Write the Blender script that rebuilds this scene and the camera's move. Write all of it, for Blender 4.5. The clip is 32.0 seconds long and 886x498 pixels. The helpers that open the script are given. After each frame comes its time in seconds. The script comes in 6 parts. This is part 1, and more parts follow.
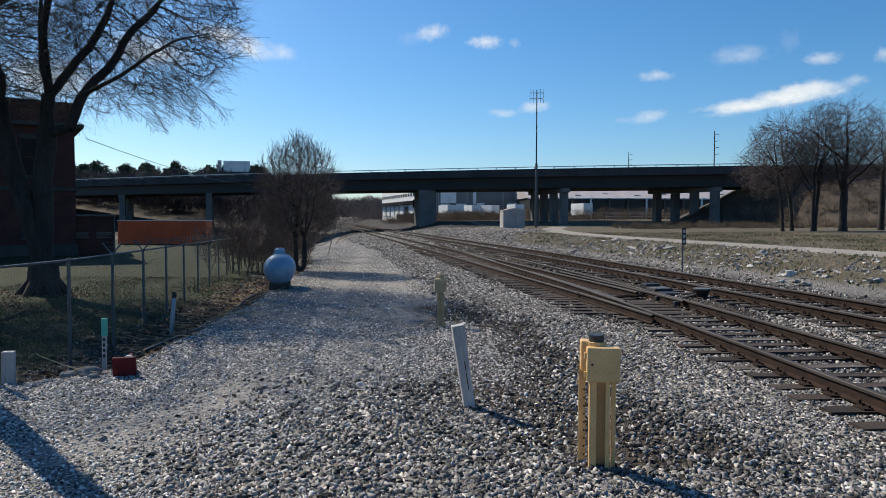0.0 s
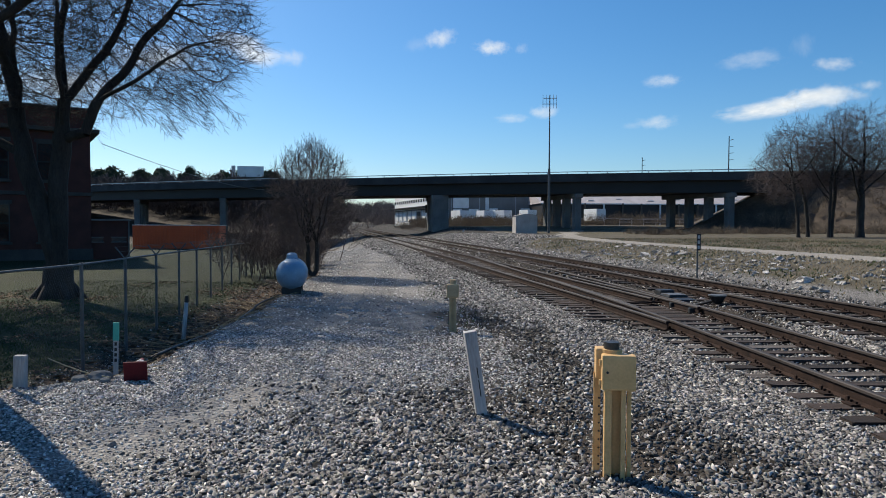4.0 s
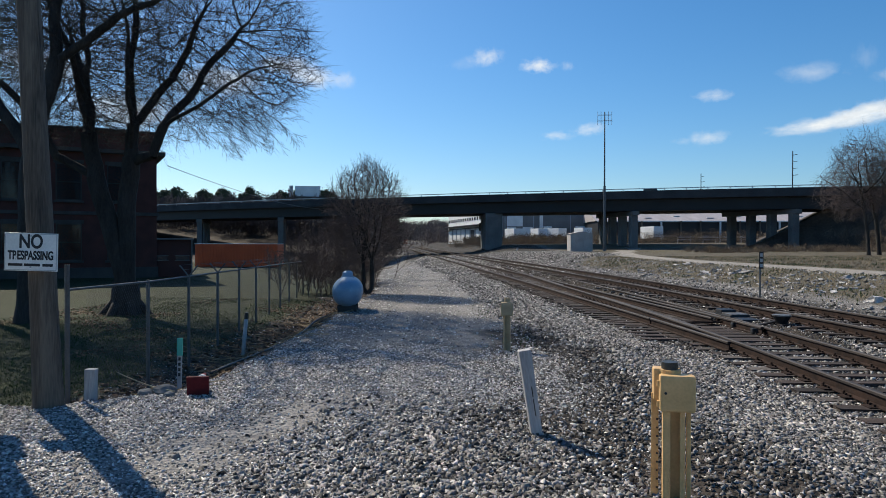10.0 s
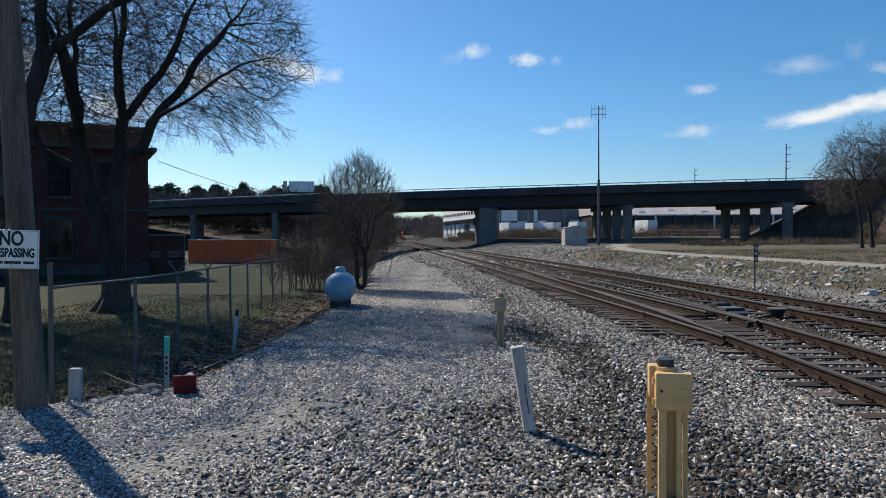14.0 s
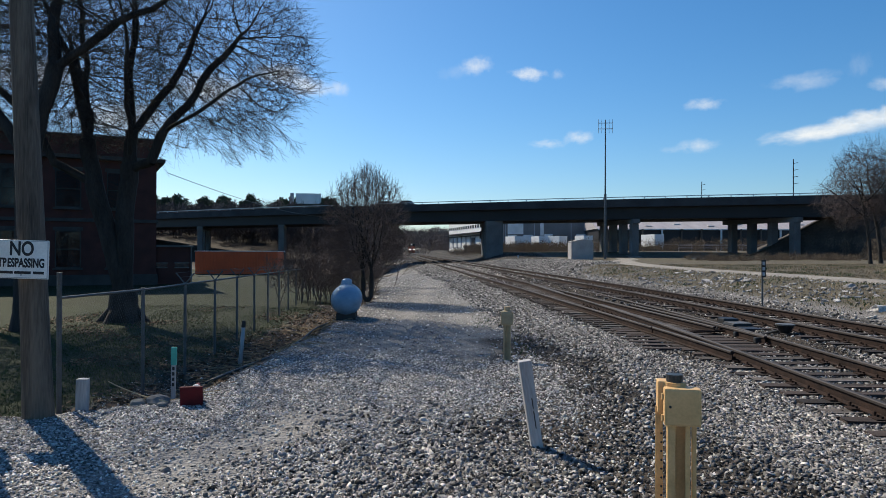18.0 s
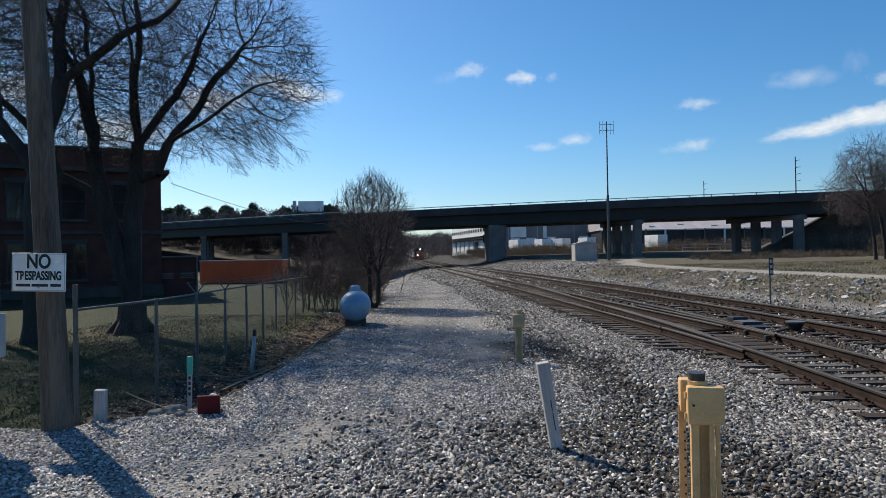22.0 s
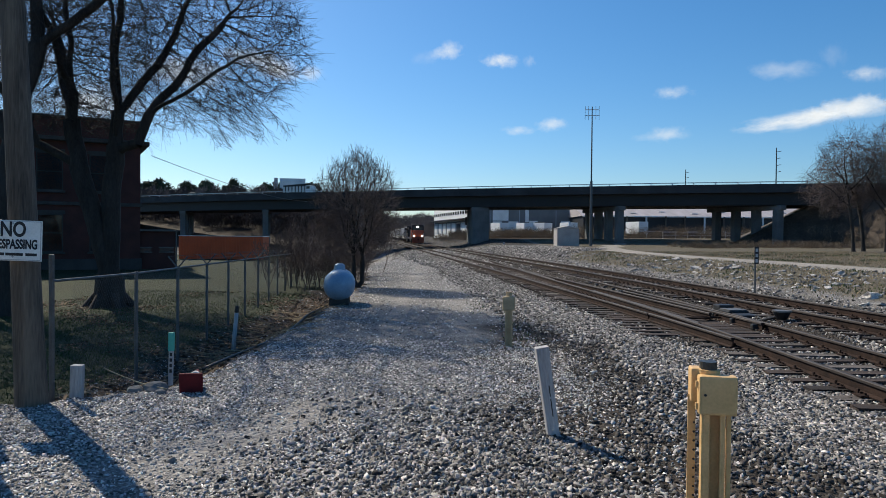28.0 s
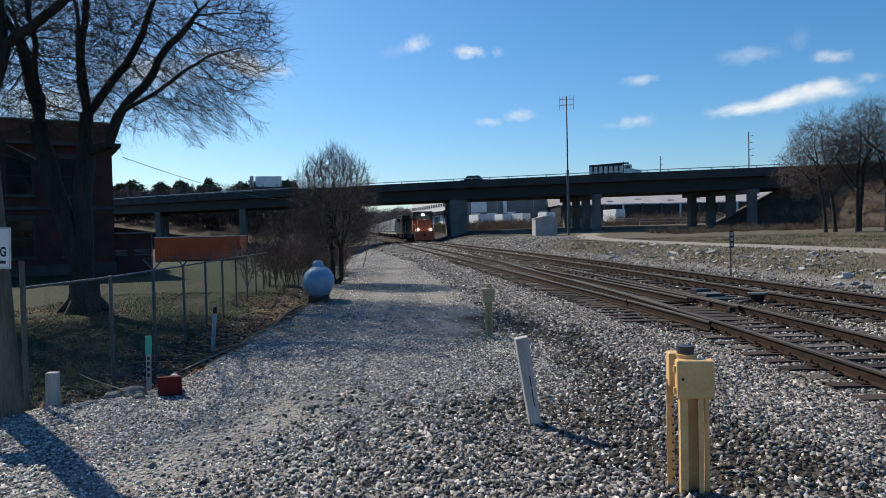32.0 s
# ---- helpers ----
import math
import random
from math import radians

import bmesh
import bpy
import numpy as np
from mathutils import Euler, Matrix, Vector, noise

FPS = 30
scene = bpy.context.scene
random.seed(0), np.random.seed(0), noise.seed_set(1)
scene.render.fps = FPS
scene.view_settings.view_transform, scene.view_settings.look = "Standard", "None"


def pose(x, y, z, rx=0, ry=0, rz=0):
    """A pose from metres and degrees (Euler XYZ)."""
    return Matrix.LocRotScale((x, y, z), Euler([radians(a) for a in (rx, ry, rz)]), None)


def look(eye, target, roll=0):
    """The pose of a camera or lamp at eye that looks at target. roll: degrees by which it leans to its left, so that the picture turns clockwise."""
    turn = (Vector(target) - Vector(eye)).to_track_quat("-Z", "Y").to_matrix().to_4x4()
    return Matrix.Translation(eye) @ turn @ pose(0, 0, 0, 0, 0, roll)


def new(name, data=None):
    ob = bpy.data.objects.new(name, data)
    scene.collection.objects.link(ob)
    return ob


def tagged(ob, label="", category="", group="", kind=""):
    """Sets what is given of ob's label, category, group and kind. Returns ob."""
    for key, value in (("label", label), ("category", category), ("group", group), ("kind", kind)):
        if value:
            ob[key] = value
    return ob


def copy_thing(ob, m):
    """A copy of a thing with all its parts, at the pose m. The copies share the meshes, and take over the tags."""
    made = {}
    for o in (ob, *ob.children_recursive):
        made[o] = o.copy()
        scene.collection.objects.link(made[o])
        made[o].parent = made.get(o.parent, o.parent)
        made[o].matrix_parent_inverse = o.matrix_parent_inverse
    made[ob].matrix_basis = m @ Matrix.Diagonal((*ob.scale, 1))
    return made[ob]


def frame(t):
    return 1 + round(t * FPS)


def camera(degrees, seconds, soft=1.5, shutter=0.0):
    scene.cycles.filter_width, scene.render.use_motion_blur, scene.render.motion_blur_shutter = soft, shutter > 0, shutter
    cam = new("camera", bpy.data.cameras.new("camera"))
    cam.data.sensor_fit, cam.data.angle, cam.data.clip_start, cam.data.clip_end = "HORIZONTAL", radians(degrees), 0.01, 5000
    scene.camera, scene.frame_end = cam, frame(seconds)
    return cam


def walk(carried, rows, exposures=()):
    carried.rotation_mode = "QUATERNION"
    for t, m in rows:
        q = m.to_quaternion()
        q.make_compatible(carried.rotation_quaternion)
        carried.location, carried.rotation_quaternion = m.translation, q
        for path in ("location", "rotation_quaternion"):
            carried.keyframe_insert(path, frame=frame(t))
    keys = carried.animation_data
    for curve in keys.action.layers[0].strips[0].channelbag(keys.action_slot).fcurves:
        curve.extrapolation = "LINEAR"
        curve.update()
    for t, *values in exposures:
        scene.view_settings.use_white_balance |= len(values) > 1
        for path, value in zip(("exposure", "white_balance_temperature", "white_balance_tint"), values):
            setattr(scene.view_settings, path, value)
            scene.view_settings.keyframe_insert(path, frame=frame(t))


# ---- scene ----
cam = camera(65.0, 32.0, 0.8)
PATH = [
    (0, (-0.091, -0.105, 1.767), (-0.088, 1.893, 1.684), 0.1),
    (0.5, (-0.09, -0.069, 1.776), (-0.109, 1.93, 1.715), -1),
    (1, (-0.101, -0.054, 1.775), (-0.132, 1.945, 1.714), -0.8),
    (1.5, (-0.098, -0.062, 1.770), (-0.139, 1.937, 1.721), -0.6),
    (2, (-0.091, -0.023, 1.770), (-0.107, 1.976, 1.719), -0.3),
    (2.5, (-0.09, -0.059, 1.764), (-0.101, 1.94, 1.709), -0),
    (3, (-0.096, -0.047, 1.765), (-0.105, 1.952, 1.700), 0.4),
    (3.5, (-0.089, -0.037, 1.762), (-0.106, 1.962, 1.694), 0.3),
    (5.5, (-0.098, -0.024, 1.764), (-0.196, 1.973, 1.701), 0.3),
    (6, (-0.094, -0.027, 1.761), (-0.208, 1.969, 1.712), 0.2),
    (6.5, (-0.099, -0.038, 1.762), (-0.218, 1.958, 1.718), 0.1),
    (7, (-0.1, -0.032, 1.765), (-0.217, 1.964, 1.732), 0.3),
    (7.5, (-0.105, -0.038, 1.766), (-0.226, 1.958, 1.740), 0),
    (8, (-0.103, -0.066, 1.765), (-0.246, 1.929, 1.756), 0),
    (8.5, (-0.102, -0.04, 1.763), (-0.264, 1.954, 1.757), -0),
    (9, (-0.102, -0.046, 1.764), (-0.256, 1.948, 1.763), 0.3),
    (9.5, (-0.102, -0.052, 1.762), (-0.256, 1.942, 1.758), 0.1),
    (10, (-0.093, -0.065, 1.763), (-0.28, 1.926, 1.747), 0.1),
    (10.5, (-0.107, 0.009, 1.760), (-0.283, 2.002, 1.736), -0.2),
    (11, (-0.137, 0.086, 1.765), (-0.271, 2.081, 1.780), -0.3),
    (11.5, (-0.116, 0.095, 1.764), (-0.277, 2.089, 1.758), -0.3),
    (12, (-0.087, 0.082, 1.765), (-0.239, 2.076, 1.742), -0),
    (12.5, (-0.077, 0.093, 1.764), (-0.246, 2.086, 1.751), -0),
    (13, (-0.07, 0.091, 1.764), (-0.237, 2.084, 1.744), 0.1),
    (13.5, (-0.065, 0.087, 1.765), (-0.238, 2.079, 1.740), -0.1),
    (14, (-0.068, 0.087, 1.763), (-0.24, 2.08, 1.732), -0.2),
    (14.5, (-0.067, 0.083, 1.766), (-0.249, 2.075, 1.735), -0.1),
    (16.5, (-0.083, 0.077, 1.768), (-0.28, 2.067, 1.765), 0.2),
    (17, (-0.089, 0.077, 1.769), (-0.286, 2.067, 1.766), 0.2),
    (17.5, (-0.086, 0.082, 1.770), (-0.273, 2.073, 1.772), 0.4),
    (18, (-0.085, 0.079, 1.766), (-0.274, 2.07, 1.772), 0.2),
    (18.5, (-0.084, 0.084, 1.765), (-0.285, 2.074, 1.764), 0.2),
    (19, (-0.082, 0.081, 1.767), (-0.289, 2.071, 1.766), 0.3),
    (19.5, (-0.09, 0.08, 1.766), (-0.309, 2.068, 1.763), 0.2),
    (20, (-0.095, 0.087, 1.770), (-0.316, 2.075, 1.769), 0.3),
    (20.5, (-0.113, 0.104, 1.769), (-0.337, 2.092, 1.763), 0),
    (21, (-0.142, 0.118, 1.769), (-0.356, 2.106, 1.779), 0.1),
    (21.5, (-0.165, 0.112, 1.763), (-0.384, 2.1, 1.769), -0.5),
    (22, (-0.2, 0.039, 1.761), (-0.397, 2.029, 1.781), -1),
    (22.5, (-0.244, -0.013, 1.766), (-0.425, 1.979, 1.773), -0.9),
    (23, (-0.286, -0.044, 1.758), (-0.49, 1.946, 1.762), 0.3),
    (23.5, (-0.334, -0.031, 1.782), (-0.524, 1.959, 1.838), 0.3),
    (24, (-0.365, 0.017, 1.778), (-0.512, 2.01, 1.844), -0.6),
    (24.5, (-0.404, 0.043, 1.769), (-0.506, 2.04, 1.826), -1.1),
    (25, (-0.406, 0.092, 1.769), (-0.506, 2.089, 1.784), -1.6),
    (25.5, (-0.348, 0.097, 1.768), (-0.569, 2.085, 1.733), -0.7),
    (26, (-0.35, 0.179, 1.770), (-0.558, 2.167, 1.707), -0.7),
    (26.5, (-0.371, 0.234, 1.759), (-0.519, 2.228, 1.712), -0.3),
    (28.5, (-0.377, 0.281, 1.729), (-0.523, 2.275, 1.699), 0.6),
    (29, (-0.374, 0.271, 1.737), (-0.536, 2.265, 1.715), 0.2),
    (29.5, (-0.374, 0.3, 1.728), (-0.522, 2.295, 1.716), 0.3),
    (30, (-0.383, 0.27, 1.736), (-0.508, 2.266, 1.731), 0.5),
    (30.5, (-0.369, 0.251, 1.736), (-0.526, 2.244, 1.734), -1.9),
    (31, (-0.367, 0.308, 1.731), (-0.471, 2.305, 1.726), -2.9),
    (31.5, (-0.382, 0.297, 1.727), (-0.451, 2.296, 1.702), -3.5),
    (32, (-0.354, 0.294, 1.733), (-0.438, 2.292, 1.680), -1.3),
]
walk(cam, [(t, look(eye, target, roll)) for t, eye, target, roll in PATH])

# ---- light ----
SUN_AZ, SUN_EL = 46.0, 42.0      # degrees left of +y, degrees above the horizon
sun_way = Vector((-math.sin(radians(SUN_AZ)) * math.cos(radians(SUN_EL)),
                  math.cos(radians(SUN_AZ)) * math.cos(radians(SUN_EL)), math.sin(radians(SUN_EL))))
world = bpy.data.worlds.new("sky")
scene.world = world
world.use_nodes = True
wn = world.node_tree.nodes
sky = wn.new("ShaderNodeTexSky")
sky.sky_type, sky.sun_disc = "NISHITA", False
sky.sun_elevation, sky.sun_rotation = radians(SUN_EL), radians(-SUN_AZ)
sky.altitude, sky.air_density, sky.dust_density, sky.ozone_density = 200, 1.0, 0.75, 6.0
wn["Background"].inputs["Strength"].default_value = 0.098
tone = wn.new("ShaderNodeHueSaturation")
tone.inputs["Saturation"].default_value, tone.inputs["Hue"].default_value, tone.inputs["Value"].default_value = 1.2, 0.498, 1.05
world.node_tree.links.new(sky.outputs[0], tone.inputs["Color"])
world.node_tree.links.new(tone.outputs[0], wn["Background"].inputs["Color"])
sun = new("sun", bpy.data.lights.new("sun", "SUN"))
sun.data.energy, sun.data.angle, sun.data.color = 5.0, radians(0.5), (1.0, 0.87, 0.71)
sun.matrix_world = look((0, 0, 60), Vector((0, 0, 60)) - sun_way)
scene.view_settings.exposure = 0.25
scene.view_settings.use_white_balance = True
scene.view_settings.white_balance_temperature, scene.view_settings.white_balance_tint = 6250, 5


# ---- materials ----
def mat(name, c1, c2=None, rough=0.8, metal=0.0, scale=6.0, fine=60.0, bump=0.15, spec=0.4, per=0.0, glow=0.0, stretch=(1, 1, 1)):
    """A surface of two colours mixed by coarse and fine noise, with relief; per: brightness that differs from piece to piece."""
    m = bpy.data.materials.new(name)
    m.use_nodes = True
    n, l = m.node_tree.nodes, m.node_tree.links
    b = n["Principled BSDF"]
    b.inputs["Roughness"].default_value, b.inputs["Metallic"].default_value = rough, metal
    b.inputs["Specular IOR Level"].default_value = spec
    c2 = c2 or tuple(v * 0.72 for v in c1)
    co = n.new("ShaderNodeTexCoord")
    big, small = n.new("ShaderNodeTexNoise"), n.new("ShaderNodeTexNoise")
    grain = n.new("ShaderNodeMapping")           # stretch under 1 draws the grain out along that axis
    grain.inputs["Scale"].default_value = stretch
    l.new(co.outputs["Object"], grain.inputs["Vector"])
    for t, s, d in ((big, scale, 4.0), (small, fine, 5.0)):
        t.inputs["Scale"].default_value, t.inputs["Detail"].default_value = s, d
        l.new(grain.outputs[0], t.inputs["Vector"])
    add = n.new("ShaderNodeMath")
    add.operation = "MULTIPLY_ADD"
    l.new(small.outputs["Fac"], add.inputs[0])
    add.inputs[1].default_value = 0.6
    l.new(big.outputs["Fac"], add.inputs[2])
    ramp = n.new("ShaderNodeValToRGB")
    ramp.color_ramp.elements[0].position, ramp.color_ramp.elements[1].position = 0.55, 1.02
    ramp.color_ramp.elements[0].color, ramp.color_ramp.elements[1].color = (*c2, 1), (*c1, 1)
    l.new(add.outputs[0], ramp.inputs["Fac"])
    out = ramp.outputs["Color"]
    if per:
        info, hsv = n.new("ShaderNodeObjectInfo"), n.new("ShaderNodeHueSaturation")
        rng = n.new("ShaderNodeMapRange")
        rng.inputs["To Min"].default_value, rng.inputs["To Max"].default_value = 1 - per, 1 + per
        l.new(info.outputs["Random"], rng.inputs["Value"])
        l.new(rng.outputs[0], hsv.inputs["Value"])
        l.new(out, hsv.inputs["Color"])
        out = hsv.outputs["Color"]
    l.new(out, b.inputs["Base Color"])
    if bump:
        bp = n.new("ShaderNodeBump")
        bp.inputs["Strength"].default_value, bp.inputs["Distance"].default_value = bump, 0.02
        l.new(small.outputs["Fac"], bp.inputs["Height"])
        l.new(bp.outputs[0], b.inputs["Normal"])
    if glow:
        b.inputs["Emission Color"].default_value, b.inputs["Emission Strength"].default_value = (*c1, 1), glow
    return m


def island_mat(name, dark, light, rough=0.85, mid=0.28):
    """Loose stones: each stone has its own grey."""
    m = bpy.data.materials.new(name)
    m.use_nodes = True
    n, l = m.node_tree.nodes, m.node_tree.links
    b = n["Principled BSDF"]
    b.inputs["Roughness"].default_value, b.inputs["Specular IOR Level"].default_value = rough, 0.3
    geo, ramp, tex, mix = n.new("ShaderNodeNewGeometry"), n.new("ShaderNodeValToRGB"), n.new("ShaderNodeTexNoise"), n.new("ShaderNodeMix")
    mix.data_type, mix.blend_type = "RGBA", "MULTIPLY"
    co = n.new("ShaderNodeTexCoord")
    tex.inputs["Scale"].default_value = 55
    ramp.color_ramp.elements[0].color, ramp.color_ramp.elements[1].color = (*dark, 1), (*light, 1)
    ramp.color_ramp.elements.new(0.55).color = (*(d * (1 - mid) + c * mid for d, c in zip(dark, light)), 1)
    ramp.color_ramp.elements.new(0.85).color = (*(d * (0.8 - mid) + c * (0.2 + mid) for d, c in zip(dark, light)), 1)
    l.new(geo.outputs["Random Per Island"], ramp.inputs["Fac"])
    l.new(co.outputs["Object"], tex.inputs["Vector"])
    mix.inputs["Factor"].default_value = 0.55
    l.new(ramp.outputs["Color"], mix.inputs["A"])
    l.new(tex.outputs["Color"], mix.inputs["B"])
    hsv = n.new("ShaderNodeHueSaturation")
    hsv.inputs["Saturation"].default_value, hsv.inputs["Value"].default_value = 0.62, 1.35
    l.new(mix.outputs["Result"], hsv.inputs["Color"])
    l.new(hsv.outputs["Color"], b.inputs["Base Color"])
    return m


M = {
    "steel": mat("worn_rail_steel", (0.058, 0.046, 0.041), (0.024, 0.0185, 0.0165), 0.65, 0.0, 3, 80, 0.05, 0.3, stretch=(1, 0.2, 1)),
    "rust": mat("rusty_steel", (0.042, 0.025, 0.019), (0.014, 0.0095, 0.0085), 0.9, 0.0, 5, 90, 0.2, 0.15),
    "tie": mat("creosoted_wood", (0.05, 0.034, 0.028), (0.013, 0.01, 0.009), 0.9, 0, 3, 45, 0.6, per=0.5, stretch=(0.12, 1, 1)),
    "greytie": mat("weathered_tie", (0.12, 0.1, 0.09), (0.035, 0.03, 0.027), 0.9, 0, 3, 45, 0.6, per=0.3, stretch=(0.12, 1, 1)),
    # deck and parapet concrete, its shaded near side put into the colour
    "fascia": mat("shade_dark_concrete", (0.05, 0.053, 0.058), (0.024, 0.0255, 0.028), 0.85, 0, 0.4, 6, 0.2),
    "dimstone": mat("dark_stone_trim", (0.065, 0.06, 0.057), (0.036, 0.034, 0.033), 0.85, 0, 1, 12, 0.2),
    "concrete": mat("bridge_concrete", (0.17, 0.17, 0.168), (0.09, 0.09, 0.092), 0.85, 0, 0.4, 6, 0.2),
    # girder paint near black: the deep shade under the deck is in the colour
    "girder": mat("shade_dark_girder_paint", (0.016, 0.0185, 0.021), (0.009, 0.0105, 0.012), 0.6, 0.0, 0.3, 5, 0.1),
    "tan": mat("faded_tan_paint", (0.44, 0.34, 0.2), (0.3, 0.22, 0.13), 0.55, 0, 6, 50, 0.1),
    "yellow": mat("yellow_paint", (0.74, 0.47, 0.21), (0.56, 0.34, 0.14), 0.45, 0, 6, 50, 0.08),
    "blackcap": mat("dark_steel_cap", (0.09, 0.09, 0.085), (0.045, 0.045, 0.045), 0.45, 0.6, 8, 60, 0.1),
    "whitewood": mat("whitewashed_wood", (0.5, 0.48, 0.48), (0.27, 0.25, 0.25), 0.8, 0, 7, 70, 0.3, stretch=(1, 1, 0.12)),
    "polewood": mat("weathered_pole_wood", (0.17, 0.138, 0.108), (0.03, 0.024, 0.021), 0.9, 0, 5, 60, 0.6, stretch=(1, 1, 0.07)),
    "wire": mat("dull_fence_wire", (0.09, 0.092, 0.095), (0.055, 0.057, 0.06), 0.7, 0.2, 6, 60, 0.0),
    "dimgalv": mat("weathered_zinc", (0.13, 0.135, 0.14), (0.08, 0.084, 0.088), 0.55, 0.4, 6, 60, 0.06),
    "galv": mat("galvanised_steel", (0.5, 0.52, 0.54), (0.36, 0.38, 0.4), 0.42, 0.7, 6, 60, 0.06),
    "grey": mat("grey_paint", (0.42, 0.44, 0.47), (0.32, 0.34, 0.36), 0.5, 0.1, 5, 60, 0.06),
    "signwhite": mat("sign_white", (0.82, 0.82, 0.8), (0.66, 0.66, 0.64), 0.4, 0, 4, 50, 0.03),
    "ink": mat("black_ink", (0.02, 0.02, 0.025), (0.012, 0.012, 0.014), 0.5, 0, 4, 50, 0.0),
    "bark": mat("bark", (0.05, 0.042, 0.037), (0.018, 0.015, 0.014), 0.95, 0, 4, 30, 0.8, stretch=(1, 1, 0.25)),
    "twig": mat("twigs", (0.05, 0.039, 0.035), (0.026, 0.021, 0.019), 0.9, 0, 3, 30, 0.0),
    "redtwig": mat("reddish_twigs", (0.125, 0.095, 0.088), (0.07, 0.053, 0.05), 0.9, 0, 3, 30, 0.0),
    "brick": mat("red_brick", (0.085, 0.03, 0.025), (0.042, 0.017, 0.015), 0.85, 0, 1.2, 20, 0.3),
    "tank": mat("tank_paint", (0.24, 0.35, 0.48), (0.16, 0.25, 0.36), 0.35, 0.05, 4, 40, 0.04),
    "orange": mat("orange_paint", (0.75, 0.14, 0.045), (0.55, 0.1, 0.035), 0.55, 0, 0.6, 9, 0.1),
    "white": mat("white_paint", (0.82, 0.82, 0.81), (0.66, 0.66, 0.65), 0.6, 0, 0.5, 9, 0.05),
    "dark": mat("dark_metal", (0.035, 0.035, 0.037), (0.02, 0.02, 0.021), 0.5, 0.3, 4, 40, 0.1),
    "glass": mat("dark_glass", (0.03, 0.04, 0.05), (0.02, 0.025, 0.03), 0.08, 0, 2, 9, 0.0, 0.6),
    "red": mat("faded_red_plastic", (0.11, 0.005, 0.009), (0.07, 0.003, 0.006), 0.8, 0, 6, 40, 0.1),
    "tin": mat("weathered_tin_roof", (0.44, 0.4, 0.4), (0.3, 0.27, 0.265), 0.6, 0.1, 0.5, 5, 0.1, stretch=(1, 0.1, 1)),
    "hallgrey": mat("grey_hall_cladding", (0.2, 0.195, 0.195), (0.14, 0.137, 0.137), 0.7, 0.0, 0.4, 6, 0.1),
    "straw_wire": mat("pale_wire", (0.4, 0.34, 0.22), (0.25, 0.2, 0.13), 0.7, 0, 5, 40, 0.0),
    "grime": mat("greasy_grey_steel", (0.16, 0.155, 0.15), (0.06, 0.057, 0.055), 0.5, 0.2, 6, 40, 0.1),
    "slab": mat("broken_concrete", (0.56, 0.53, 0.5), (0.22, 0.2, 0.185), 0.9, 0, 5, 40, 0.4, per=0.4),
    "hut": mat("dusty_silver_paint", (0.44, 0.405, 0.385), (0.3, 0.275, 0.26), 0.7, 0.0, 0.8, 9, 0.1),
    "green": mat("green_plastic", (0.08, 0.42, 0.34), (0.06, 0.32, 0.26), 0.5, 0, 6, 40, 0.05),
}
DIRTY = island_mat("oily_ballast", (0.009, 0.0072, 0.006), (0.17, 0.14, 0.12))
DUSTY = island_mat("dusty_drive_gravel", (0.042, 0.0385, 0.036), (0.9, 0.83, 0.78), mid=0.42)
STONE = island_mat("ballast_stone", (0.011, 0.0098, 0.009), (0.63, 0.57, 0.53), mid=0.32)


# ---- mesh helpers ----
def finish(name, bm, material, parent=None, label="", smooth=False):
    me = bpy.data.meshes.new(name)
    bm.to_mesh(me)
    bm.free()
    return link(name, me, material, parent, label, smooth)


def link(name, me, material, parent=None, label="", smooth=False):
    if material and not me.materials:
        me.materials.append(M[material] if isinstance(material, str) else material)
    if smooth:
        for p in me.polygons:
            p.use_smooth = True
    ob = new(name, me)
    if parent:
        ob.parent = parent
    if label:
        ob["label"] = label
    return ob


part = finish


def box(bm, x, y, z, sx, sy, sz, bevel=0.0, turn=0.0):
    """A box with its base's centre at x, y, z."""
    r = bmesh.ops.create_cube(bm, size=1, matrix=pose(x, y, z + sz / 2, 0, 0, turn) @ Matrix.Diagonal((sx, sy, sz, 1)))
    if bevel:
        edges = list({e for v in r["verts"] for e in v.link_edges})
        bmesh.ops.bevel(bm, geom=edges, offset=bevel, segments=2, affect="EDGES", profile=0.6)
    return bm


def tube(bm, a, b, r1, r2=None, sides=10, caps=True):
    a, b = Vector(a), Vector(b)
    r2 = r1 if r2 is None else r2
    m = Matrix.Translation((a + b) / 2) @ (b - a).to_track_quat("Z", "Y").to_matrix().to_4x4()
    bmesh.ops.create_cone(bm, cap_ends=caps, segments=sides, radius1=r1, radius2=r2, depth=(b - a).length, matrix=m)
    return bm


def one(fn, *a, **k):
    bm = bmesh.new()
    fn(bm, *a, **k)
    return bm


def empty(name, m, label, category, group="", kind=""):
    ob = new(name)
    ob.matrix_basis = m
    return tagged(ob, label, category, group, kind)


def raw(name, verts, faces, material, parent=None, label="", smooth=False):
    me = bpy.data.meshes.new(name)
    me.from_pydata(verts, [], faces)
    return link(name, me, material, parent, label, smooth)


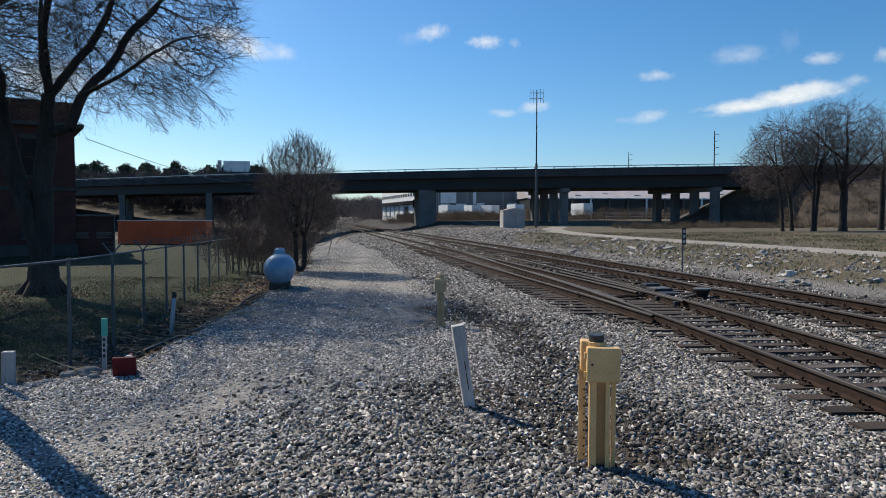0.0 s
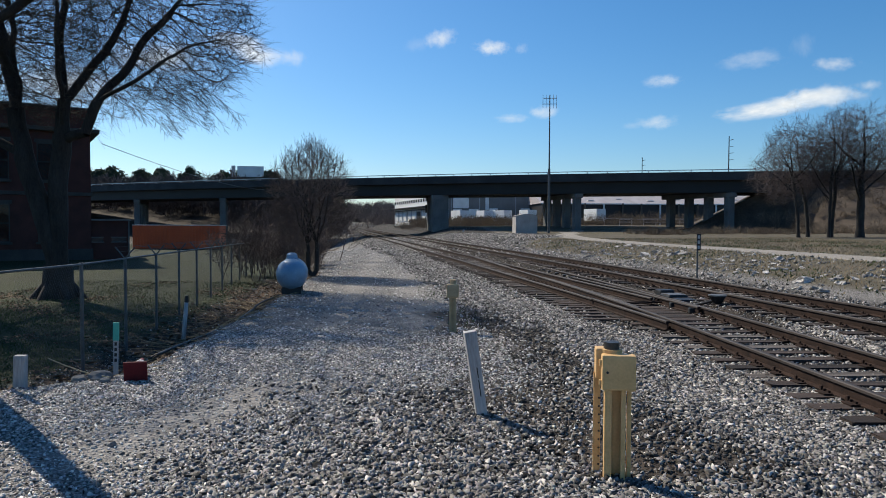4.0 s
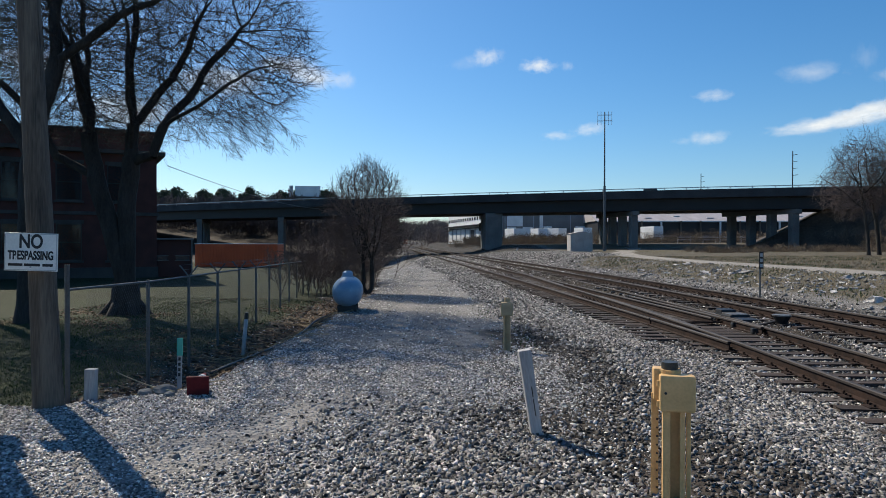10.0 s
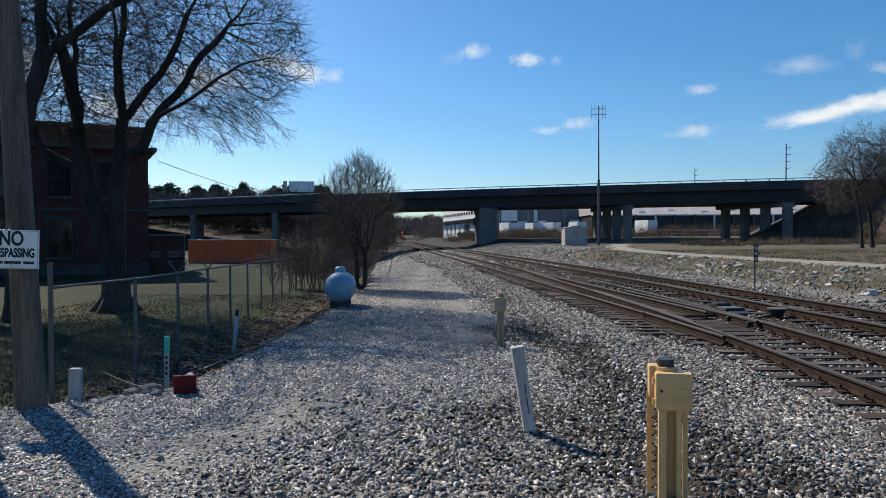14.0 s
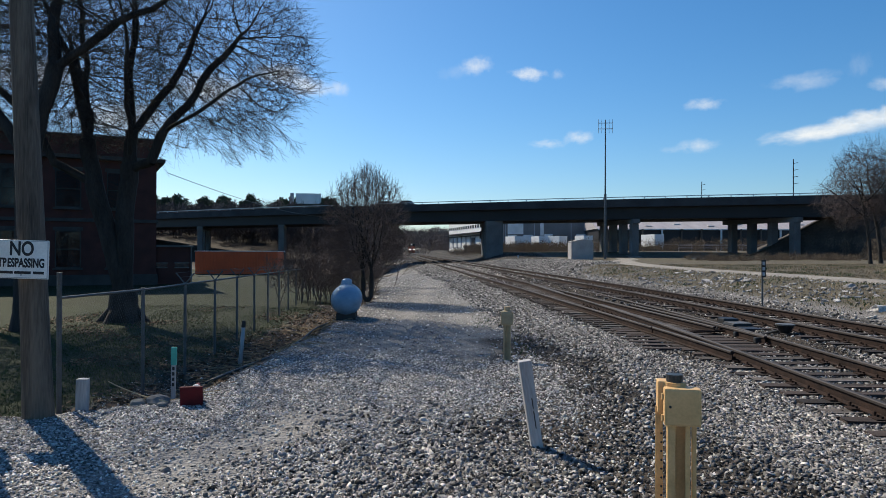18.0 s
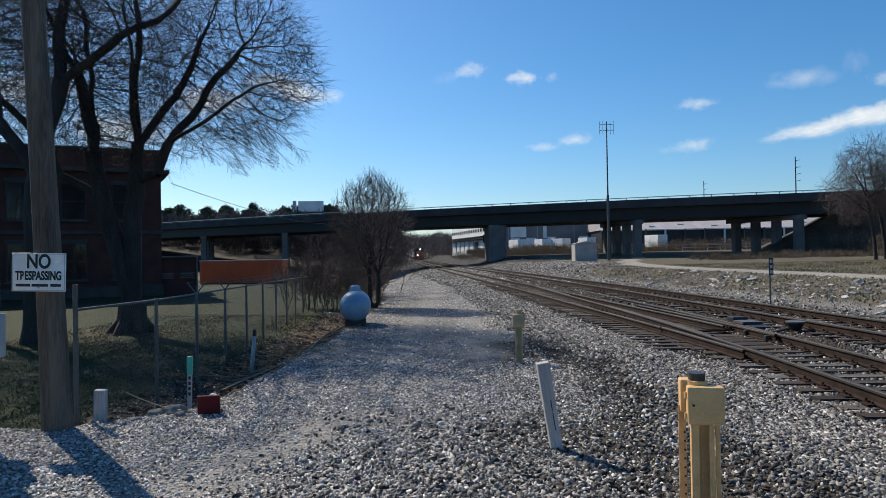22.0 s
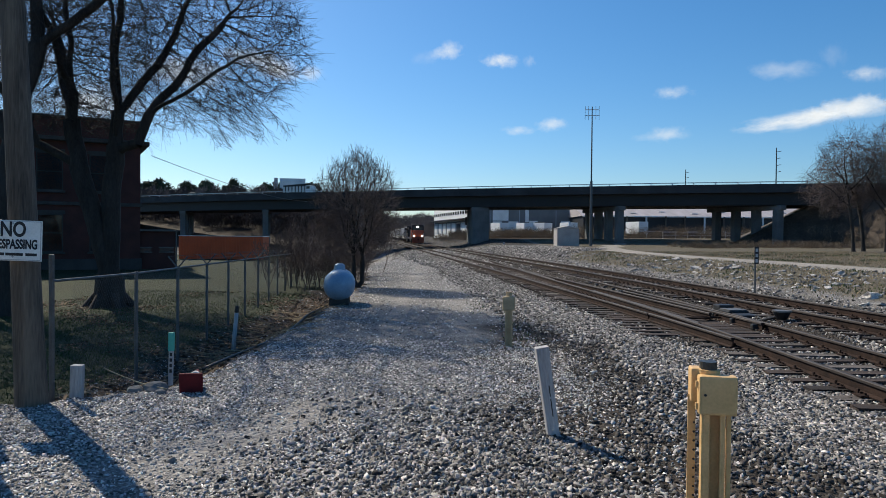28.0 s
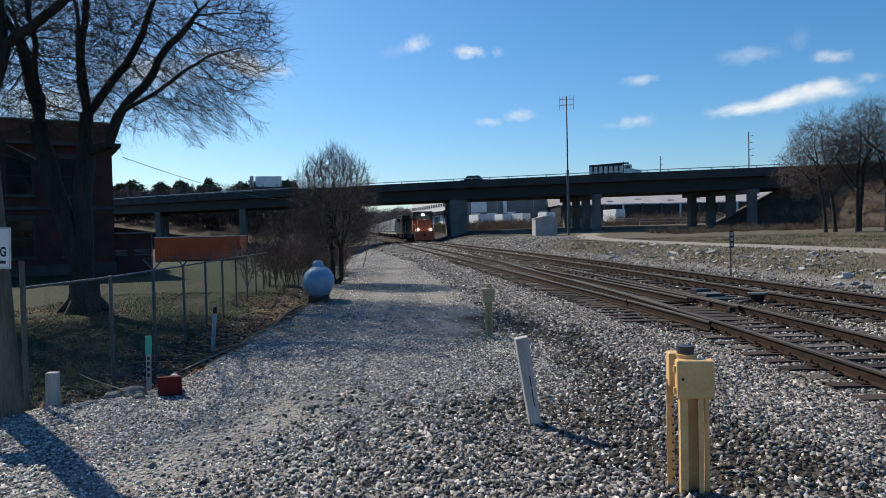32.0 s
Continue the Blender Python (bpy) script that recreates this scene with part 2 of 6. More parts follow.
def sweep(name, pts, radius, material, parent=None, label="", sides=7):
    """One round bar bent along the points."""
    pts = [Vector(p) for p in pts]
    verts, faces = [], []
    for k, p in enumerate(pts):
        d = (pts[min(k + 1, len(pts) - 1)] - pts[max(k - 1, 0)]).normalized()
        u = d.cross(Vector((0, 0, 1)) if abs(d.z) < 0.95 else Vector((1, 0, 0))).normalized()
        w = u.cross(d)
        for i in range(sides):
            a = 2 * math.pi * i / sides
            verts.append(tuple(p + u * math.cos(a) * radius + w * math.sin(a) * radius))
    for k in range(len(pts) - 1):
        for i in range(sides):
            a, c = k * sides + i, k * sides + (i + 1) % sides
            faces.append((a, c, c + sides, a + sides))
    faces += [tuple(range(sides))[::-1], tuple((len(pts) - 1) * sides + i for i in range(sides))]
    return raw(name, verts, faces, material, parent, label, True)


STATIONS = {}


def lerp(table, v):
    """Piecewise-linear table of (key, value), carried on past its ends."""
    k = STATIONS.get(id(table))
    if k is None:
        k = STATIONS[id(table)] = np.array([r[0] for r in table], dtype=float)
    i = max(1, min(len(k) - 1, int(k.searchsorted(v))))
    (a, p), (b, q) = table[i - 1], table[i]
    return p + (q - p) * (v - a) / (b - a)


def smoothed(table):
    """The same table made round, sampled each 2 m."""
    STATIONS.pop(id(table), None)
    ys = np.arange(table[0][0], table[-1][0] + 0.1, 2.0)
    xs = np.array([lerp(table, y) for y in ys])
    for _ in range(10):
        xs[1:-1] = (xs[:-2] + 2 * xs[1:-1] + xs[2:]) / 4
    STATIONS.pop(id(table), None)
    return list(zip(ys.tolist(), xs.tolist()))


# ---- plan: centre lines x(y) of the three tracks and the edges of the gravel ----
B_LINE = smoothed([(-40, 12.5), (5, 8.55), (11.8, 7.65), (17.8, 6.8), (24.5, 6.0), (36.5, 4.14), (53, 1.38), (104, -7.4), (760, -120.6)])
S_LINE = smoothed([(10, 5.0), (14, 4.62), (18, 3.9), (23.5, 2.93), (28, 2.2), (35, 1.1), (53, -2.1), (104, -11.0), (300, -44.8)])
A_LINE = smoothed([(-40, 6.6), (5, 5.3), (9.9, 5.05), (13.2, 4.8), (16.2, 4.6), (19.7, 4.28), (24.6, 3.6), (35, 2.25), (50, 0.75), (70, -1.6), (80, -3.26)])
EDGE = [(-60, -14), (6.25, -13), (6.75, -8), (7.2, -4.9), (7.9, -4.0), (8.8, -3.8), (11, -3.95), (14.5, -4.05), (27, -5.2), (60, -11), (160, -28), (400, -70), (900, -160)]


def grade(y):
    """Height of the track's rails along its length."""
    return 0.2 + (max(0.0, y - 120) ** 1.5) * 0.00017


def ground_z(x, y):
    e, b = lerp(EDGE, y), lerp(B_LINE, y)
    g = grade(y) - 0.2
    if y > 40:                                  # the land falls away left of the tracks near the bridge
        s = min(1.0, max(0.0, (b - (5.6 if y < 75 else 4.9) - x) / (8.0 if y < 75 else 6.5)))
        q = min(1.0, (y - 40) / 40.0, max(0.0, (140 - y) / 28.0))
        q *= 1 - 0.45 * min(1.0, max(0.0, (-15 - x) / 7.0)) * min(1.0, max(0.0, (95 - y) / 12.0))   # less on the lawn
        g -= (1.5 + 0.7 * min(1.0, max(0.0, (y - 80) / 20.0))) * s * s * (3 - 2 * s) * q * q * (3 - 2 * q)
        if y > 138 and x < -24:                 # a wooded rise behind the overpass
            g += 9.0 * min(1.0, (y - 138) / 48) * min(1.0, max(0.0, b - 12 - x) / 20)
    if y > 102 and x > b + 5:                   # the ground climbs a little under the overpass
        k = min(1.0, (y - 102) / 10.0)
        g += 0.95 * k * k * (3 - 2 * k) * min(1.0, (x - b - 5) / 4.0)
    if x < e:                                   # ditch and lawn beside the gravel
        d = e - x
        lawn = -0.42 + 0.02 * min(d, 20) * 0.5
        s = min(1.0, d / 1.1)
        return g + lawn * s * s * (3 - 2 * s) - 0.16 * math.exp(-((d - 1.2) / 0.6) ** 2)
    a = lerp(A_LINE, y) if y < 80 else b - 3.6
    c = a                                       # the left-hand track
    if y > 14:
        c = min(a, lerp(S_LINE, y))
    if x < c - 1.45:                            # gravel road, dipping before the track
        s = min(1.0, max(0.0, (x - (c - 4.6)) / 3.15))
        return g - 0.235 * s * s * (3 - 2 * s) + 0.018 * math.sin(x * 2.1) * math.sin(y * 0.8) * (1 - s)
    if x < b + 1.5:
        lo = min(a + 0.9, b - 2.0)
        s = min(1.0, max(0.0, (x - lo) / max(0.6, b - 1.4 - lo)))
        near = min(abs(x - a), abs(x - c), abs(x - b))     # ballast heaped unevenly between the ties
        return g - 0.235 + 0.2 * s + 0.012 * max(0.0, 1 - (near / 1.45) ** 4) * (0.75 + 0.7 * noise.noise(Vector((x * 1.6, y * 1.3, 5))))
    d = x - b - 1.5                             # bank to the right, then the meadow
    rise = 0.65 * min(1.0, d / 5.5) + 0.008 * max(0.0, min(d - 5.5, 60))
    return g - 0.035 - 0.1 * math.exp(-((d - 0.7) / 0.7) ** 2) * min(1.0, d / 0.4) + rise


# ---- ground ----
def ground_material():
    m = bpy.data.materials.new("ground_cover")
    m.use_nodes = True
    n, l = m.node_tree.nodes, m.node_tree.links
    b = n["Principled BSDF"]
    b.inputs["Roughness"].default_value, b.inputs["Specular IOR Level"].default_value = 0.92, 0.2
    co = n.new("ShaderNodeTexCoord")

    def noise_tex(scale, detail=5.0):
        t = n.new("ShaderNodeTexNoise")
        t.inputs["Scale"].default_value, t.inputs["Detail"].default_value = scale, detail
        l.new(co.outputs["Object"], t.inputs["Vector"])
        return t.outputs["Fac"]

    def ramp(fac, *stops):
        r = n.new("ShaderNodeValToRGB")
        e = r.color_ramp.elements
        e[0].position, e[0].color = stops[0][0], (*stops[0][1], 1)
        e[1].position, e[1].color = stops[-1][0], (*stops[-1][1], 1)
        for p, c in stops[1:-1]:
            e.new(p).color = (*c, 1)
        l.new(fac, r.inputs["Fac"])
        return r.outputs["Color"]

    def mix(fac, a, c, kind="MIX"):
        x = n.new("ShaderNodeMix")
        x.data_type, x.blend_type = "RGBA", kind
        if isinstance(fac, float):
            x.inputs["Factor"].default_value = fac
        else:
            l.new(fac, x.inputs["Factor"])
        l.new(a, x.inputs["A"])
        l.new(c, x.inputs["B"])
        return x.outputs["Result"]

    def mask(name, soft=0.35):
        a = n.new("ShaderNodeAttribute")
        a.attribute_name = name
        add, rg = n.new("ShaderNodeMath"), n.new("ShaderNodeMapRange")
        add.operation = "MULTIPLY_ADD"
        l.new(patch, add.inputs[0])
        add.inputs[1].default_value = 0.9
        l.new(a.outputs["Fac"], add.inputs[2])
        rg.inputs["From Min"].default_value, rg.inputs["From Max"].default_value = 0.95 - soft / 2, 0.95 + soft / 2
        l.new(add.outputs[0], rg.inputs["Value"])
        return rg.outputs[0]

    patch = noise_tex(0.9, 6)
    wide = noise_tex(0.25, 4)
    stones = n.new("ShaderNodeTexVoronoi")
    stones.inputs["Scale"].default_value = 22
    l.new(co.outputs["Object"], stones.inputs["Vector"])
    cell = n.new("ShaderNodeSeparateColor")
    l.new(stones.outputs["Color"], cell.inputs[0])
    fine = n.new("ShaderNodeTexVoronoi")
    fine.inputs["Scale"].default_value = 60
    l.new(co.outputs["Object"], fine.inputs["Vector"])
    fcell = n.new("ShaderNodeSeparateColor")
    l.new(fine.outputs["Color"], fcell.inputs[0])
    # near black under the loose stones: paints the shade in their gaps
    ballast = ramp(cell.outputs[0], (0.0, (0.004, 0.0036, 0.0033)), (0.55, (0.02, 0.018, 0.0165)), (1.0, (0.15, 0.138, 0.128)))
    road = mix(0.2, ramp(fcell.outputs[0], (0.0, (0.04, 0.037, 0.035)), (0.6, (0.17, 0.16, 0.152)), (1.0, (0.45, 0.425, 0.405))), ramp(patch, (0.3, (0.13, 0.125, 0.12)), (0.7, (0.3, 0.285, 0.27))))
    soil = ramp(noise_tex(9), (0.3, (0.022, 0.018, 0.015)), (0.7, (0.085, 0.067, 0.053)))
    lawn = mix(wide, ramp(noise_tex(30), (0.3, (0.012, 0.021, 0.006)), (0.75, (0.04, 0.06, 0.015))), ramp(noise_tex(18), (0.3, (0.013, 0.015, 0.007)), (0.7, (0.044, 0.042, 0.022))))
    dry = mix(wide, ramp(noise_tex(14), (0.3, (0.075, 0.06, 0.047)), (0.7, (0.21, 0.172, 0.137))), ramp(noise_tex(20), (0.3, (0.05, 0.048, 0.028)), (0.7, (0.15, 0.135, 0.085))))
    ruts = n.new("ShaderNodeAttribute")
    ruts.attribute_name = "ruts"
    dust = ramp(noise_tex(3.0, 6), (0.35, (0.26, 0.24, 0.22)), (0.7, (0.4, 0.375, 0.35)))
    half = n.new("ShaderNodeMath")
    half.operation = "MULTIPLY"
    half.inputs[1].default_value = 0.7
    l.new(ruts.outputs["Fac"], half.inputs[0])
    road = mix(half.outputs[0], road, dust)
    lane = ramp(noise_tex(5), (0.3, (0.27, 0.24, 0.205)), (0.7, (0.38, 0.35, 0.31)))
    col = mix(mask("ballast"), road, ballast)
    col = mix(mask("soil"), col, soil)
    col = mix(mask("dry"), col, dry)
    col = mix(mask("lawn"), col, lawn)
    col = mix(mask("lane", 0.2), col, lane)
    tone = ramp(noise_tex(0.5, 3), (0.3, (0.8, 0.8, 0.8)), (0.7, (1, 1, 1)))
    l.new(mix(1.0, col, tone, "MULTIPLY"), b.inputs["Base Color"])
    bp, bp2 = n.new("ShaderNodeBump"), n.new("ShaderNodeBump")
    bp.inputs["Strength"].default_value, bp.inputs["Distance"].default_value = 0.9, 0.03
    bp2.inputs["Strength"].default_value, bp2.inputs["Distance"].default_value = 0.6, 0.012
    bp.invert = bp2.invert = True
    l.new(stones.outputs["Distance"], bp.inputs["Height"])
    l.new(fine.outputs["Distance"], bp2.inputs["Height"])
    l.new(bp.outputs[0], bp2.inputs["Normal"])
    l.new(bp2.outputs[0], b.inputs["Normal"])
    return m


def spread(lo, hi, step, far, growth=1.22):
    v = list(np.arange(lo, hi + step / 2, step))
    s = step
    while v[-1] < far:
        s *= growth
        v.append(v[-1] + s)
    s = step
    w = []
    x = lo
    while x > -far:
        s *= growth
        x -= s
        w.append(x)
    return w[::-1] + v


def edge_x(y):
    """The ragged edge of the gravel toward the ditch."""
    return lerp(EDGE, y) + (0.3 * noise.noise(Vector((y * 0.8, 0.3, 1))) + 0.16 * noise.noise(Vector((y * 2.6, 1.3, 1)))) * min(1.0, max(0.0, (y - 8) / 3.0))


def step01(v, a, b):
    s = min(1.0, max(0.0, (v - a) / (b - a)))
    return s * s * (3 - 2 * s)


DIP = [(4, 1.7), (6, 1.25), (8, 0.6), (11, 0.3), (14, 0.1), (20, -0.2)]


def covers(x, y):
    """How far each kind of ground cover holds at a place: ballast, soil, dry grass, lawn, lane."""
    e, b = edge_x(y), lerp(B_LINE, y)
    a = lerp(A_LINE, y) if y < 80 else b - 3.6
    s = min(a, lerp(S_LINE, y)) if y > 12 else a
    ext = 9.0 * step01(y, 48, 80)                # a heap of ballast spreads toward the signal hut
    ballast = step01(x, s - 4.6, s - 3.4) * (1 - step01(x, b + 1.6 + ext, b + 3.6 + ext * 1.4))
    if y < 8.5:                                  # stones strewn across the near drive, fewer farther on
        ballast = max(ballast, 0.8 * step01(x, -2.9, 0.9) * (1 - step01(y, 3.8, 8.5)))
    dip = math.exp(-((x - lerp(DIP, y) - 0.1) / 1.6) ** 2) * step01(y, 4.2, 5.6) * (1 - step01(y, 11, 19)) * (0.85 + 0.5 * noise.noise(Vector((x * 0.9, y * 0.5, 7))))
    soil = max(1.0 * dip, step01(e - x, -0.1, 0.35) * (1 - step01(e - x, 1.6, 2.6)) * step01(y, 6.6, 8))
    if 11 < y < 60:                              # grease and dirt round the turnout
        mid = (a + s) / 2
        soil = max(soil, 1.0 * (1 - step01(abs(x - mid), 1.1 + (a - s) / 2, 2.0 + (a - s) / 2)) * step01(y, 11, 15) * (1 - step01(y, 40, 60)))
    for c_, w_, lo_ in ((a, 0.55, 3.0), (b, 0.5, 3.0)):   # grime between the rails
        if lo_ < y < 70:
            soil = max(soil, w_ * (1 - step01(abs(x - c_), 0.62, 1.0)))
    lawn = step01(e - x, 1.5, 2.6)
    if y > 118 and x < b - 9:                    # bare woodland floor
        k = step01(y, 118, 132)
        lawn, soil = lawn * (1 - k), max(soil, k)
    dry = step01(x, b + 2.2 + ext, b + 4.5 + ext * 1.4)
    lane_x = b + 8.9 + 0.02 * (y - 25) + 0.0037 * max(0, y - 40) ** 2
    lane = (1 - step01(abs(x - lane_x), 0.9, 1.7)) * (1 - step01(y, 100, 112))
    drive_x = -0.5 - 0.08 * y        # two dusty wheel tracks along the drive
    ruts = max(math.exp(-((x - drive_x - s) / 0.46) ** 2) for s in (-0.78, 0.78)) * step01(y, 9, 14) * (0.8 + 0.4 * noise.noise(Vector((x * 0.8, y * 0.35, 2))))
    patch = 1.3 * math.exp(-((x + 2.75 - 0.4 * (y - 5.5)) / 0.5) ** 2) * step01(y, 4.4, 5.4) * (1 - step01(y, 7.3, 8.6))   # where cars turn in
    ruts = max(ruts, patch * (0.8 + 0.4 * noise.noise(Vector((x * 1.5, y * 1.2, 6)))))
    return ballast, soil, dry, lawn, lane, max(0.0, ruts)


def build_ground():
    xs, ys = spread(-8, 16, 0.25, 2600), spread(-4, 32, 0.25, 3600, 1.13)
    ys = [y for y in ys if y > -400]
    verts = [(x, y, ground_z(x, y) if y < 1000 and abs(x) < 900 else ground_z(max(-900, min(900, x)), 1000)) for y in ys for x in xs]
    w, h = len(xs), len(ys)
    faces = [(j * w + i, j * w + i + 1, (j + 1) * w + i + 1, (j + 1) * w + i) for j in range(h - 1) for i in range(w - 1)]
    ob = raw("ground", verts, faces, ground_material(), smooth=True)
    vals = np.array([covers(v[0], v[1]) for v in verts], dtype=np.float32)
    for k, name in enumerate(("ballast", "soil", "dry", "lawn", "lane", "ruts")):
        at = ob.data.attributes.new(name, "FLOAT", "POINT")
        at.data.foreach_set("value", np.ascontiguousarray(vals[:, k]))
    tagged(ob, "grey gravel drive, ballast and dormant grass", "ground", kind="structure")


build_ground()

# ---- railway ----
RAIL = [(-0.07, 0), (0.07, 0), (0.07, 0.012), (0.012, 0.028), (0.012, 0.125), (0.036, 0.135), (0.036, 0.165), (0.026, 0.175),
        (-0.026, 0.175), (-0.036, 0.165), (-0.036, 0.135), (-0.012, 0.125), (-0.012, 0.028), (-0.07, 0.012)]


def rail_top(which, y):
    return grade(y) if which == "B" else grade(y) - 0.2


def rail(name, line, side, y0, y1, which, parent, shift=None, label=""):
    """One rail, swept along a centre line; its running face is bright."""
    ys = []
    y = y0
    while y < y1:
        ys.append(y)
        y += 1.0 if y < 60 else 4.0 if y < 160 else 20.0
    ys.append(y1)
    verts, faces = [], []
    k = len(RAIL)
    for y in ys:
        x, x2 = lerp(line, y), lerp(line, y + 0.5)
        t = Vector((x2 - x, 0.5)).normalized()
        off = side * 0.754 + (shift(y) if shift else 0.0)
        z = rail_top(which, y) - 0.175
        for u, v in RAIL:
            verts.append((x + t.y * (off + u), y - t.x * (off + u), z + v))
    for j in range(len(ys) - 1):
        for i in range(k):
            a, c = j * k + i, j * k + (i + 1) % k
            faces.append((a, c, c + k, a + k))
    faces += [tuple(range(k))[::-1], tuple((len(ys) - 1) * k + i for i in range(k))]
    ob = raw(name, verts, faces, "rust", parent, label)
    ob.data.materials.append(M["steel"])
    for p in ob.data.polygons:
        if p.index < (len(ys) - 1) * k and p.index % k in (6, 7, 8, 9):
            p.material_index = 1
    return ob


def tie_mesh(name, length, material):
    bm = bmesh.new()
    box(bm, 0, 0, -0.17, length, 0.23, 0.17, 0.012)
    rnd = random.Random(len(name))
    for v in bm.verts:
        v.co += Vector((rnd.uniform(-0.02, 0.02), rnd.uniform(-0.008, 0.008), rnd.uniform(-0.006, 0.004)))
    me = bpy.data.meshes.new(name)
    bm.to_mesh(me)
    bm.free()
    me.materials.append(M[material])
    return me


def fastening_mesh():
    bm = bmesh.new()
    box(bm, 0, 0, 0, 0.34, 0.19, 0.018, 0.004)
    for sx in (-1, 1):
        for sy in (-0.05, 0.05):
            tube(bm, (sx * 0.085, sy, 0.01), (sx * 0.085, sy, 0.045), 0.016, sides=6)
        box(bm, sx * 0.08, 0.12, 0.0, 0.03, 0.05, 0.07, 0.01)
    me = bpy.data.meshes.new("tie_plate")
    bm.to_mesh(me)
    bm.free()
    me.materials.append(M["rust"])
    return me


TIES = [tie_mesh("tie_a", 2.6, "tie"), tie_mesh("tie_bb", 2.6, "tie"), tie_mesh("tie_ccc", 2.6, "greytie")]
PLATE = fastening_mesh()


def track(name, line, which, y0, y1, ties_to, label, plates_to=0.0):
    t = empty(name, pose(0, 0, 0), label, "railway track", kind="structure")
    rnd = random.Random(name)
    for side in (-1, 1):
        rail("rail", line, side, y0, y1, which, t)
    y = y0 + 0.3
    far_v, far_f = [], []
    while y < min(y1, ties_to):
        x, x2 = lerp(line, y), lerp(line, y + 0.5)
        turn = -math.degrees(math.atan2(x2 - x, 0.5))
        z = rail_top(which, y) - 0.182
        p = pose(x + rnd.uniform(-0.05, 0.05), y, z, rnd.uniform(-1, 1), rnd.uniform(-0.6, 0.6), turn + rnd.uniform(-1.2, 1.2))
        if y < 62 and y > 2:
            ob = new("tie", rnd.choice((TIES[0], TIES[1], TIES[0], TIES[1], TIES[2])))
            ob.parent, ob.matrix_basis = t, p
            if y < plates_to:
                for side in (-1, 1):
                    k = new("tie_plate", PLATE)
                    k.parent, k.matrix_basis = t, pose(x + side * 0.754, y, z + 0.002, 0, 0, turn)
        else:
            i = len(far_v)
            for c in ((-1.3, -0.11, 0), (1.3, -0.11, 0), (1.3, 0.11, 0), (-1.3, 0.11, 0), (-1.3, -0.11, -0.17), (1.3, -0.11, -0.17), (1.3, 0.11, -0.17), (-1.3, 0.11, -0.17)):
                far_v.append(tuple(p @ Vector(c)))
            far_f += [tuple(i + q for q in f) for f in ((0, 1, 2, 3), (0, 4, 5, 1), (1, 5, 6, 2), (2, 6, 7, 3), (3, 7, 4, 0))]
        y += 0.53 + rnd.uniform(-0.03, 0.03)
    if far_v:
        tagged(raw("far_ties", far_v, far_f, "tie", t), kind="stuff")
    return t


track_a = track("near_track", A_LINE, "A", -30, 80, 70, "rusty curved railway track on dark wooden ties", 26)
track_b = track("far_track", B_LINE, "B", -30, 700, 220, "rusty main railway track on dark wooden ties", 34)
track_s = track("turnout_track", S_LINE, "A", 17, 290, 200, "railway track that leaves the near one at a turnout", 0)


# ---- highway bridge ----
def bridge_y(x):
    """The bridge's near edge; it runs straight past its ends."""
    c = max(-90.0, min(90.0, x))
    return 112.0 - 0.318 * c + 0.00135 * c * c + (x - c) * (-0.318 + 0.0027 * c)


def bridge_z(x):
    return 6.75


def strip(name, parent, x0, x1, back0, back1, z0, z1, material, step=4.0, label=""):
    """A bar along the bridge from back0 to back1 metres behind its near edge."""
    verts, faces = [], []
    n = max(2, int((x1 - x0) / step) + 1)
    for i in range(n):
        x = x0 + (x1 - x0) * i / (n - 1)
        y = bridge_y(x)
        for bk, z in ((back0, z0), (back1, z0), (back1, z1), (back0, z1)):
            verts.append((x + 0.3 * bk, y + 0.954 * bk, bridge_z(x) + z))
    for i in range(n - 1):
        for k in range(4):
            a, c = i * 4 + k, i * 4 + (k + 1) % 4
            faces.append((a, c, c + 4, a + 4))
    faces += [(0, 1, 2, 3), tuple((n - 1) * 4 + k for k in (3, 2, 1, 0))]
    return raw(name, verts, faces, material, parent, label)


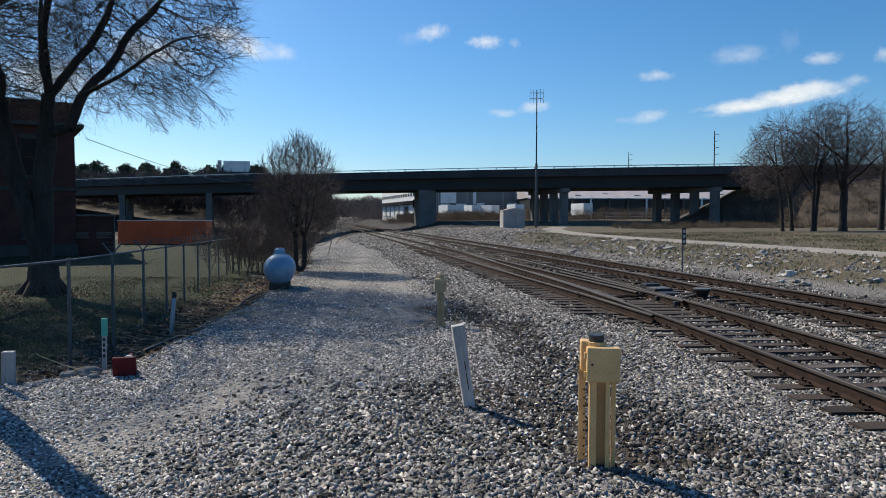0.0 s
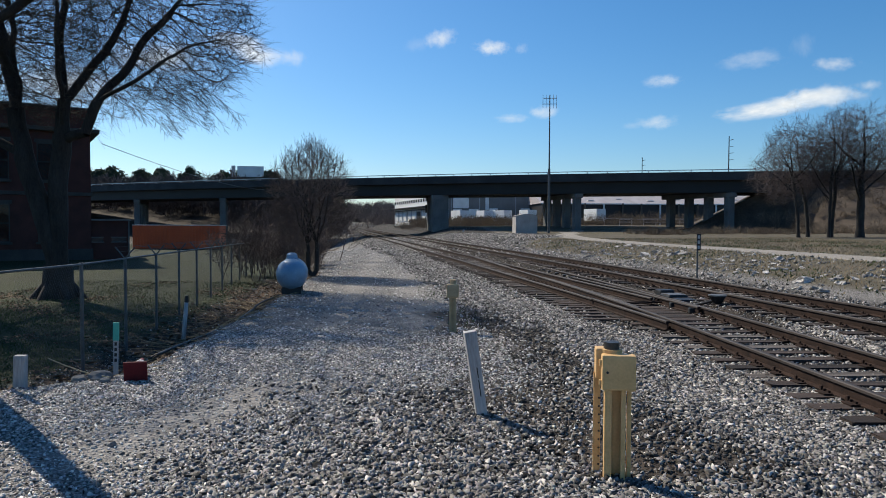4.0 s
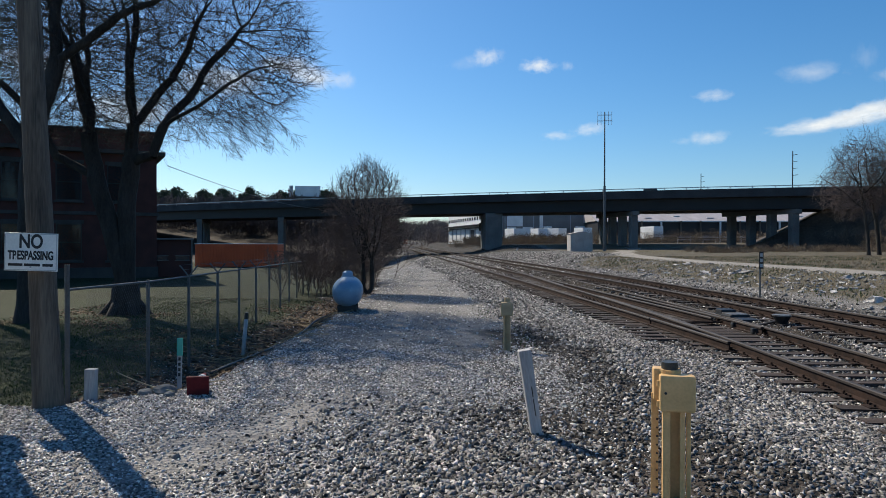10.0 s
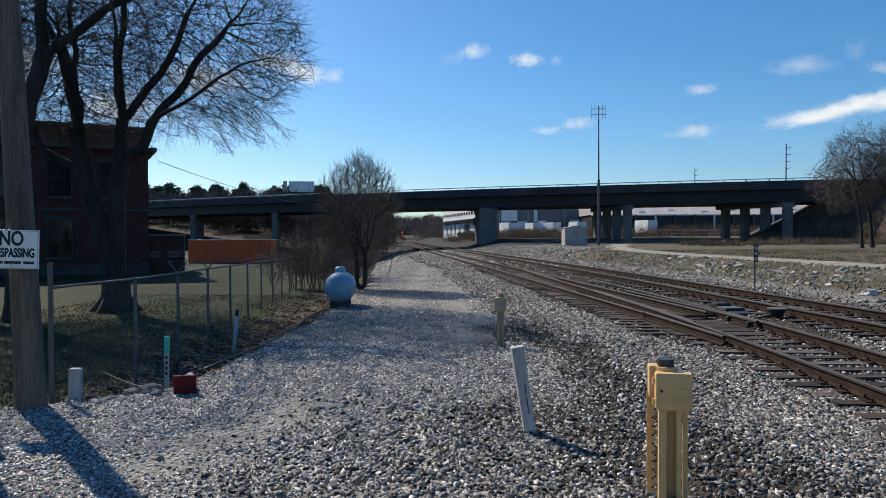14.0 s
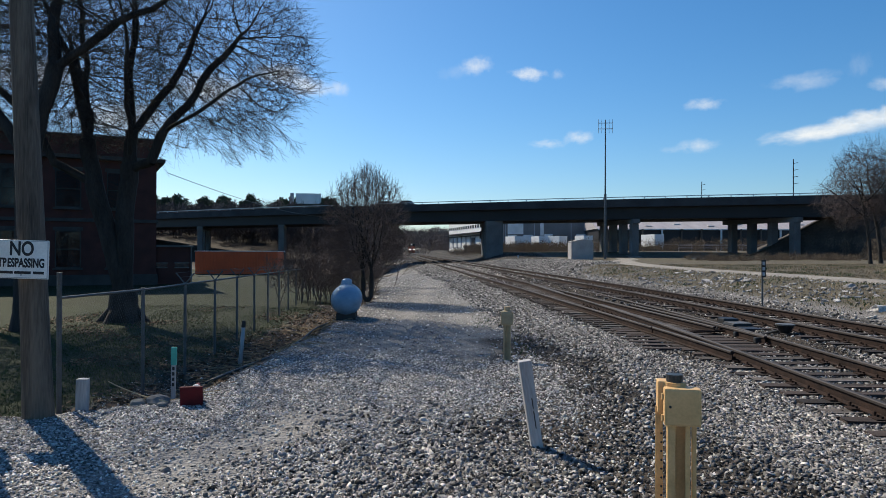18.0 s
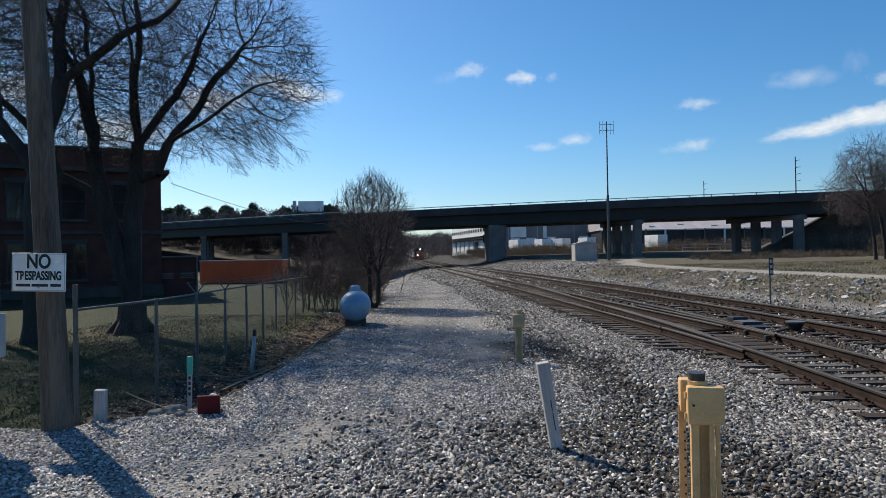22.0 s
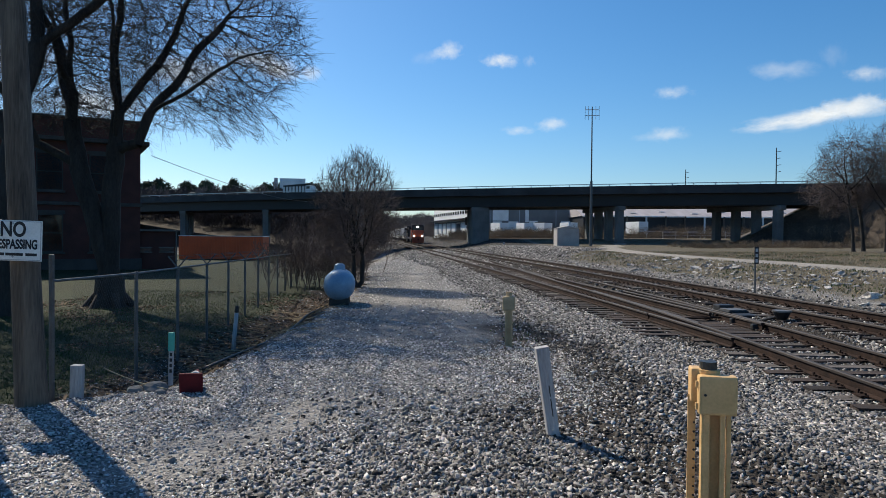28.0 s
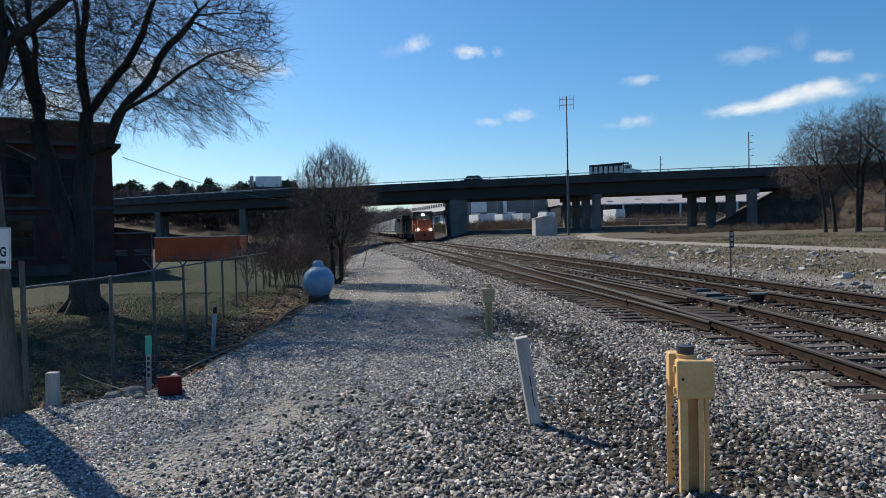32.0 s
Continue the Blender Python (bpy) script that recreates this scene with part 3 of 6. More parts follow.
def build_bridge():
    br = empty("highway_bridge", pose(0, 0, 0), "long dark highway overpass on concrete columns", "bridge", kind="structure")
    x0, x1 = -560, 56
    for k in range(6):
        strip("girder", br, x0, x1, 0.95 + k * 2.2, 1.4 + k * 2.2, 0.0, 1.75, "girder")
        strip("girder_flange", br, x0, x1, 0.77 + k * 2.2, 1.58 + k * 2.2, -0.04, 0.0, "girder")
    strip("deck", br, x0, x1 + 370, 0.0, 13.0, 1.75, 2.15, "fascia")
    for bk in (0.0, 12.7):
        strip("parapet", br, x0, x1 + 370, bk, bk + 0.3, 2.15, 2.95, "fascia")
        strip("handrail", br, x0, x1 + 370, bk + 0.08, bk + 0.2, 3.2, 3.31, "galv")
    post = one(box, 0, 0, 0, 0.12, 0.12, 0.26)
    me = bpy.data.meshes.new("rail_post")
    post.to_mesh(me)
    post.free()
    me.materials.append(M["galv"])
    for bk in (0.14, 12.84):
        x = x0
        while x < x1 + 370:
            ob = new("rail_post", me)
            ob.parent, ob.location = br, (x + 0.3 * bk, bridge_y(x) + 0.954 * bk, bridge_z(x) + 2.95)
            x += 2.9 if -110 < x < 80 else 14.5
    for bx in (-84.5, -64.0, -43.5, -23.0, -2.5, 18.8, 40.2):
        near = Vector((bx, bridge_y(bx) + 1.4, 0))
        way = Vector((-0.1, 0.995, 0)) if bx == -2.5 else Vector((-0.5, 0.866, 0)) if bx > 30 else Vector((-0.28, 0.96, 0))
        bm = bmesh.new()
        a, c = near - way * 0.9, near + way * 12.6
        mid = (a + c) / 2
        box(bm, mid.x, mid.y, bridge_z(bx) - 0.7, 1.15, 13.5, 0.66, 0.06, math.degrees(math.atan2(-way.x, way.y)))
        if bx != -2.5:
            part("pier_cap", bm, "concrete", br)
        wide = 2.75 if bx == -2.5 else 1.05
        for k in range(4):
            p = near + way * (k * 3.7)
            zg = ground_z(p.x, p.y) - 0.3
            bm = bmesh.new()
            box(bm, p.x, p.y, zg, wide, 1.05, bridge_z(bx) - (0.05 if bx == -2.5 else 0.7) - zg, 0.06, 16)
            part("pier_column", bm, "concrete", br)
    return br


build_bridge()


# ---- trees ----
def grow(rnd, base, way, length, radius, levels, spread_deg, kids, up=0.12, curl=10.0, first=0.35, tip=0.006, shrink=(0.68, 0.68, 0.68, 0.68, 0.68)):
    """Segments (a, b, ra, rb, level) of a bare tree: each limb bends on its way and bears shoots along it."""
    out = []
    stack = [(Vector(base), Vector(way).normalized(), length, radius, 0)]
    while stack:
        p, d, ln, r, lv = stack.pop()
        n = 6 if lv == 0 else 5 if lv < 3 else 3
        r_end = max(tip, r * (0.55 if lv == 0 else 0.4))
        marks = []
        for i in range(n):
            q = p + d * (ln / n)
            ra, rb = r + (r_end - r) * i / n, r + (r_end - r) * (i + 1) / n
            out.append((p, q, ra, rb, lv))
            if (i + 1) / n > (first if lv == 0 else 0.2):
                marks.append((q, d.copy(), rb, (i + 1) / n))
            c = curl * (0.4 if lv == 0 else 1.0)
            d = (d + Vector((rnd.gauss(0, 1), rnd.gauss(0, 1), rnd.gauss(0, 1))) * math.tan(radians(c)) * 0.6 + Vector((0, 0, up * (0.3 if lv else 0.6)))).normalized()
            p = q
        if lv + 1 < levels:
            for q, dd, rb, f in marks:
                for _ in range(kids[lv] if rnd.random() < kids[lv] % 1 + 0.999 else int(kids[lv])):
                    side = dd.orthogonal().normalized()
                    side.rotate(Matrix.Rotation(rnd.uniform(0, 2 * math.pi), 3, dd))
                    a = radians(spread_deg[lv] * rnd.uniform(0.65, 1.25))
                    w = (dd * math.cos(a) + side * math.sin(a)).normalized()
                    stack.append((q, w, ln * shrink[lv] * rnd.uniform(0.7, 1.1) * (1.15 - 0.45 * f), max(tip, rb * (rnd.uniform(0.38, 0.58) if lv == 0 else rnd.uniform(0.5, 0.75))), lv + 1))
    return out


def tube_mesh(name, segs, material, parent, label=""):
    """All segments as tapered prisms in one mesh."""
    if not segs:
        return None
    vs, fs, base = [], [], 0
    for sides, group in ((8, [s for s in segs if s[2] > 0.08]), (5, [s for s in segs if 0.02 < s[2] <= 0.08]), (3, [s for s in segs if s[2] <= 0.02])):
        if not group:
            continue
        a = np.array([s[0] for s in group])
        b = np.array([s[1] for s in group])
        ra, rb = np.array([s[2] for s in group]), np.array([s[3] for s in group])
        d = b - a
        d /= np.linalg.norm(d, axis=1)[:, None]
        if sides == 8:                           # thick pieces run into one another at their bends
            a, b = a - d * ra[:, None] * 0.22, b + d * rb[:, None] * 0.22
        ref = np.where(np.abs(d[:, 2:3]) < 0.9, [[0, 0, 1.0]], [[1.0, 0, 0]])
        u = np.cross(d, ref)
        u /= np.linalg.norm(u, axis=1)[:, None]
        w = np.cross(d, u)
        ang = np.arange(sides) * 2 * math.pi / sides
        ring = u[:, None] * np.cos(ang)[None, :, None] + w[:, None] * np.sin(ang)[None, :, None]
        lo, hi = a[:, None] + ring * ra[:, None, None], b[:, None] + ring * rb[:, None, None]
        vs.append(np.concatenate([lo, hi], axis=1).reshape(-1, 3))
        i = np.arange(sides)
        quad = np.stack([i, (i + 1) % sides, (i + 1) % sides + sides, i + sides], axis=1)
        fs.append((quad[None] + (base + np.arange(len(group)) * 2 * sides)[:, None, None]).reshape(-1, 4))
        base += len(group) * 2 * sides
    v, f = np.concatenate(vs), np.concatenate(fs)
    me = bpy.data.meshes.new(name)
    me.vertices.add(len(v))
    me.vertices.foreach_set("co", v.astype(np.float32).ravel())
    me.loops.add(f.size)
    me.loops.foreach_set("vertex_index", f.astype(np.int32).ravel())
    me.polygons.add(len(f))
    me.polygons.foreach_set("loop_start", np.arange(0, f.size, 4, dtype=np.int32))
    me.update(calc_edges=True)
    me.validate()
    return link(name, me, material, parent, label, True)


def bare_tree(name, at, segs, label, twig="twig", group=""):
    t = empty(name, pose(*at), label, "tree", group)
    tube_mesh("trunk", [s for s in segs if s[4] == 0], "bark", t)
    limbs = {}
    for s in segs:
        if 0 < s[4] <= 2:
            limbs.setdefault(s[5], []).append(s)
    for k in sorted(limbs):
        tube_mesh("limb", limbs[k], "bark", t)
    tagged(tube_mesh("crown", [s for s in segs if s[4] > 2], twig, t, "fine bare twigs"), kind="stuff")
    return t


def colonise(seed, stems, points, step, kill, reach, radius, tip, up=0.0, rounds=120, twigs=(2, 0.5, 0.004), fan=38.0):
    """Segments (a, b, ra, rb, level) of a bare tree whose limbs grow from the given stems toward points that fill its crown.
    stems: poly-lines, each of which begins on an earlier one; twigs: how many on each outer shoot, their length and radius."""
    g = np.random.RandomState(seed)
    nodes, parent = [], []
    for line in stems:
        line = [np.array(p, dtype=float) for p in line]
        at = int(np.argmin([np.linalg.norm(q - line[0]) for q in nodes])) if nodes else -1
        if at < 0:
            nodes.append(line[0])
            parent.append(-1)
            at = 0
        for p, q in zip(line[:-1], line[1:]):
            n = max(1, int(np.linalg.norm(q - p) / step))
            for k in range(1, n + 1):
                c = p + (q - p) * k / n
                bend = noise.noise_vector(Vector(c) * (0.16 / step)) * step * 0.7 * min(1.0, max(0.0, c[2] / (step * 14) - 0.6))
                nodes.append(c + np.array(bend) + g.normal(size=3) * step * 0.03)
                parent.append(at)
                at = len(nodes) - 1
    pts = np.array(points, dtype=float)
    best, near = np.full(len(pts), 1e9), np.zeros(len(pts), dtype=int)
    fresh, kids = list(range(len(nodes))), {}
    for _ in range(rounds):
        arr = np.array([nodes[k] for k in fresh])
        d = np.linalg.norm(pts[:, None] - arr[None], axis=2)
        k = d.argmin(1)
        v = d[np.arange(len(pts)), k]
        closer = v < best
        best[closer], near[closer] = v[closer], np.array(fresh)[k[closer]]
        alive = best > kill
        pts, best, near = pts[alive], best[alive], near[alive]
        if not len(pts):
            break
        pull = {}
        for i in np.nonzero(best < reach)[0]:
            w = pts[i] - nodes[near[i]]
            pull[near[i]] = pull.get(near[i], 0) + w / np.linalg.norm(w)
        fresh = []
        for n, w in pull.items():
            if kids.get(n, 0) >= 4:
                continue
            w = w / (np.linalg.norm(w) + 1e-9)
            if parent[n] >= 0:
                old = nodes[n] - nodes[parent[n]]
                w = w + 0.35 * old / (np.linalg.norm(old) + 1e-9)
            w = w + g.normal(size=3) * 0.16 + np.array((0, 0, up))
            nodes.append(nodes[n] + step * w / (np.linalg.norm(w) + 1e-9))
            parent.append(n)
            kids[n] = kids.get(n, 0) + 1
            fresh.append(len(nodes) - 1)
        if not fresh:
            break
    count, born = np.zeros(len(nodes)), np.zeros(len(nodes), dtype=int)
    for p in parent:
        if p >= 0:
            born[p] += 1
    count[born == 0] = 1
    for k in range(len(nodes) - 1, 0, -1):
        count[parent[k]] += count[k]
    power = math.log(max(3.0, count[0])) / math.log(radius / tip)
    size = tip * np.maximum(count, 1) ** (1 / power)
    size = np.where(size < radius * 0.6, size * np.maximum(0.62 + 0.38 * size / (radius * 0.6), tip / np.maximum(size, tip)), size)
    segs, limb = [], np.zeros(len(nodes), dtype=int)
    for k in range(1, len(nodes)):
        p = parent[k]
        level = 0 if size[k] > radius * 0.42 else 1 if size[k] > tip * 2.6 else 3
        limb[k] = limb[p] if limb[p] or level == 0 else k
        segs.append((Vector(nodes[p]), Vector(nodes[k]), float(min(size[p], size[k] * 1.12)), float(size[k]), level, int(limb[k])))
        if count[k] <= 4:                          # fine shoots on the outer wood
            way = Vector(nodes[k] - nodes[p]).normalized()
            for _ in range(int(twigs[0] + g.uniform())):
                side = way.orthogonal().normalized()
                side.rotate(Matrix.Rotation(g.uniform(0, 6.28), 3, way))
                a = radians(fan * g.uniform(0.4, 1.2))
                w, q, r = way * math.cos(a) + side * math.sin(a), Vector(nodes[k]), twigs[2]
                for _ in range(3):
                    e = q + w.normalized() * twigs[1] * g.uniform(0.2, 0.45)
                    segs.append((q, e, r, r * 0.75, 4))
                    q, r = e, r * 0.75
                    w = w + Vector(g.normal(size=3)) * 0.13 + Vector((0, 0, up + 0.03))
    return segs


def in_crown(seed, n, balls, keep=lambda p: True):
    """n points spread through ellipsoids (centre, radii), denser toward their skin."""
    g, out = np.random.RandomState(seed), []
    vol = np.array([r[0] * r[1] * r[2] for c, r in balls])
    while len(out) < n:
        c, r = balls[g.choice(len(balls), p=vol / vol.sum())]
        d = g.normal(size=3)
        p = np.array(c) + d / np.linalg.norm(d) * np.array(r) * g.uniform() ** 0.28
        if keep(p):
            out.append(p)
    return out


def build_trees():
    rnd = random.Random(11)
    # the big shade tree in the lawn: two stems from one foot, a long limb toward the drive
    stems = [[(0, 0, -0.3), (0.02, 0, 1.5), (0.08, 0, 3.2), (0.1, 0.05, 4.6), (0.0, 0.2, 6.4), (0.15, 0.3, 8.4), (-0.1, 0.5, 10.5)],
             [(0.0, 0, 0.9), (-0.35, -0.1, 2.4), (-0.85, -0.1, 4.0), (-1.15, 0.0, 5.6), (-1.2, 0.1, 7.6), (-1.6, 0.3, 9.8)],
             [(0.1, 0.05, 4.5), (0.95, -0.1, 4.75), (1.3, -0.2, 5.5), (2.6, -0.5, 6.1), (4.0, -0.7, 6.9)],
             [(1.3, -0.2, 5.5), (1.9, 0.4, 6.8), (3.2, 0.8, 8.6)],
             [(0.05, 0.1, 5.6), (0.9, 1.0, 7.2), (1.6, 1.8, 9.4)], [(0.1, 0.05, 4.8), (0.8, -1.2, 6.6), (1.2, -2.2, 8.6)],
             [(-0.85, -0.1, 4.0), (-1.9, -0.3, 4.7), (-3.0, -0.4, 6.2), (-4.3, -0.5, 7.4)], [(-1.15, 0, 5.4), (-2.0, 1.0, 6.8), (-2.8, 1.8, 8.8)],
             [(-1.18, 0.05, 6.2), (-1.0, -1.2, 7.6), (-1.4, -2.2, 9.6)]]

    def shade_crown(p):
        low = 5.2 if p[0] < 0 else 5.4 + 0.2 * min(2.0, p[0])
        return p[2] > low and (p[0] < 2 or p[1] > -0.5)
    pts = in_crown(31, 11000, [((-0.6, 0.8, 8.2), (5.9, 3.7, 3.8)), ((3.1, 0.3, 7.4), (2.7, 1.7, 1.7))], shade_crown)
    segs = colonise(7, stems, pts, 0.2, 0.21, 2.2, 0.37, 0.0078, 0.02, 150, (3.2, 0.7, 0.0042), 28)
    g = np.random.RandomState(3)
    for k in range(6):                             # drooping sprays under the long limb
        x = 1.9 + 0.4 * k
        segs += [(a, b, r, q, 4) for a, b, r, q, l in grow(rnd, (x, -0.4 + g.uniform(-0.4, 0.4), 5.6 + 0.2 * (x - 1.5)), (0.75, g.uniform(-0.3, 0.3), -0.35), 1.5, 0.011, 3, (34, 36), (2, 2), -0.12, 9, 0.1, 0.0036, (0.5, 0.6))]
    segs += [(Vector((0, 0, -0.35)), Vector((0, 0, 0.1)), 0.62, 0.46, 0), (Vector((0, 0, 0.1)), Vector((0.01, 0, 0.7)), 0.46, 0.4, 0)]
    for k in range(6):                             # root flare
        a = k * 1.05 + 0.3
        segs.append((Vector((math.cos(a) * 0.3, math.sin(a) * 0.3, 0.35)), Vector((math.cos(a) * 0.85, math.sin(a) * 0.85, -0.2)), 0.16, 0.06, 0))
    bare_tree("shade_tree", (-11.4, 19.6, -0.35), segs, "large bare shade tree with a dark forked trunk on the lawn")
    # the second lawn tree, in line with the utility pole, one limb reaching toward the drive
    stems = [[(0, 0, -0.3), (0.05, 0, 2.0), (0.15, 0, 4.6), (0.6, 0.1, 6.8), (1.8, 0.2, 7.7), (3.3, 0.3, 8.4), (4.4, 0.3, 9.3)],
             [(0.12, 0, 4.3), (-1.0, 0, 6.0), (-1.5, 0.2, 8.0), (-2.0, 0.3, 10.0)], [(0.6, 0.1, 6.8), (0.5, 0.5, 8.5), (0.8, 0.9, 10.5)]]
    pts = in_crown(33, 2400, [((0.2, 0.3, 9.9), (5.0, 4.0, 3.2))], lambda p: p[2] > 7.2)
    segs = colonise(9, stems, pts, 0.22, 0.27, 2.2, 0.27, 0.0075, 0.02, 100, (1.4, 0.7, 0.004), 30)
    segs.append((Vector((0, 0, -0.3)), Vector((0.01, 0, 0.4)), 0.42, 0.28, 0))
    tree = bare_tree("lawn_tree", (-12.6, 17.0, -0.35), segs, "tall bare tree with a wide crown on the lawn", group="lawn trees")
    copy_thing(tree, pose(-17.6, 20.6, -0.35, 0, 0, 160))
    # the small many-stemmed tree by the drive
    stems = [[(0.1, 0.05, -0.2), (0.1, 0.05, 0.0)], [(0.1, 0.05, 0.0), (0.24, 0.05, 0.2), (0.25, 0.05, 1.3)], [(0.1, 0.05, 0.0), (-0.06, 0.1, 0.2), (-0.07, 0.1, 1.2)]]
    for k in range(16):
        a, f = k * 2.4, (k + 0.5) / 16
        q = 0.75 * math.sqrt(f)
        x, y = (0.25, 0.05) if k % 2 else (-0.07, 0.1)
        stems.append([(x, y, 0.8 + 0.025 * k), (x * 0.7 + q * 0.55 * math.cos(a), y + q * 0.55 * math.sin(a), 1.9), (0.05 + q * math.cos(a), q * math.sin(a), 2.85)])
    pts = in_crown(35, 3600, [((0.03, 0, 2.85), (1.42, 1.4, 1.55)), ((0.0, 0, 1.9), (1.3, 1.2, 1.0)), ((0.1, 0, 3.6), (0.8, 0.8, 1.05))], lambda p: p[2] > 1.0)
    segs = colonise(13, stems, pts, 0.1, 0.12, 1.0, 0.11, 0.006, 0.3, 80, (2, 0.45, 0.0052), 26)
    bare_tree("drive_tree", (-5.1, 23.9, 0.0), segs, "small bare many-stemmed tree beside the gravel drive", "redtwig")
    # trees before the embankment: a leaning clump and one stout tree
    for k, (x, y, h, s, lean, wide) in enumerate(((30.6, 62.5, 9.6, 0.14, -0.9, 3.3), (32.2, 64, 10.6, 0.16, -1.2, 3.2), (33.0, 62.0, 11.0, 0.14, 0.3, 2.8), (33.7, 63, 11.4, 0.17, 0.9, 3.4), (35.7, 62, 11.4, 0.33, 0.2, 4.2), (41.0, 65, 11.2, 0.26, 0.3, 3.8), (44.5, 66, 11.4, 0.3, 0.2, 3.8))):
        stems = [[(0, 0, -0.3), (lean * 0.15, 0, h * 0.2), (lean * 0.45, 0, h * 0.42), (lean * 0.8, 0, h * 0.65), (lean, 0, h * 0.82)]]
        for a in range(5):
            c, q = a * 1.35 + k, h * (0.26 + 0.07 * a)
            stems.append([(lean * q / h * 0.9, 0, q), (lean * q / h + 0.5 * wide * math.cos(c), 0.4 * wide * math.sin(c), q + h * 0.17), (lean + 0.85 * wide * math.cos(c), 0.7 * wide * math.sin(c), q + h * 0.3)])
        pts = in_crown(50 + k, 2300, [((lean, 0, h * 0.66), (wide * 0.8, wide * 0.7, h * 0.36)), ((lean - wide * 0.45, 0, h * 0.58), (wide * 0.65, wide * 0.6, h * 0.2)), ((lean + wide * 0.4, 0, h * 0.66), (wide * 0.7, wide * 0.6, h * 0.22))])
        segs = colonise(60 + k, stems, pts, 0.28, 0.33, 2.6, s, 0.0105, 0.05, 70, (2.0, 1.0, 0.0085), 28)
        segs.append((Vector((0, 0, -0.3)), Vector((lean * 0.05, 0, h * 0.06)), s * 1.5, s, 0))
        bare_tree("meadow_tree", (x, y, ground_z(x, y)), segs, "bare tree at the foot of the grassy embankment", "redtwig", "trees by the embankment")


build_trees()


# ---- things along the drive ----
def cable_post(name, at, turn, label, h=0.615):
    """A yellow steel post with two box heads and a round cap."""
    t = empty(name, pose(*at, 0, 0, turn), label, "cable marker", "yellow posts")
    bm = bmesh.new()
    box(bm, 0.0, 0.02, -0.15, 0.12, 0.012, h + 0.2)
    box(bm, -0.062, -0.02, -0.15, 0.022, 0.075, h + 0.2, 0.005)
    box(bm, 0.062, -0.02, -0.15, 0.022, 0.075, h + 0.2, 0.005)
    box(bm, -0.04, -0.052, -0.15, 0.035, 0.01, h + 0.2, 0.003)
    box(bm, 0.05, -0.052, -0.15, 0.02, 0.01, h + 0.2, 0.003)
    part("channel_post", bm, "yellow", t)
    for k in range(9):
        part("strap_hole", one(tube, (-0.1, 0.0535, 0.05 + k * 0.06), (-0.1, 0.0525, 0.05 + k * 0.06), 0.008, sides=8), "dark", t)
    for z in (h + 0.05, h + 0.19):
        part("hinge", one(tube, (-0.102, -0.06, z - 0.02), (-0.102, -0.06, z + 0.02), 0.013, sides=8), "yellow", t)
    part("lock_stud", one(tube, (-0.06, -0.1, h + 0.13), (-0.06, -0.107, h + 0.13), 0.009, sides=8), "dark", t)
    part("back_bracket", one(box, -0.115, 0.06, -0.15, 0.05, 0.012, h + 0.25, 0.003), "yellow", t, "perforated yellow strap")
    part("side_plate", one(box, 0.103, 0.0, -0.15, 0.03, 0.03, h + 0.2, 0.004), "yellow", t)
    part("front_box", one(box, 0.02, -0.05, h, 0.235, 0.1, 0.25, 0.018), "yellow", t)
    part("back_box", one(box, -0.085, 0.06, h + 0.06, 0.09, 0.12, 0.22, 0.012), "yellow", t)
    part("collar", one(tube, (-0.02, 0.03, h + 0.24), (-0.02, 0.03, h + 0.275), 0.075, sides=16), "yellow", t)
    part("cap", one(tube, (-0.02, 0.03, h + 0.275), (-0.02, 0.03, h + 0.325), 0.055, sides=16), "blackcap", t, "dark round cap")
    return t


cable_post("cable_post", (1.045, 4.87, ground_z(1.045, 4.87) + 0.02), -6, "yellow-painted steel cable post with box heads in ballast")
post2 = empty("cable_post", pose(-0.11, 11.45, ground_z(-0.11, 11.45), 0, 0, -4), "faded tan steel post with a small box head beside the drive", "cable marker", "yellow posts")
bm = one(box, 0, 0, -0.15, 0.05, 0.02, 0.75)
for sx in (-1, 1):
    box(bm, sx * 0.042, -0.015, -0.15, 0.032, 0.05, 0.75, 0.005)
part("channel_post", bm, "tan", post2)
bm = one(box, 0, -0.03, 0.57, 0.2, 0.12, 0.23, 0.03)
part("front_box", bm, "tan", post2)
part("cap", one(tube, (0, 0, 0.8), (0, 0, 0.87), 0.05, sides=12), "tan", post2)

stake = empty("wooden_stake", pose(0.17, 6.45, ground_z(0.17, 6.45), 3, -9.0, 10), "leaning whitewashed square wooden stake in gravel", "stake")
bm = one(box, 0, 0, -0.2, 0.1, 0.085, 1.0, 0.006)
for v in bm.verts:
    if v.co.z > 0.5:
        v.co.x *= 1.16
part("shaft", bm, "whitewood", stake)
for z, h in ((0.18, 0.16), (0.36, 0.1)):
    part("split", one(box, 0.012, -0.0425, z, 0.009, 0.004, h), "bark", stake, "dark split in the wood")

tank = empty("propane_tank", pose(-4.3, 17.9, ground_z(-4.3, 17.9), 0, 0, 10), "pale blue-grey propane tank on dark feet by the drive", "propane tank")
bm = bmesh.new()
bmesh.ops.create_uvsphere(bm, u_segments=32, v_segments=20, radius=0.4, matrix=pose(0, 0, 0.5))
for v in bm.verts:
    v.co.y += 0.55 if v.co.y > 0.01 else -0.1 if v.co.y < -0.01 else 0
part("shell", bm, "tank", tank, smooth=True)
part("valve_collar", one(tube, (0, 0.1, 0.84), (0, 0.1, 0.9), 0.17, 0.165, 18), "tank", tank)
part("valve_dome", one(tube, (0, 0.1, 0.9), (0, 0.1, 1.0), 0.145, 0.135, 18), "tank", tank)
part("dome_lid", one(tube, (0, 0.1, 1.0), (0, 0.1, 1.045), 0.14, 0.07, 18), "tank", tank)
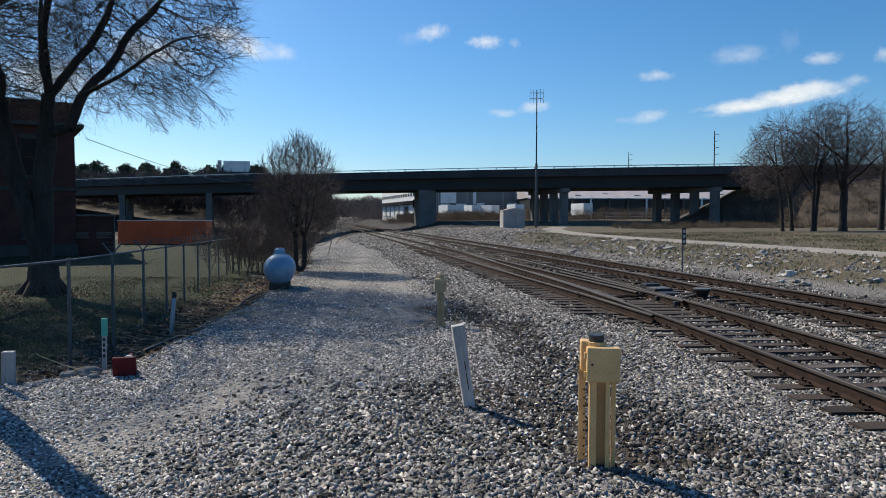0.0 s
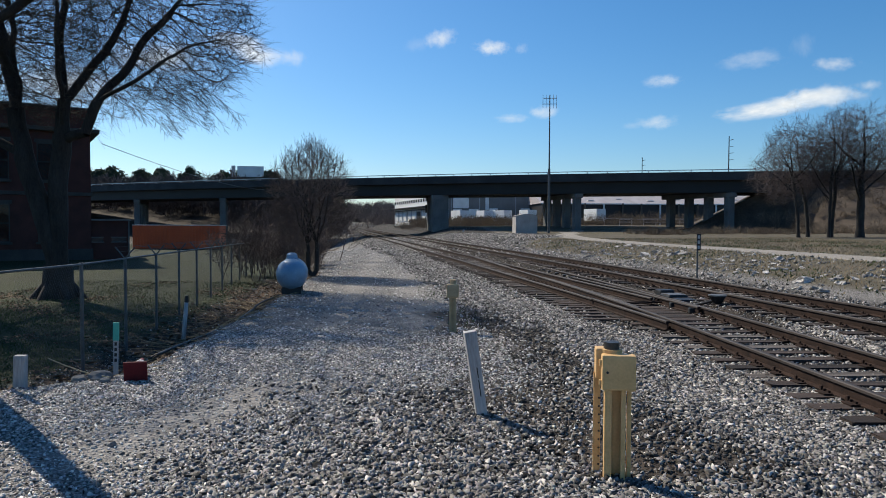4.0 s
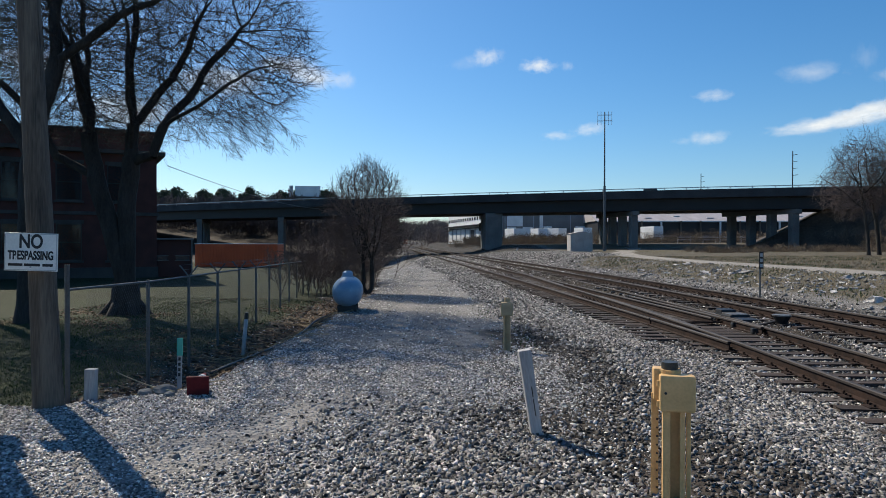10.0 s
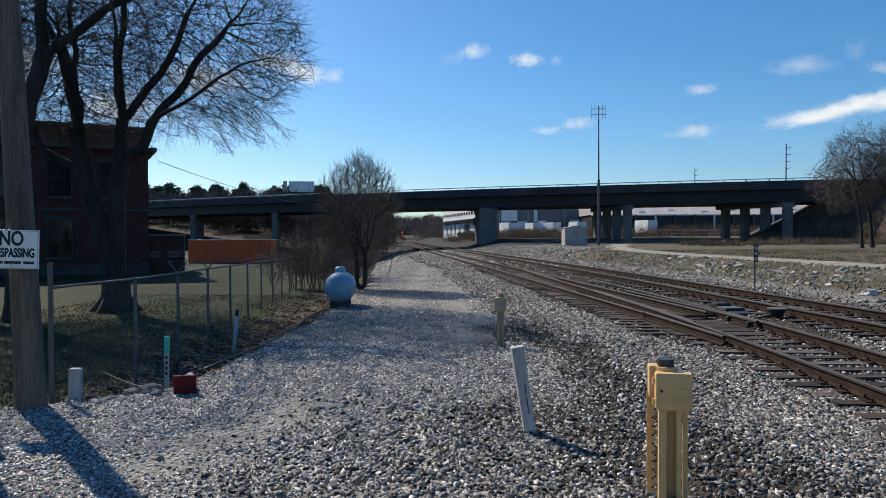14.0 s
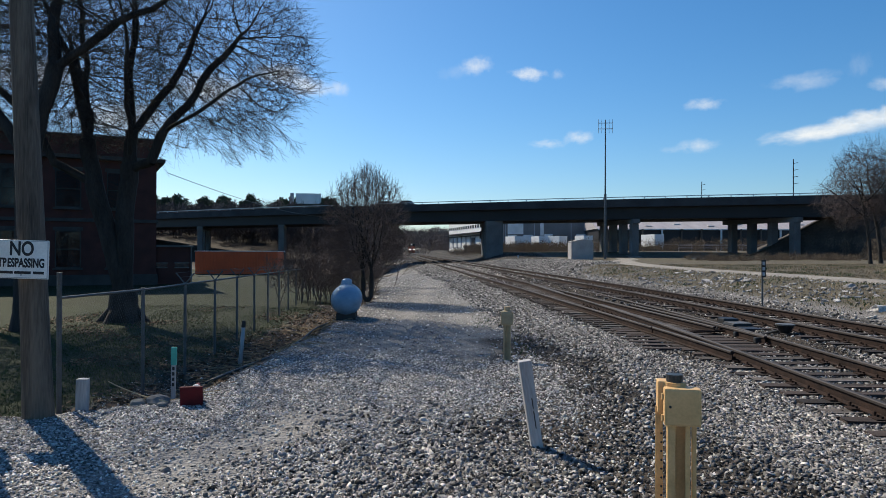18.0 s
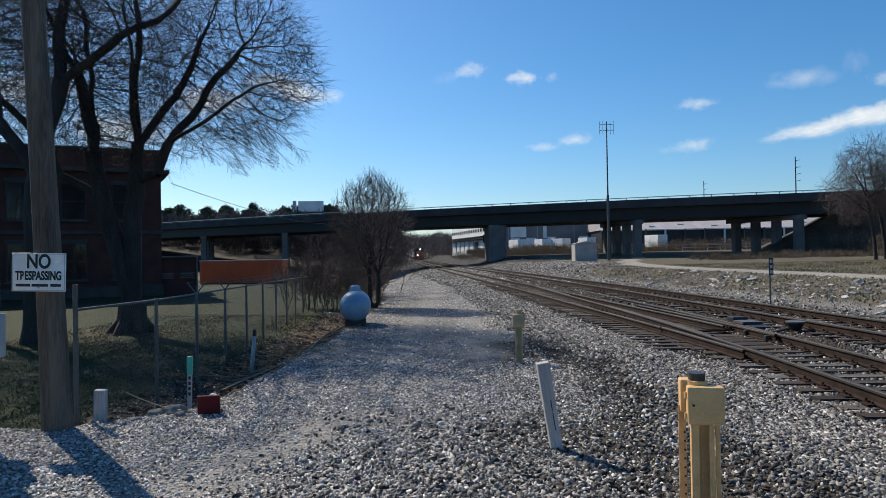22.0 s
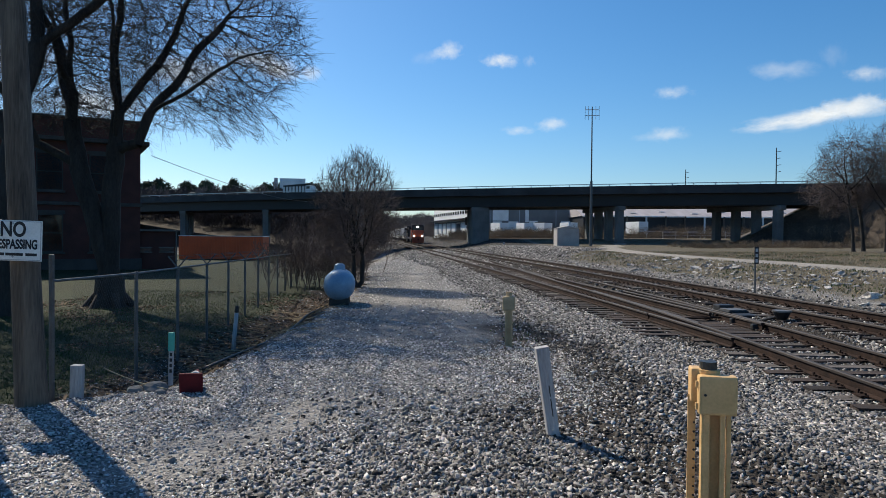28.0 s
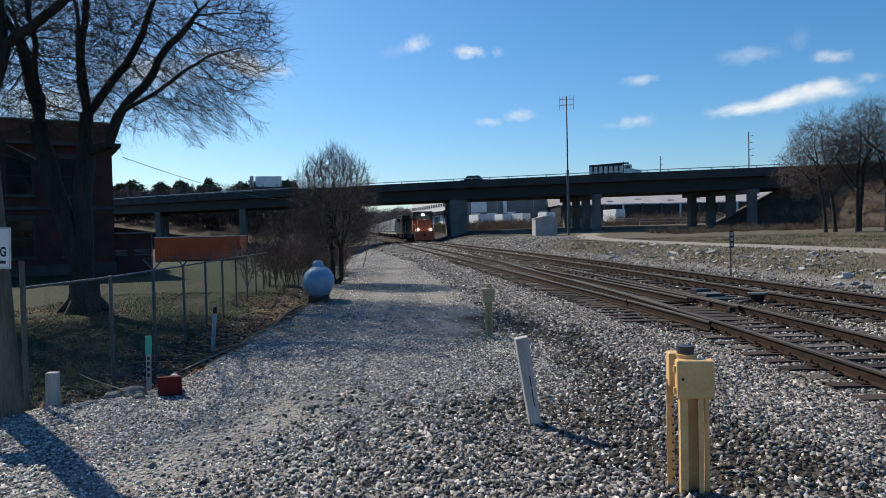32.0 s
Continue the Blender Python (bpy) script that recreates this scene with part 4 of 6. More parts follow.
part("weld_band", one(tube, (0, -0.03, 0.5), (0, 0.03, 0.5), 0.403, 0.403, 32), "tank", tank)
for y in (-0.2, 0.65):
    part("saddle", one(box, 0, y, -0.05, 0.5, 0.1, 0.22, 0.01), "dark", tank)

pole = empty("utility_pole", pose(-5.06, 7.04, ground_z(-5.06, 7.04)), "weathered wooden utility pole", "utility pole")
verts, faces = [], []
for k, (z, r) in enumerate(((-0.4, 0.165), (0.0, 0.158), (0.35, 0.148), (0.8, 0.14), (1.4, 0.134), (2.2, 0.128), (4.0, 0.118), (7.0, 0.108), (10.0, 0.1))):
    for i in range(20):                            # shakes and flats down the weathered wood
        a = 2 * math.pi * i / 20
        q = r * (1 + 0.05 * noise.noise(Vector((math.cos(a) * 2.2, math.sin(a) * 2.2, z * 0.4))))
        verts.append((-0.056 * z + q * math.cos(a), 0.01 * z + q * math.sin(a), z))
    if k:
        faces += [((k - 1) * 20 + i, (k - 1) * 20 + (i + 1) % 20, k * 20 + (i + 1) % 20, k * 20 + i) for i in range(20)]
raw("shaft", verts, faces, "polewood", pole, smooth=True)


def words(name, text, size, at, parent, material="ink", bold=0.0035):
    cu = bpy.data.curves.new(name, "FONT")
    cu.body, cu.size, cu.align_x, cu.align_y, cu.extrude, cu.offset = text, size, "CENTER", "CENTER", 0.001, bold
    tmp = bpy.data.objects.new(name, cu)
    me = bpy.data.meshes.new_from_object(tmp)
    bpy.data.objects.remove(tmp)
    ob = link(name, me, material, parent)
    ob.matrix_basis = at
    return ob


# the warning sign on the pole
sign = empty("warning_sign", pose(-5.11, 6.84, 1.665, 0, 1.5, 6), "white metal NO TRESPASSING sign with black letters on the pole", "sign")
part("board", one(box, 0, 0, -0.2, 0.56, 0.012, 0.4, 0.004), "signwhite", sign)
words("word_no", "NO", 0.185, pose(0, -0.009, 0.105, 90, 0, 0) @ Matrix.Diagonal((0.86, 1.1, 1, 1)), sign, "ink", 0.005)
words("word_trespassing", "TRESPASSING", 0.082, pose(0, -0.009, -0.04, 90, 0, 0) @ Matrix.Diagonal((0.97, 1.55, 1, 1)), sign, "ink", 0.003)
for k, (x, w) in enumerate(((-0.16, 0.15), (0.015, 0.17), (0.18, 0.11))):
    part("text_bar", one(box, x, -0.008, -0.15, w, 0.003, 0.028), "ink", sign)
bm = bmesh.new()
for s in (-1, 1):
    box(bm, 0, -0.0085, s * 0.19 - 0.003, 0.54, 0.002, 0.006)
    box(bm, s * 0.27, -0.0085, -0.19, 0.006, 0.002, 0.38)
part("border", bm, "grey", sign)
for z in (-0.16, 0.17):
    part("bolt", one(tube, (0.0, -0.012, z), (0.0, 0.05, z), 0.01, sides=8), "galv", sign)

# the service pole with its meter
serv = empty("service_pole", pose(-5.66, 6.58, ground_z(-5.66, 6.58)), "grey service pole with electric meter and conduit", "utility pole")
part("shaft", one(tube, (-0.12, 0.05, -0.4), (-0.2, 0.1, 7.5), 0.12, 0.1, 16), "polewood", serv, smooth=True)
part("meter_box", one(box, 0.24, -0.12, 1.32, 0.26, 0.12, 0.36, 0.015), "grey", serv)
mt = part("meter", one(tube, (0.34, -0.18, 1.5), (0.34, -0.29, 1.5), 0.085, 0.08, 20), "galv", serv, "round glass-fronted meter")
part("disconnect_box", one(box, 0.27, -0.12, 0.84, 0.3, 0.14, 0.44, 0.02), "grey", serv)
for x in (0.16, 0.27):
    part("conduit", one(tube, (x, -0.12, -0.3), (x, -0.12, 0.85), 0.03, sides=12), "galv", serv)
part("riser", one(tube, (0.2, -0.1, 1.66), (0.0, -0.06, 7.0), 0.035, sides=12), "galv", serv)

stub = empty("white_marker_post", pose(-4.87, 7.5, min(-0.06, ground_z(-4.87, 7.5)), 0, 1.5, 12), "short white-painted square marker post", "marker post")
part("shaft", one(box, 0, 0, -0.2, 0.12, 0.1, 0.64, 0.008), "whitewood", stub)

mark = empty("cable_marker", pose(-4.15, 8.2, ground_z(-4.15, 8.2), 0, 1, 8), "slim white cable marker with a green top", "cable marker")
part("blade", one(box, 0, 0, -0.2, 0.055, 0.02, 0.62, 0.004), "whitewood", mark)
part("top", one(box, 0, 0, 0.42, 0.07, 0.03, 0.22, 0.008), "green", mark, "green plastic sleeve")
for k in range(4):
    part("text_bar", one(box, 0, -0.0115, 0.36 - k * 0.065, 0.028, 0.003, 0.04), "ink", mark)

cone = empty("traffic_cone", pose(-3.66, 7.66, ground_z(-3.66, 7.66) + 0.1, -80, 0, 14), "toppled dark red traffic cone with a pale collar in the ditch", "traffic cone")
part("base", one(box, 0, 0, -0.02, 0.25, 0.25, 0.035, 0.014), "red", cone)
part("body", one(tube, (0, 0, 0.01), (0, 0, 0.4), 0.095, 0.022, 20), "red", cone, smooth=True)
part("collar", one(tube, (0, 0, 0.17), (0, 0, 0.28), 0.0675, 0.0475, 20), "whitewood", cone, "worn pale reflective collar", smooth=True)
part("pale_strap", one(tube, (-0.12, 0.1, -0.03), (-0.24, 0.18, -0.1), 0.014, sides=8), "whitewood", cone)
for k, (x, y, r) in enumerate(((-4.1, 7.75, 0.13), (-4.3, 7.68, 0.09), (-4.22, 7.9, 0.07), (-3.98, 7.62, 0.06), (-4.5, 7.85, 0.08), (-4.55, 7.66, 0.05))):
    bm = bmesh.new()
    bmesh.ops.create_icosphere(bm, subdivisions=2, radius=r)
    for v in bm.verts:
        v.co *= 1 + 0.35 * noise.noise(v.co * 9 + Vector((k * 3, 0, 0)))
        v.co.z *= 0.6
    ob = finish("rock", bm, "concrete")
    ob.location = (x, y, ground_z(x, y) + r * 0.2)
    tagged(ob, "rough grey rock lying in the ditch", "rock", "rocks in the ditch")
sweep("loose_wire", [(-4.62 + 0.7 * q, 7.6 + 0.12 * math.sin(q * 3), ground_z(-4.62 + 0.7 * q, 7.6) + 0.05 + 0.28 * (1 - q) ** 3) for q in np.linspace(0, 1, 12)], 0.007, "straw_wire")
tagged(bpy.data.objects["loose_wire"], "pale stiff wire curling out of the ditch", "wire")

gp = empty("guard_post", pose(-5.45, 13.6, ground_z(-5.45, 13.6) + 0.05, 0, 5, 0), "grey post with a black cap in the ditch", "marker post")
part("shaft", one(tube, (0, 0, -0.2), (0, 0, 0.72), 0.042, 0.04, 12), "whitewood", gp, smooth=True)
part("cap", one(tube, (0, 0, 0.72), (0, 0, 0.85), 0.045, 0.035, 12), "dark", gp)


# ---- chain-link fence ----
def fence_x(y):
    return -3.72 - 0.175 * y


def fence_top(y):
    return 1.2 - 0.0095 * (y - 8)


def build_fence():
    f = empty("chain_link_fence", pose(0, 0, 0), "galvanised chain-link fence with Y-shaped arms along the lawn", "fence")
    ys = [7.75 + 2.1 * k for k in range(20)]
    for k, y in enumerate(ys):
        x, top = fence_x(y) - (0.24 if k == 0 else 0.0), fence_top(y)
        g = ground_z(x, y)
        p = part("post", one(tube, (x, y, g - 0.3), (x, y, top + (0.3 if k == 0 else 0.03)), 0.03 if k == 0 else 0.026, sides=10), "dimgalv", f)
        if 1 < k < 9:
            for s in (-1, 1):
                part("arm", one(tube, (x, y, top), (x + s * 0.17, y, top + 0.2), 0.013, sides=6), "dimgalv", p)
    segs, wires = [], []
    for k in range(len(ys) - 1):
        a, b = ys[k], ys[k + 1]
        part("top_rail", one(tube, (fence_x(a) - (0.24 if k == 0 else 0.0), a, fence_top(a)), (fence_x(b), b, fence_top(b)), 0.017, sides=8), "dimgalv", f)
        step = 0.075 if k < 8 else 0.16
        for s in (-1, 1):
            u = -1.6
            while u < (b - a) + 1.6:
                # a wire that climbs at about 45 degrees, clipped to its panel
                y0, y1 = a + u, a + u + s * 1.55
                lo, hi = max(0.0, min(1.0, (a - y0) / (y1 - y0))), max(0.0, min(1.0, (b - y0) / (y1 - y0)))
                lo, hi = min(lo, hi), max(lo, hi)
                if hi - lo > 0.02:
                    pts = []
                    for q in (lo, hi):
                        yy = y0 + (y1 - y0) * q
                        xx = fence_x(yy)
                        g = ground_z(xx, yy) + 0.03
                        pts.append(Vector((xx, yy, g + (fence_top(yy) - g) * q)))
                    wires.append((pts[0], pts[1], 0.001, 0.001, 0))
                u += step
    ob = tube_mesh("wire_fabric", wires, "wire", f, "woven wire mesh")
    for h in (0.12, 0.2):
        for k in range(2, 8):
            a, b = ys[k], ys[k + 1]
            for s in (-1, 1):
                part("barbed_wire", one(tube, (fence_x(a) + s * h * 0.85, a, fence_top(a) + h), (fence_x(b) + s * h * 0.85, b, fence_top(b) + h), 0.0025, sides=4), "wire", f)


build_fence()

# a black hose that runs from the tank along the edge of the ditch
pts = [Vector((lerp(EDGE, y) - 0.25 - 0.12 * math.sin(y * 0.9), y, ground_z(lerp(EDGE, y) - 0.25, y) + 0.03)) for y in np.arange(9.2, 17.8, 0.35)]
hose = empty("black_hose", pose(0, 0, 0), "long black hose lying along the ditch", "hose")
sweep("hose_run", pts, 0.021, "dark", hose)


# ---- brick school house, its annex and the orange box ----
def window_unit(parent, x, z, w, h, material="glass"):
    """A sash window on the face y = 0, set back in its reveal."""
    fr = part("window", one(box, x, 0.03, z, w, 0.06, h), material, parent)
    bm = bmesh.new()
    for s in (-1, 1):
        box(bm, x + s * (w / 2 - 0.03), 0.0, z, 0.06, 0.08, h)
    for q in (0.0, 0.5, 1.0):
        box(bm, x, 0.0, z + q * (h - 0.06), w, 0.08, 0.06)
    part("window_frame", bm, "dimstone", fr)
    part("sill", one(box, x, -0.06, z - 0.12, w + 0.2, 0.2, 0.12, 0.01), "dimstone", fr)
    part("lintel", one(box, x, -0.02, z + h, w + 0.2, 0.06, 0.2), "dimstone", fr)


def build_school():
    g = ground_z(-24, 38) - 0.3
    b = empty("brick_building", pose(-20.9, 39.5, g, 0, 0, 33), "two-storey dark red brick building with stone ledges and flat roof", "building")
    w, d, h = 24.0, 16.0, 8.3
    part("wall", one(box, -w / 2, d / 2, 0, w, d, h), "brick", b)
    part("parapet", one(box, -w / 2, d / 2, h, w + 0.1, d + 0.1, 0.45), "brick", b)
    part("coping", one(box, -w / 2, d / 2, h + 0.45, w + 0.35, d + 0.35, 0.12, 0.02), "dimstone", b)
    part("cornice", one(box, -w / 2, d / 2, h - 0.85, w + 0.9, d + 0.9, 0.22, 0.03), "dimstone", b)
    part("belt_course", one(box, -w / 2, d / 2, 3.9, w + 0.2, d + 0.2, 0.2, 0.02), "dimstone", b)
    part("plinth", one(box, -w / 2, d / 2, 0, w + 0.16, d + 0.16, 0.9), "dimstone", b)
    for x in (-2.0, -4.6, -7.2, -9.8, -13.0, -16.0, -19.0):
        for z in (1.3, 4.7):
            window_unit(b, x, z, 1.3, 2.1)
    for y in (2.0, 5.0, 8.0, 11.0):
        for z in (1.3, 4.7):
            wn_ = part("window", one(box, 0.0, y, z, 0.06, 1.3, 2.1), "glass", b)
            bm = bmesh.new()
            for q in (0.0, 0.5, 1.0):
                box(bm, 0.04, y, z + q * 2.04, 0.06, 1.3, 0.06)
            for s in (-1, 1):
                box(bm, 0.04, y + s * 0.62, z, 0.06, 0.06, 2.1)
            part("window_frame", bm, "white", wn_)
            part("sill", one(box, 0.06, y, z - 0.12, 0.2, 1.5, 0.12, 0.01), "concrete", wn_)
    a = empty("brick_annex", pose(-19.3, 40.6, ground_z(-19.5, 41) - 0.3, 0, 0, 27), "low brick annex with a pale roof edge beside the building", "shed")
    part("wall", one(box, -1.3, 2.2, 0, 2.6, 4.4, 2.55), "brick", a)
    part("roof", one(box, -1.3, 2.2, 2.55, 2.9, 4.8, 0.1, 0.02), "dimgalv", a, "pale roof edge")
    part("corner_pipe", one(tube, (0.04, -0.06, 0.0), (0.04, -0.06, 2.55), 0.04, sides=8), "dimgalv", a)
    for x in (-0.5, -1.7):
        w_ = part("window", one(box, x, -0.02, 1.35, 0.75, 0.06, 0.22), "glass", a)
        part("window_frame", one(box, x, -0.04, 1.57, 0.85, 0.06, 0.06), "dimgalv", w_)
        part("sill", one(box, x, -0.04, 1.29, 0.85, 0.08, 0.06), "dimgalv", w_)
    c = empty("orange_container", pose(-28.3, 70.0, ground_z(-28, 70), 0, 0, 3), "faded orange steel container on the grass", "container")
    part("body", one(box, 0, 1.2, 0.12, 8.7, 2.4, 2.35, 0.02), "orange", c)
    for k in range(30):
        part("rib", one(box, -4.2 + k * 0.29, -0.02, 0.25, 0.12, 0.05, 2.1, 0.008), "orange", c)
    part("top_edge", one(box, 0, 1.2, 2.47, 8.8, 2.5, 0.07), "white", c)
    part("base_rail", one(box, 0, 1.2, 0.0, 8.6, 2.3, 0.12), "dark", c)
    cb = empty("overhead_wire", pose(0, 0, 0), "thin overhead wire from the brick building", "wire")
    pts = [Vector((-20.5 - 7 * q, 40 + 60 * q, 6.4 + 0.4 * q - 2.2 * q * (1 - q))) for q in np.linspace(0, 1, 13)]
    sweep("cable", pts, 0.02, "dark", cb, sides=5)


build_school()


# ---- beside the tracks ----
def build_trackside():
    sp = empty("track_sign", pose(7.5, 21.8, ground_z(7.5, 21.8), 0, 0, 4), "slim grey track sign with a narrow dark board", "track sign")
    part("post", one(tube, (0, 0, -0.3), (0, 0, 1.5), 0.028, sides=8), "dimgalv", sp)
    part("board", one(box, 0.02, -0.04, 1.04, 0.13, 0.015, 0.52, 0.004), "ink", sp, "dark narrow board")
    for k in range(3):
        part("text_bar", one(box, 0.02, -0.05, 1.09 + k * 0.16, 0.075, 0.004, 0.1), "grey", sp)
    sm = empty("switch_machine", pose(5.42, 17.3, rail_top("A", 17) - 0.2, 0, 0, 8), "dark grease-stained electric switch machine on long ties", "switch machine")
    part("base_plate", one(box, 0, 0, 0.0, 0.62, 1.5, 0.04, 0.01), "dark", sm)
    part("motor_case", one(box, 0.02, -0.42, 0.04, 0.44, 0.5, 0.17, 0.03), "dark", sm)
    part("gear_case", one(box, 0.0, 0.12, 0.04, 0.5, 0.55, 0.21, 0.03), "dark", sm)
    lid = part("lid", one(box, 0.0, 0.12, 0.25, 0.44, 0.5, 0.025, 0.01), "grime", sm, "greasy worn lid")
    part("lid_hinge", one(tube, (0.22, -0.1, 0.265), (0.22, 0.34, 0.265), 0.016, sides=8), "dark", lid)
    part("circuit_box", one(box, -0.02, 0.58, 0.04, 0.38, 0.34, 0.3, 0.03), "dark", sm)
    for k, y in enumerate((-0.6, -0.3, 0.3)):
        part("case_bolt", one(tube, (-0.24, y, 0.06), (-0.3, y, 0.06), 0.025, sides=6), "rust", sm)
    part("crank_arm", one(box, -0.32, 0.1, 0.1, 0.3, 0.07, 0.05, 0.01), "rust", sm)
    for y in (-0.05, 0.12):
        part("throw_rod", one(tube, (-0.2, y, 0.1), (-2.1, y - 0.25, 0.06), 0.022, sides=8), "rust", sm)
    for s in (-0.55, 0.0, 0.55):
        part("head_block", one(box, -0.6, s, -0.1, 2.6, 0.24, 0.1, 0.01), "tie", sm)
    dw = empty("dwarf_signal", pose(5.9, 15.85, rail_top("A", 16) - 0.14, 0, 0, -10), "squat dark funnel-shaped switch stand in ballast", "switch stand")
    part("stem", one(tube, (0, 0, -0.1), (0, 0, 0.12), 0.06, 0.06, 12), "dark", dw)
    part("housing", one(tube, (0, 0, 0.1), (0, 0, 0.32), 0.075, 0.19, 14), "dark", dw)
    part("rim", one(tube, (0, 0, 0.32), (0, 0, 0.35), 0.2, 0.2, 14), "grime", dw, "dull grey upper rim")
    part("cable_pipe", one(tube, (-0.1, 0.05, 0.2), (-0.5, 0.25, 0.05), 0.03, sides=8), "dark", dw)
    # the loose rail that lies beside the turnout, and the switch points
    lr = empty("loose_rail", pose(0, 0, 0), "old thin rail lying on the ballast", "rail")
    tube_mesh("bar", [(Vector((-0.3, 29.6, ground_z(-0.3, 29.6) + 0.04)), Vector((1.55, 16.6, ground_z(1.55, 16.6) + 0.04)), 0.016, 0.016, 0)], "grime", lr)
    rail("switch_point", A_LINE, 1, 15.2, 24.0, "A", track_a, lambda y: -0.09 - 0.035 * (y - 15.2))
    rail("switch_point", A_LINE, -1, 15.2, 24.0, "A", track_a, lambda y: 0.09 + 0.0 * (y - 15.2))
    rail("stock_rail", S_LINE, -1, 13.0, 18.0, "A", track_a, lambda y: 0.02)
    rail("guard_rail", A_LINE, -1, 30.0, 36.0, "A", track_a, lambda y: 0.11)
    rail("guard_rail", A_LINE, 1, 46.0, 52.0, "A", track_a, lambda y: -0.11)
    rnd = random.Random(5)
    brace = bpy.data.meshes.new("rail_brace")
    bm = one(box, 0, 0, 0.0, 0.16, 0.14, 0.13, 0.03)
    bm.to_mesh(brace)
    bm.free()
    brace.materials.append(M["dark"])
    for k in range(14):
        y = 15.5 + k * 1.05
        ob = new("rail_brace", brace)
        ob.parent, ob.matrix_basis = track_a, pose(lerp(A_LINE, y) + 0.62, y, rail_top("A", y) - 0.18, 0, 0, rnd.uniform(-8, 8))
    # long switch ties under the turnout
    long_tie = tie_mesh("long_tie_", 3.6, "tie")
    y = 14.5
    while y < 34:
        ob = new("switch_tie", long_tie)
        ob.parent, ob.matrix_basis = track_a, pose((lerp(A_LINE, y) + lerp(S_LINE, y)) / 2 - 0.1, y + 0.26, rail_top("A", y) - 0.186, 0, 0, 5)
        y += 0.53
    cab = empty("signal_cabinet", pose(9.75, 95.0, 0.5, 0, 0, 8), "silver-grey steel signal hut with a low pitched roof", "signal hut")
    part("body", one(box, 0, 1.1, 0, 3.0, 2.2, 2.6, 0.05), "hut", cab)
    bm = one(box, 0, 1.1, 2.6, 3.2, 2.4, 0.3)
    for v in bm.verts:
        if v.co.z > 2.75:
            v.co.x *= 0.1
    part("roof", bm, "hut", cab)
    part("door", one(box, 0.6, -0.03, 0.15, 0.8, 0.05, 2.0, 0.01), "hut", cab)
    part("slab", one(box, -0.5, 1.1, -0.3, 5.0, 3.4, 0.32), "concrete", cab)
    an = empty("antenna_mast", pose(13.1, 97.6, 0.3), "tall slim steel antenna mast with a small crossbar array", "antenna mast")
    part("lower_shaft", one(tube, (0, 0, 0), (0, 0, 9.4), 0.2, 0.17, 12), "dimgalv", an)
    part("upper_shaft", one(tube, (0, 0, 9.4), (0, 0, 19.6), 0.11, 0.07, 8), "dimgalv", an)
    for z, w in ((18.4, 1.0), (19.2, 0.9)):
        part("crossbar", one(tube, (-w, 0, z), (w, 0, z), 0.05, sides=6), "galv", an)
    for x in (-0.95, -0.5, 0.0, 0.5, 0.95):
        part("whip", one(tube, (x, 0, 17.8), (x, 0, 19.7), 0.035, sides=6), "galv", an)
    sg = empty("signal_mast", pose(-5.2, 131, grade(131)), "dark railway signal mast beside the track", "railway signal")
    part("mast", one(tube, (0, 0, -0.3), (0, 0, 5.2), 0.12, sides=8), "dark", sg)
    part("head", one(box, 0, -0.1, 3.9, 0.8, 0.4, 1.5, 0.1), "dark", sg)
    part("relay_box", one(box, 0.5, 0, 0, 1.1, 0.8, 1.5, 0.05), "dark", sg)
    for x, y, h in ((66.6, 171, 21.6), (59, 221, 21.2)):
        up = empty("steel_power_pole", pose(x, y, ground_z(x, y)), "slim dark power pole with stub insulators", "power pole", "power poles")
        part("shaft", one(tube, (0, 0, 0), (0, 0, h), 0.2, 0.11, 8), "dark", up)
        for k in range(4):
            part("insulator", one(tube, (0, 0, h - 1 - k * 1.6), (1.1, 0, h - 0.8 - k * 1.6), 0.06, sides=6), "dark", up)
    pm = empty("small_marker", pose(1.0, 103, grade(103) - 0.2, 0, 14, 0), "small pale leaning marker by the pier", "marker post")
    part("shaft", one(box, 0, 0, -0.1, 0.25, 0.2, 1.3, 0.02), "whitewood", pm)


build_trackside()


# ---- what stands behind the bridge ----
def hall(name, at, turn, w, d, h, roof, wall, label, bays=0, ridge=0.0, window_rows=(), opening=""):
    g = ground_z(at[0], at[1])
    t = empty(name, pose(at[0], at[1], g - 0.3, 0, 0, turn), label, "warehouse", "halls behind the bridge")
    part("wall", one(box, 0, d / 2, 0, w, d, h), wall, t)
    bm = one(box, 0, d / 2, h, w + 0.8, d + 0.8, 0.25 + ridge)
    if ridge:
        for v in bm.verts:
            if v.co.z > h + 0.2:
                v.co.y = d / 2 + (v.co.y - d / 2) * 0.05
    part("roof", bm, roof, t)
    for z, wh, n in window_rows:
        for k in range(n):
            part("window", one(box, -w / 2 + w * (k + 0.5) / n, -0.05, z, w / n * 0.45, 0.14, wh), "glass", t)
    for k in range(bays):
        part("door", one(box, -w / 2 + w * (k + 0.5) / bays, -0.06, 0.4, w / bays * 0.62, 0.16, h * 0.5), opening or "dark", t)
    return t


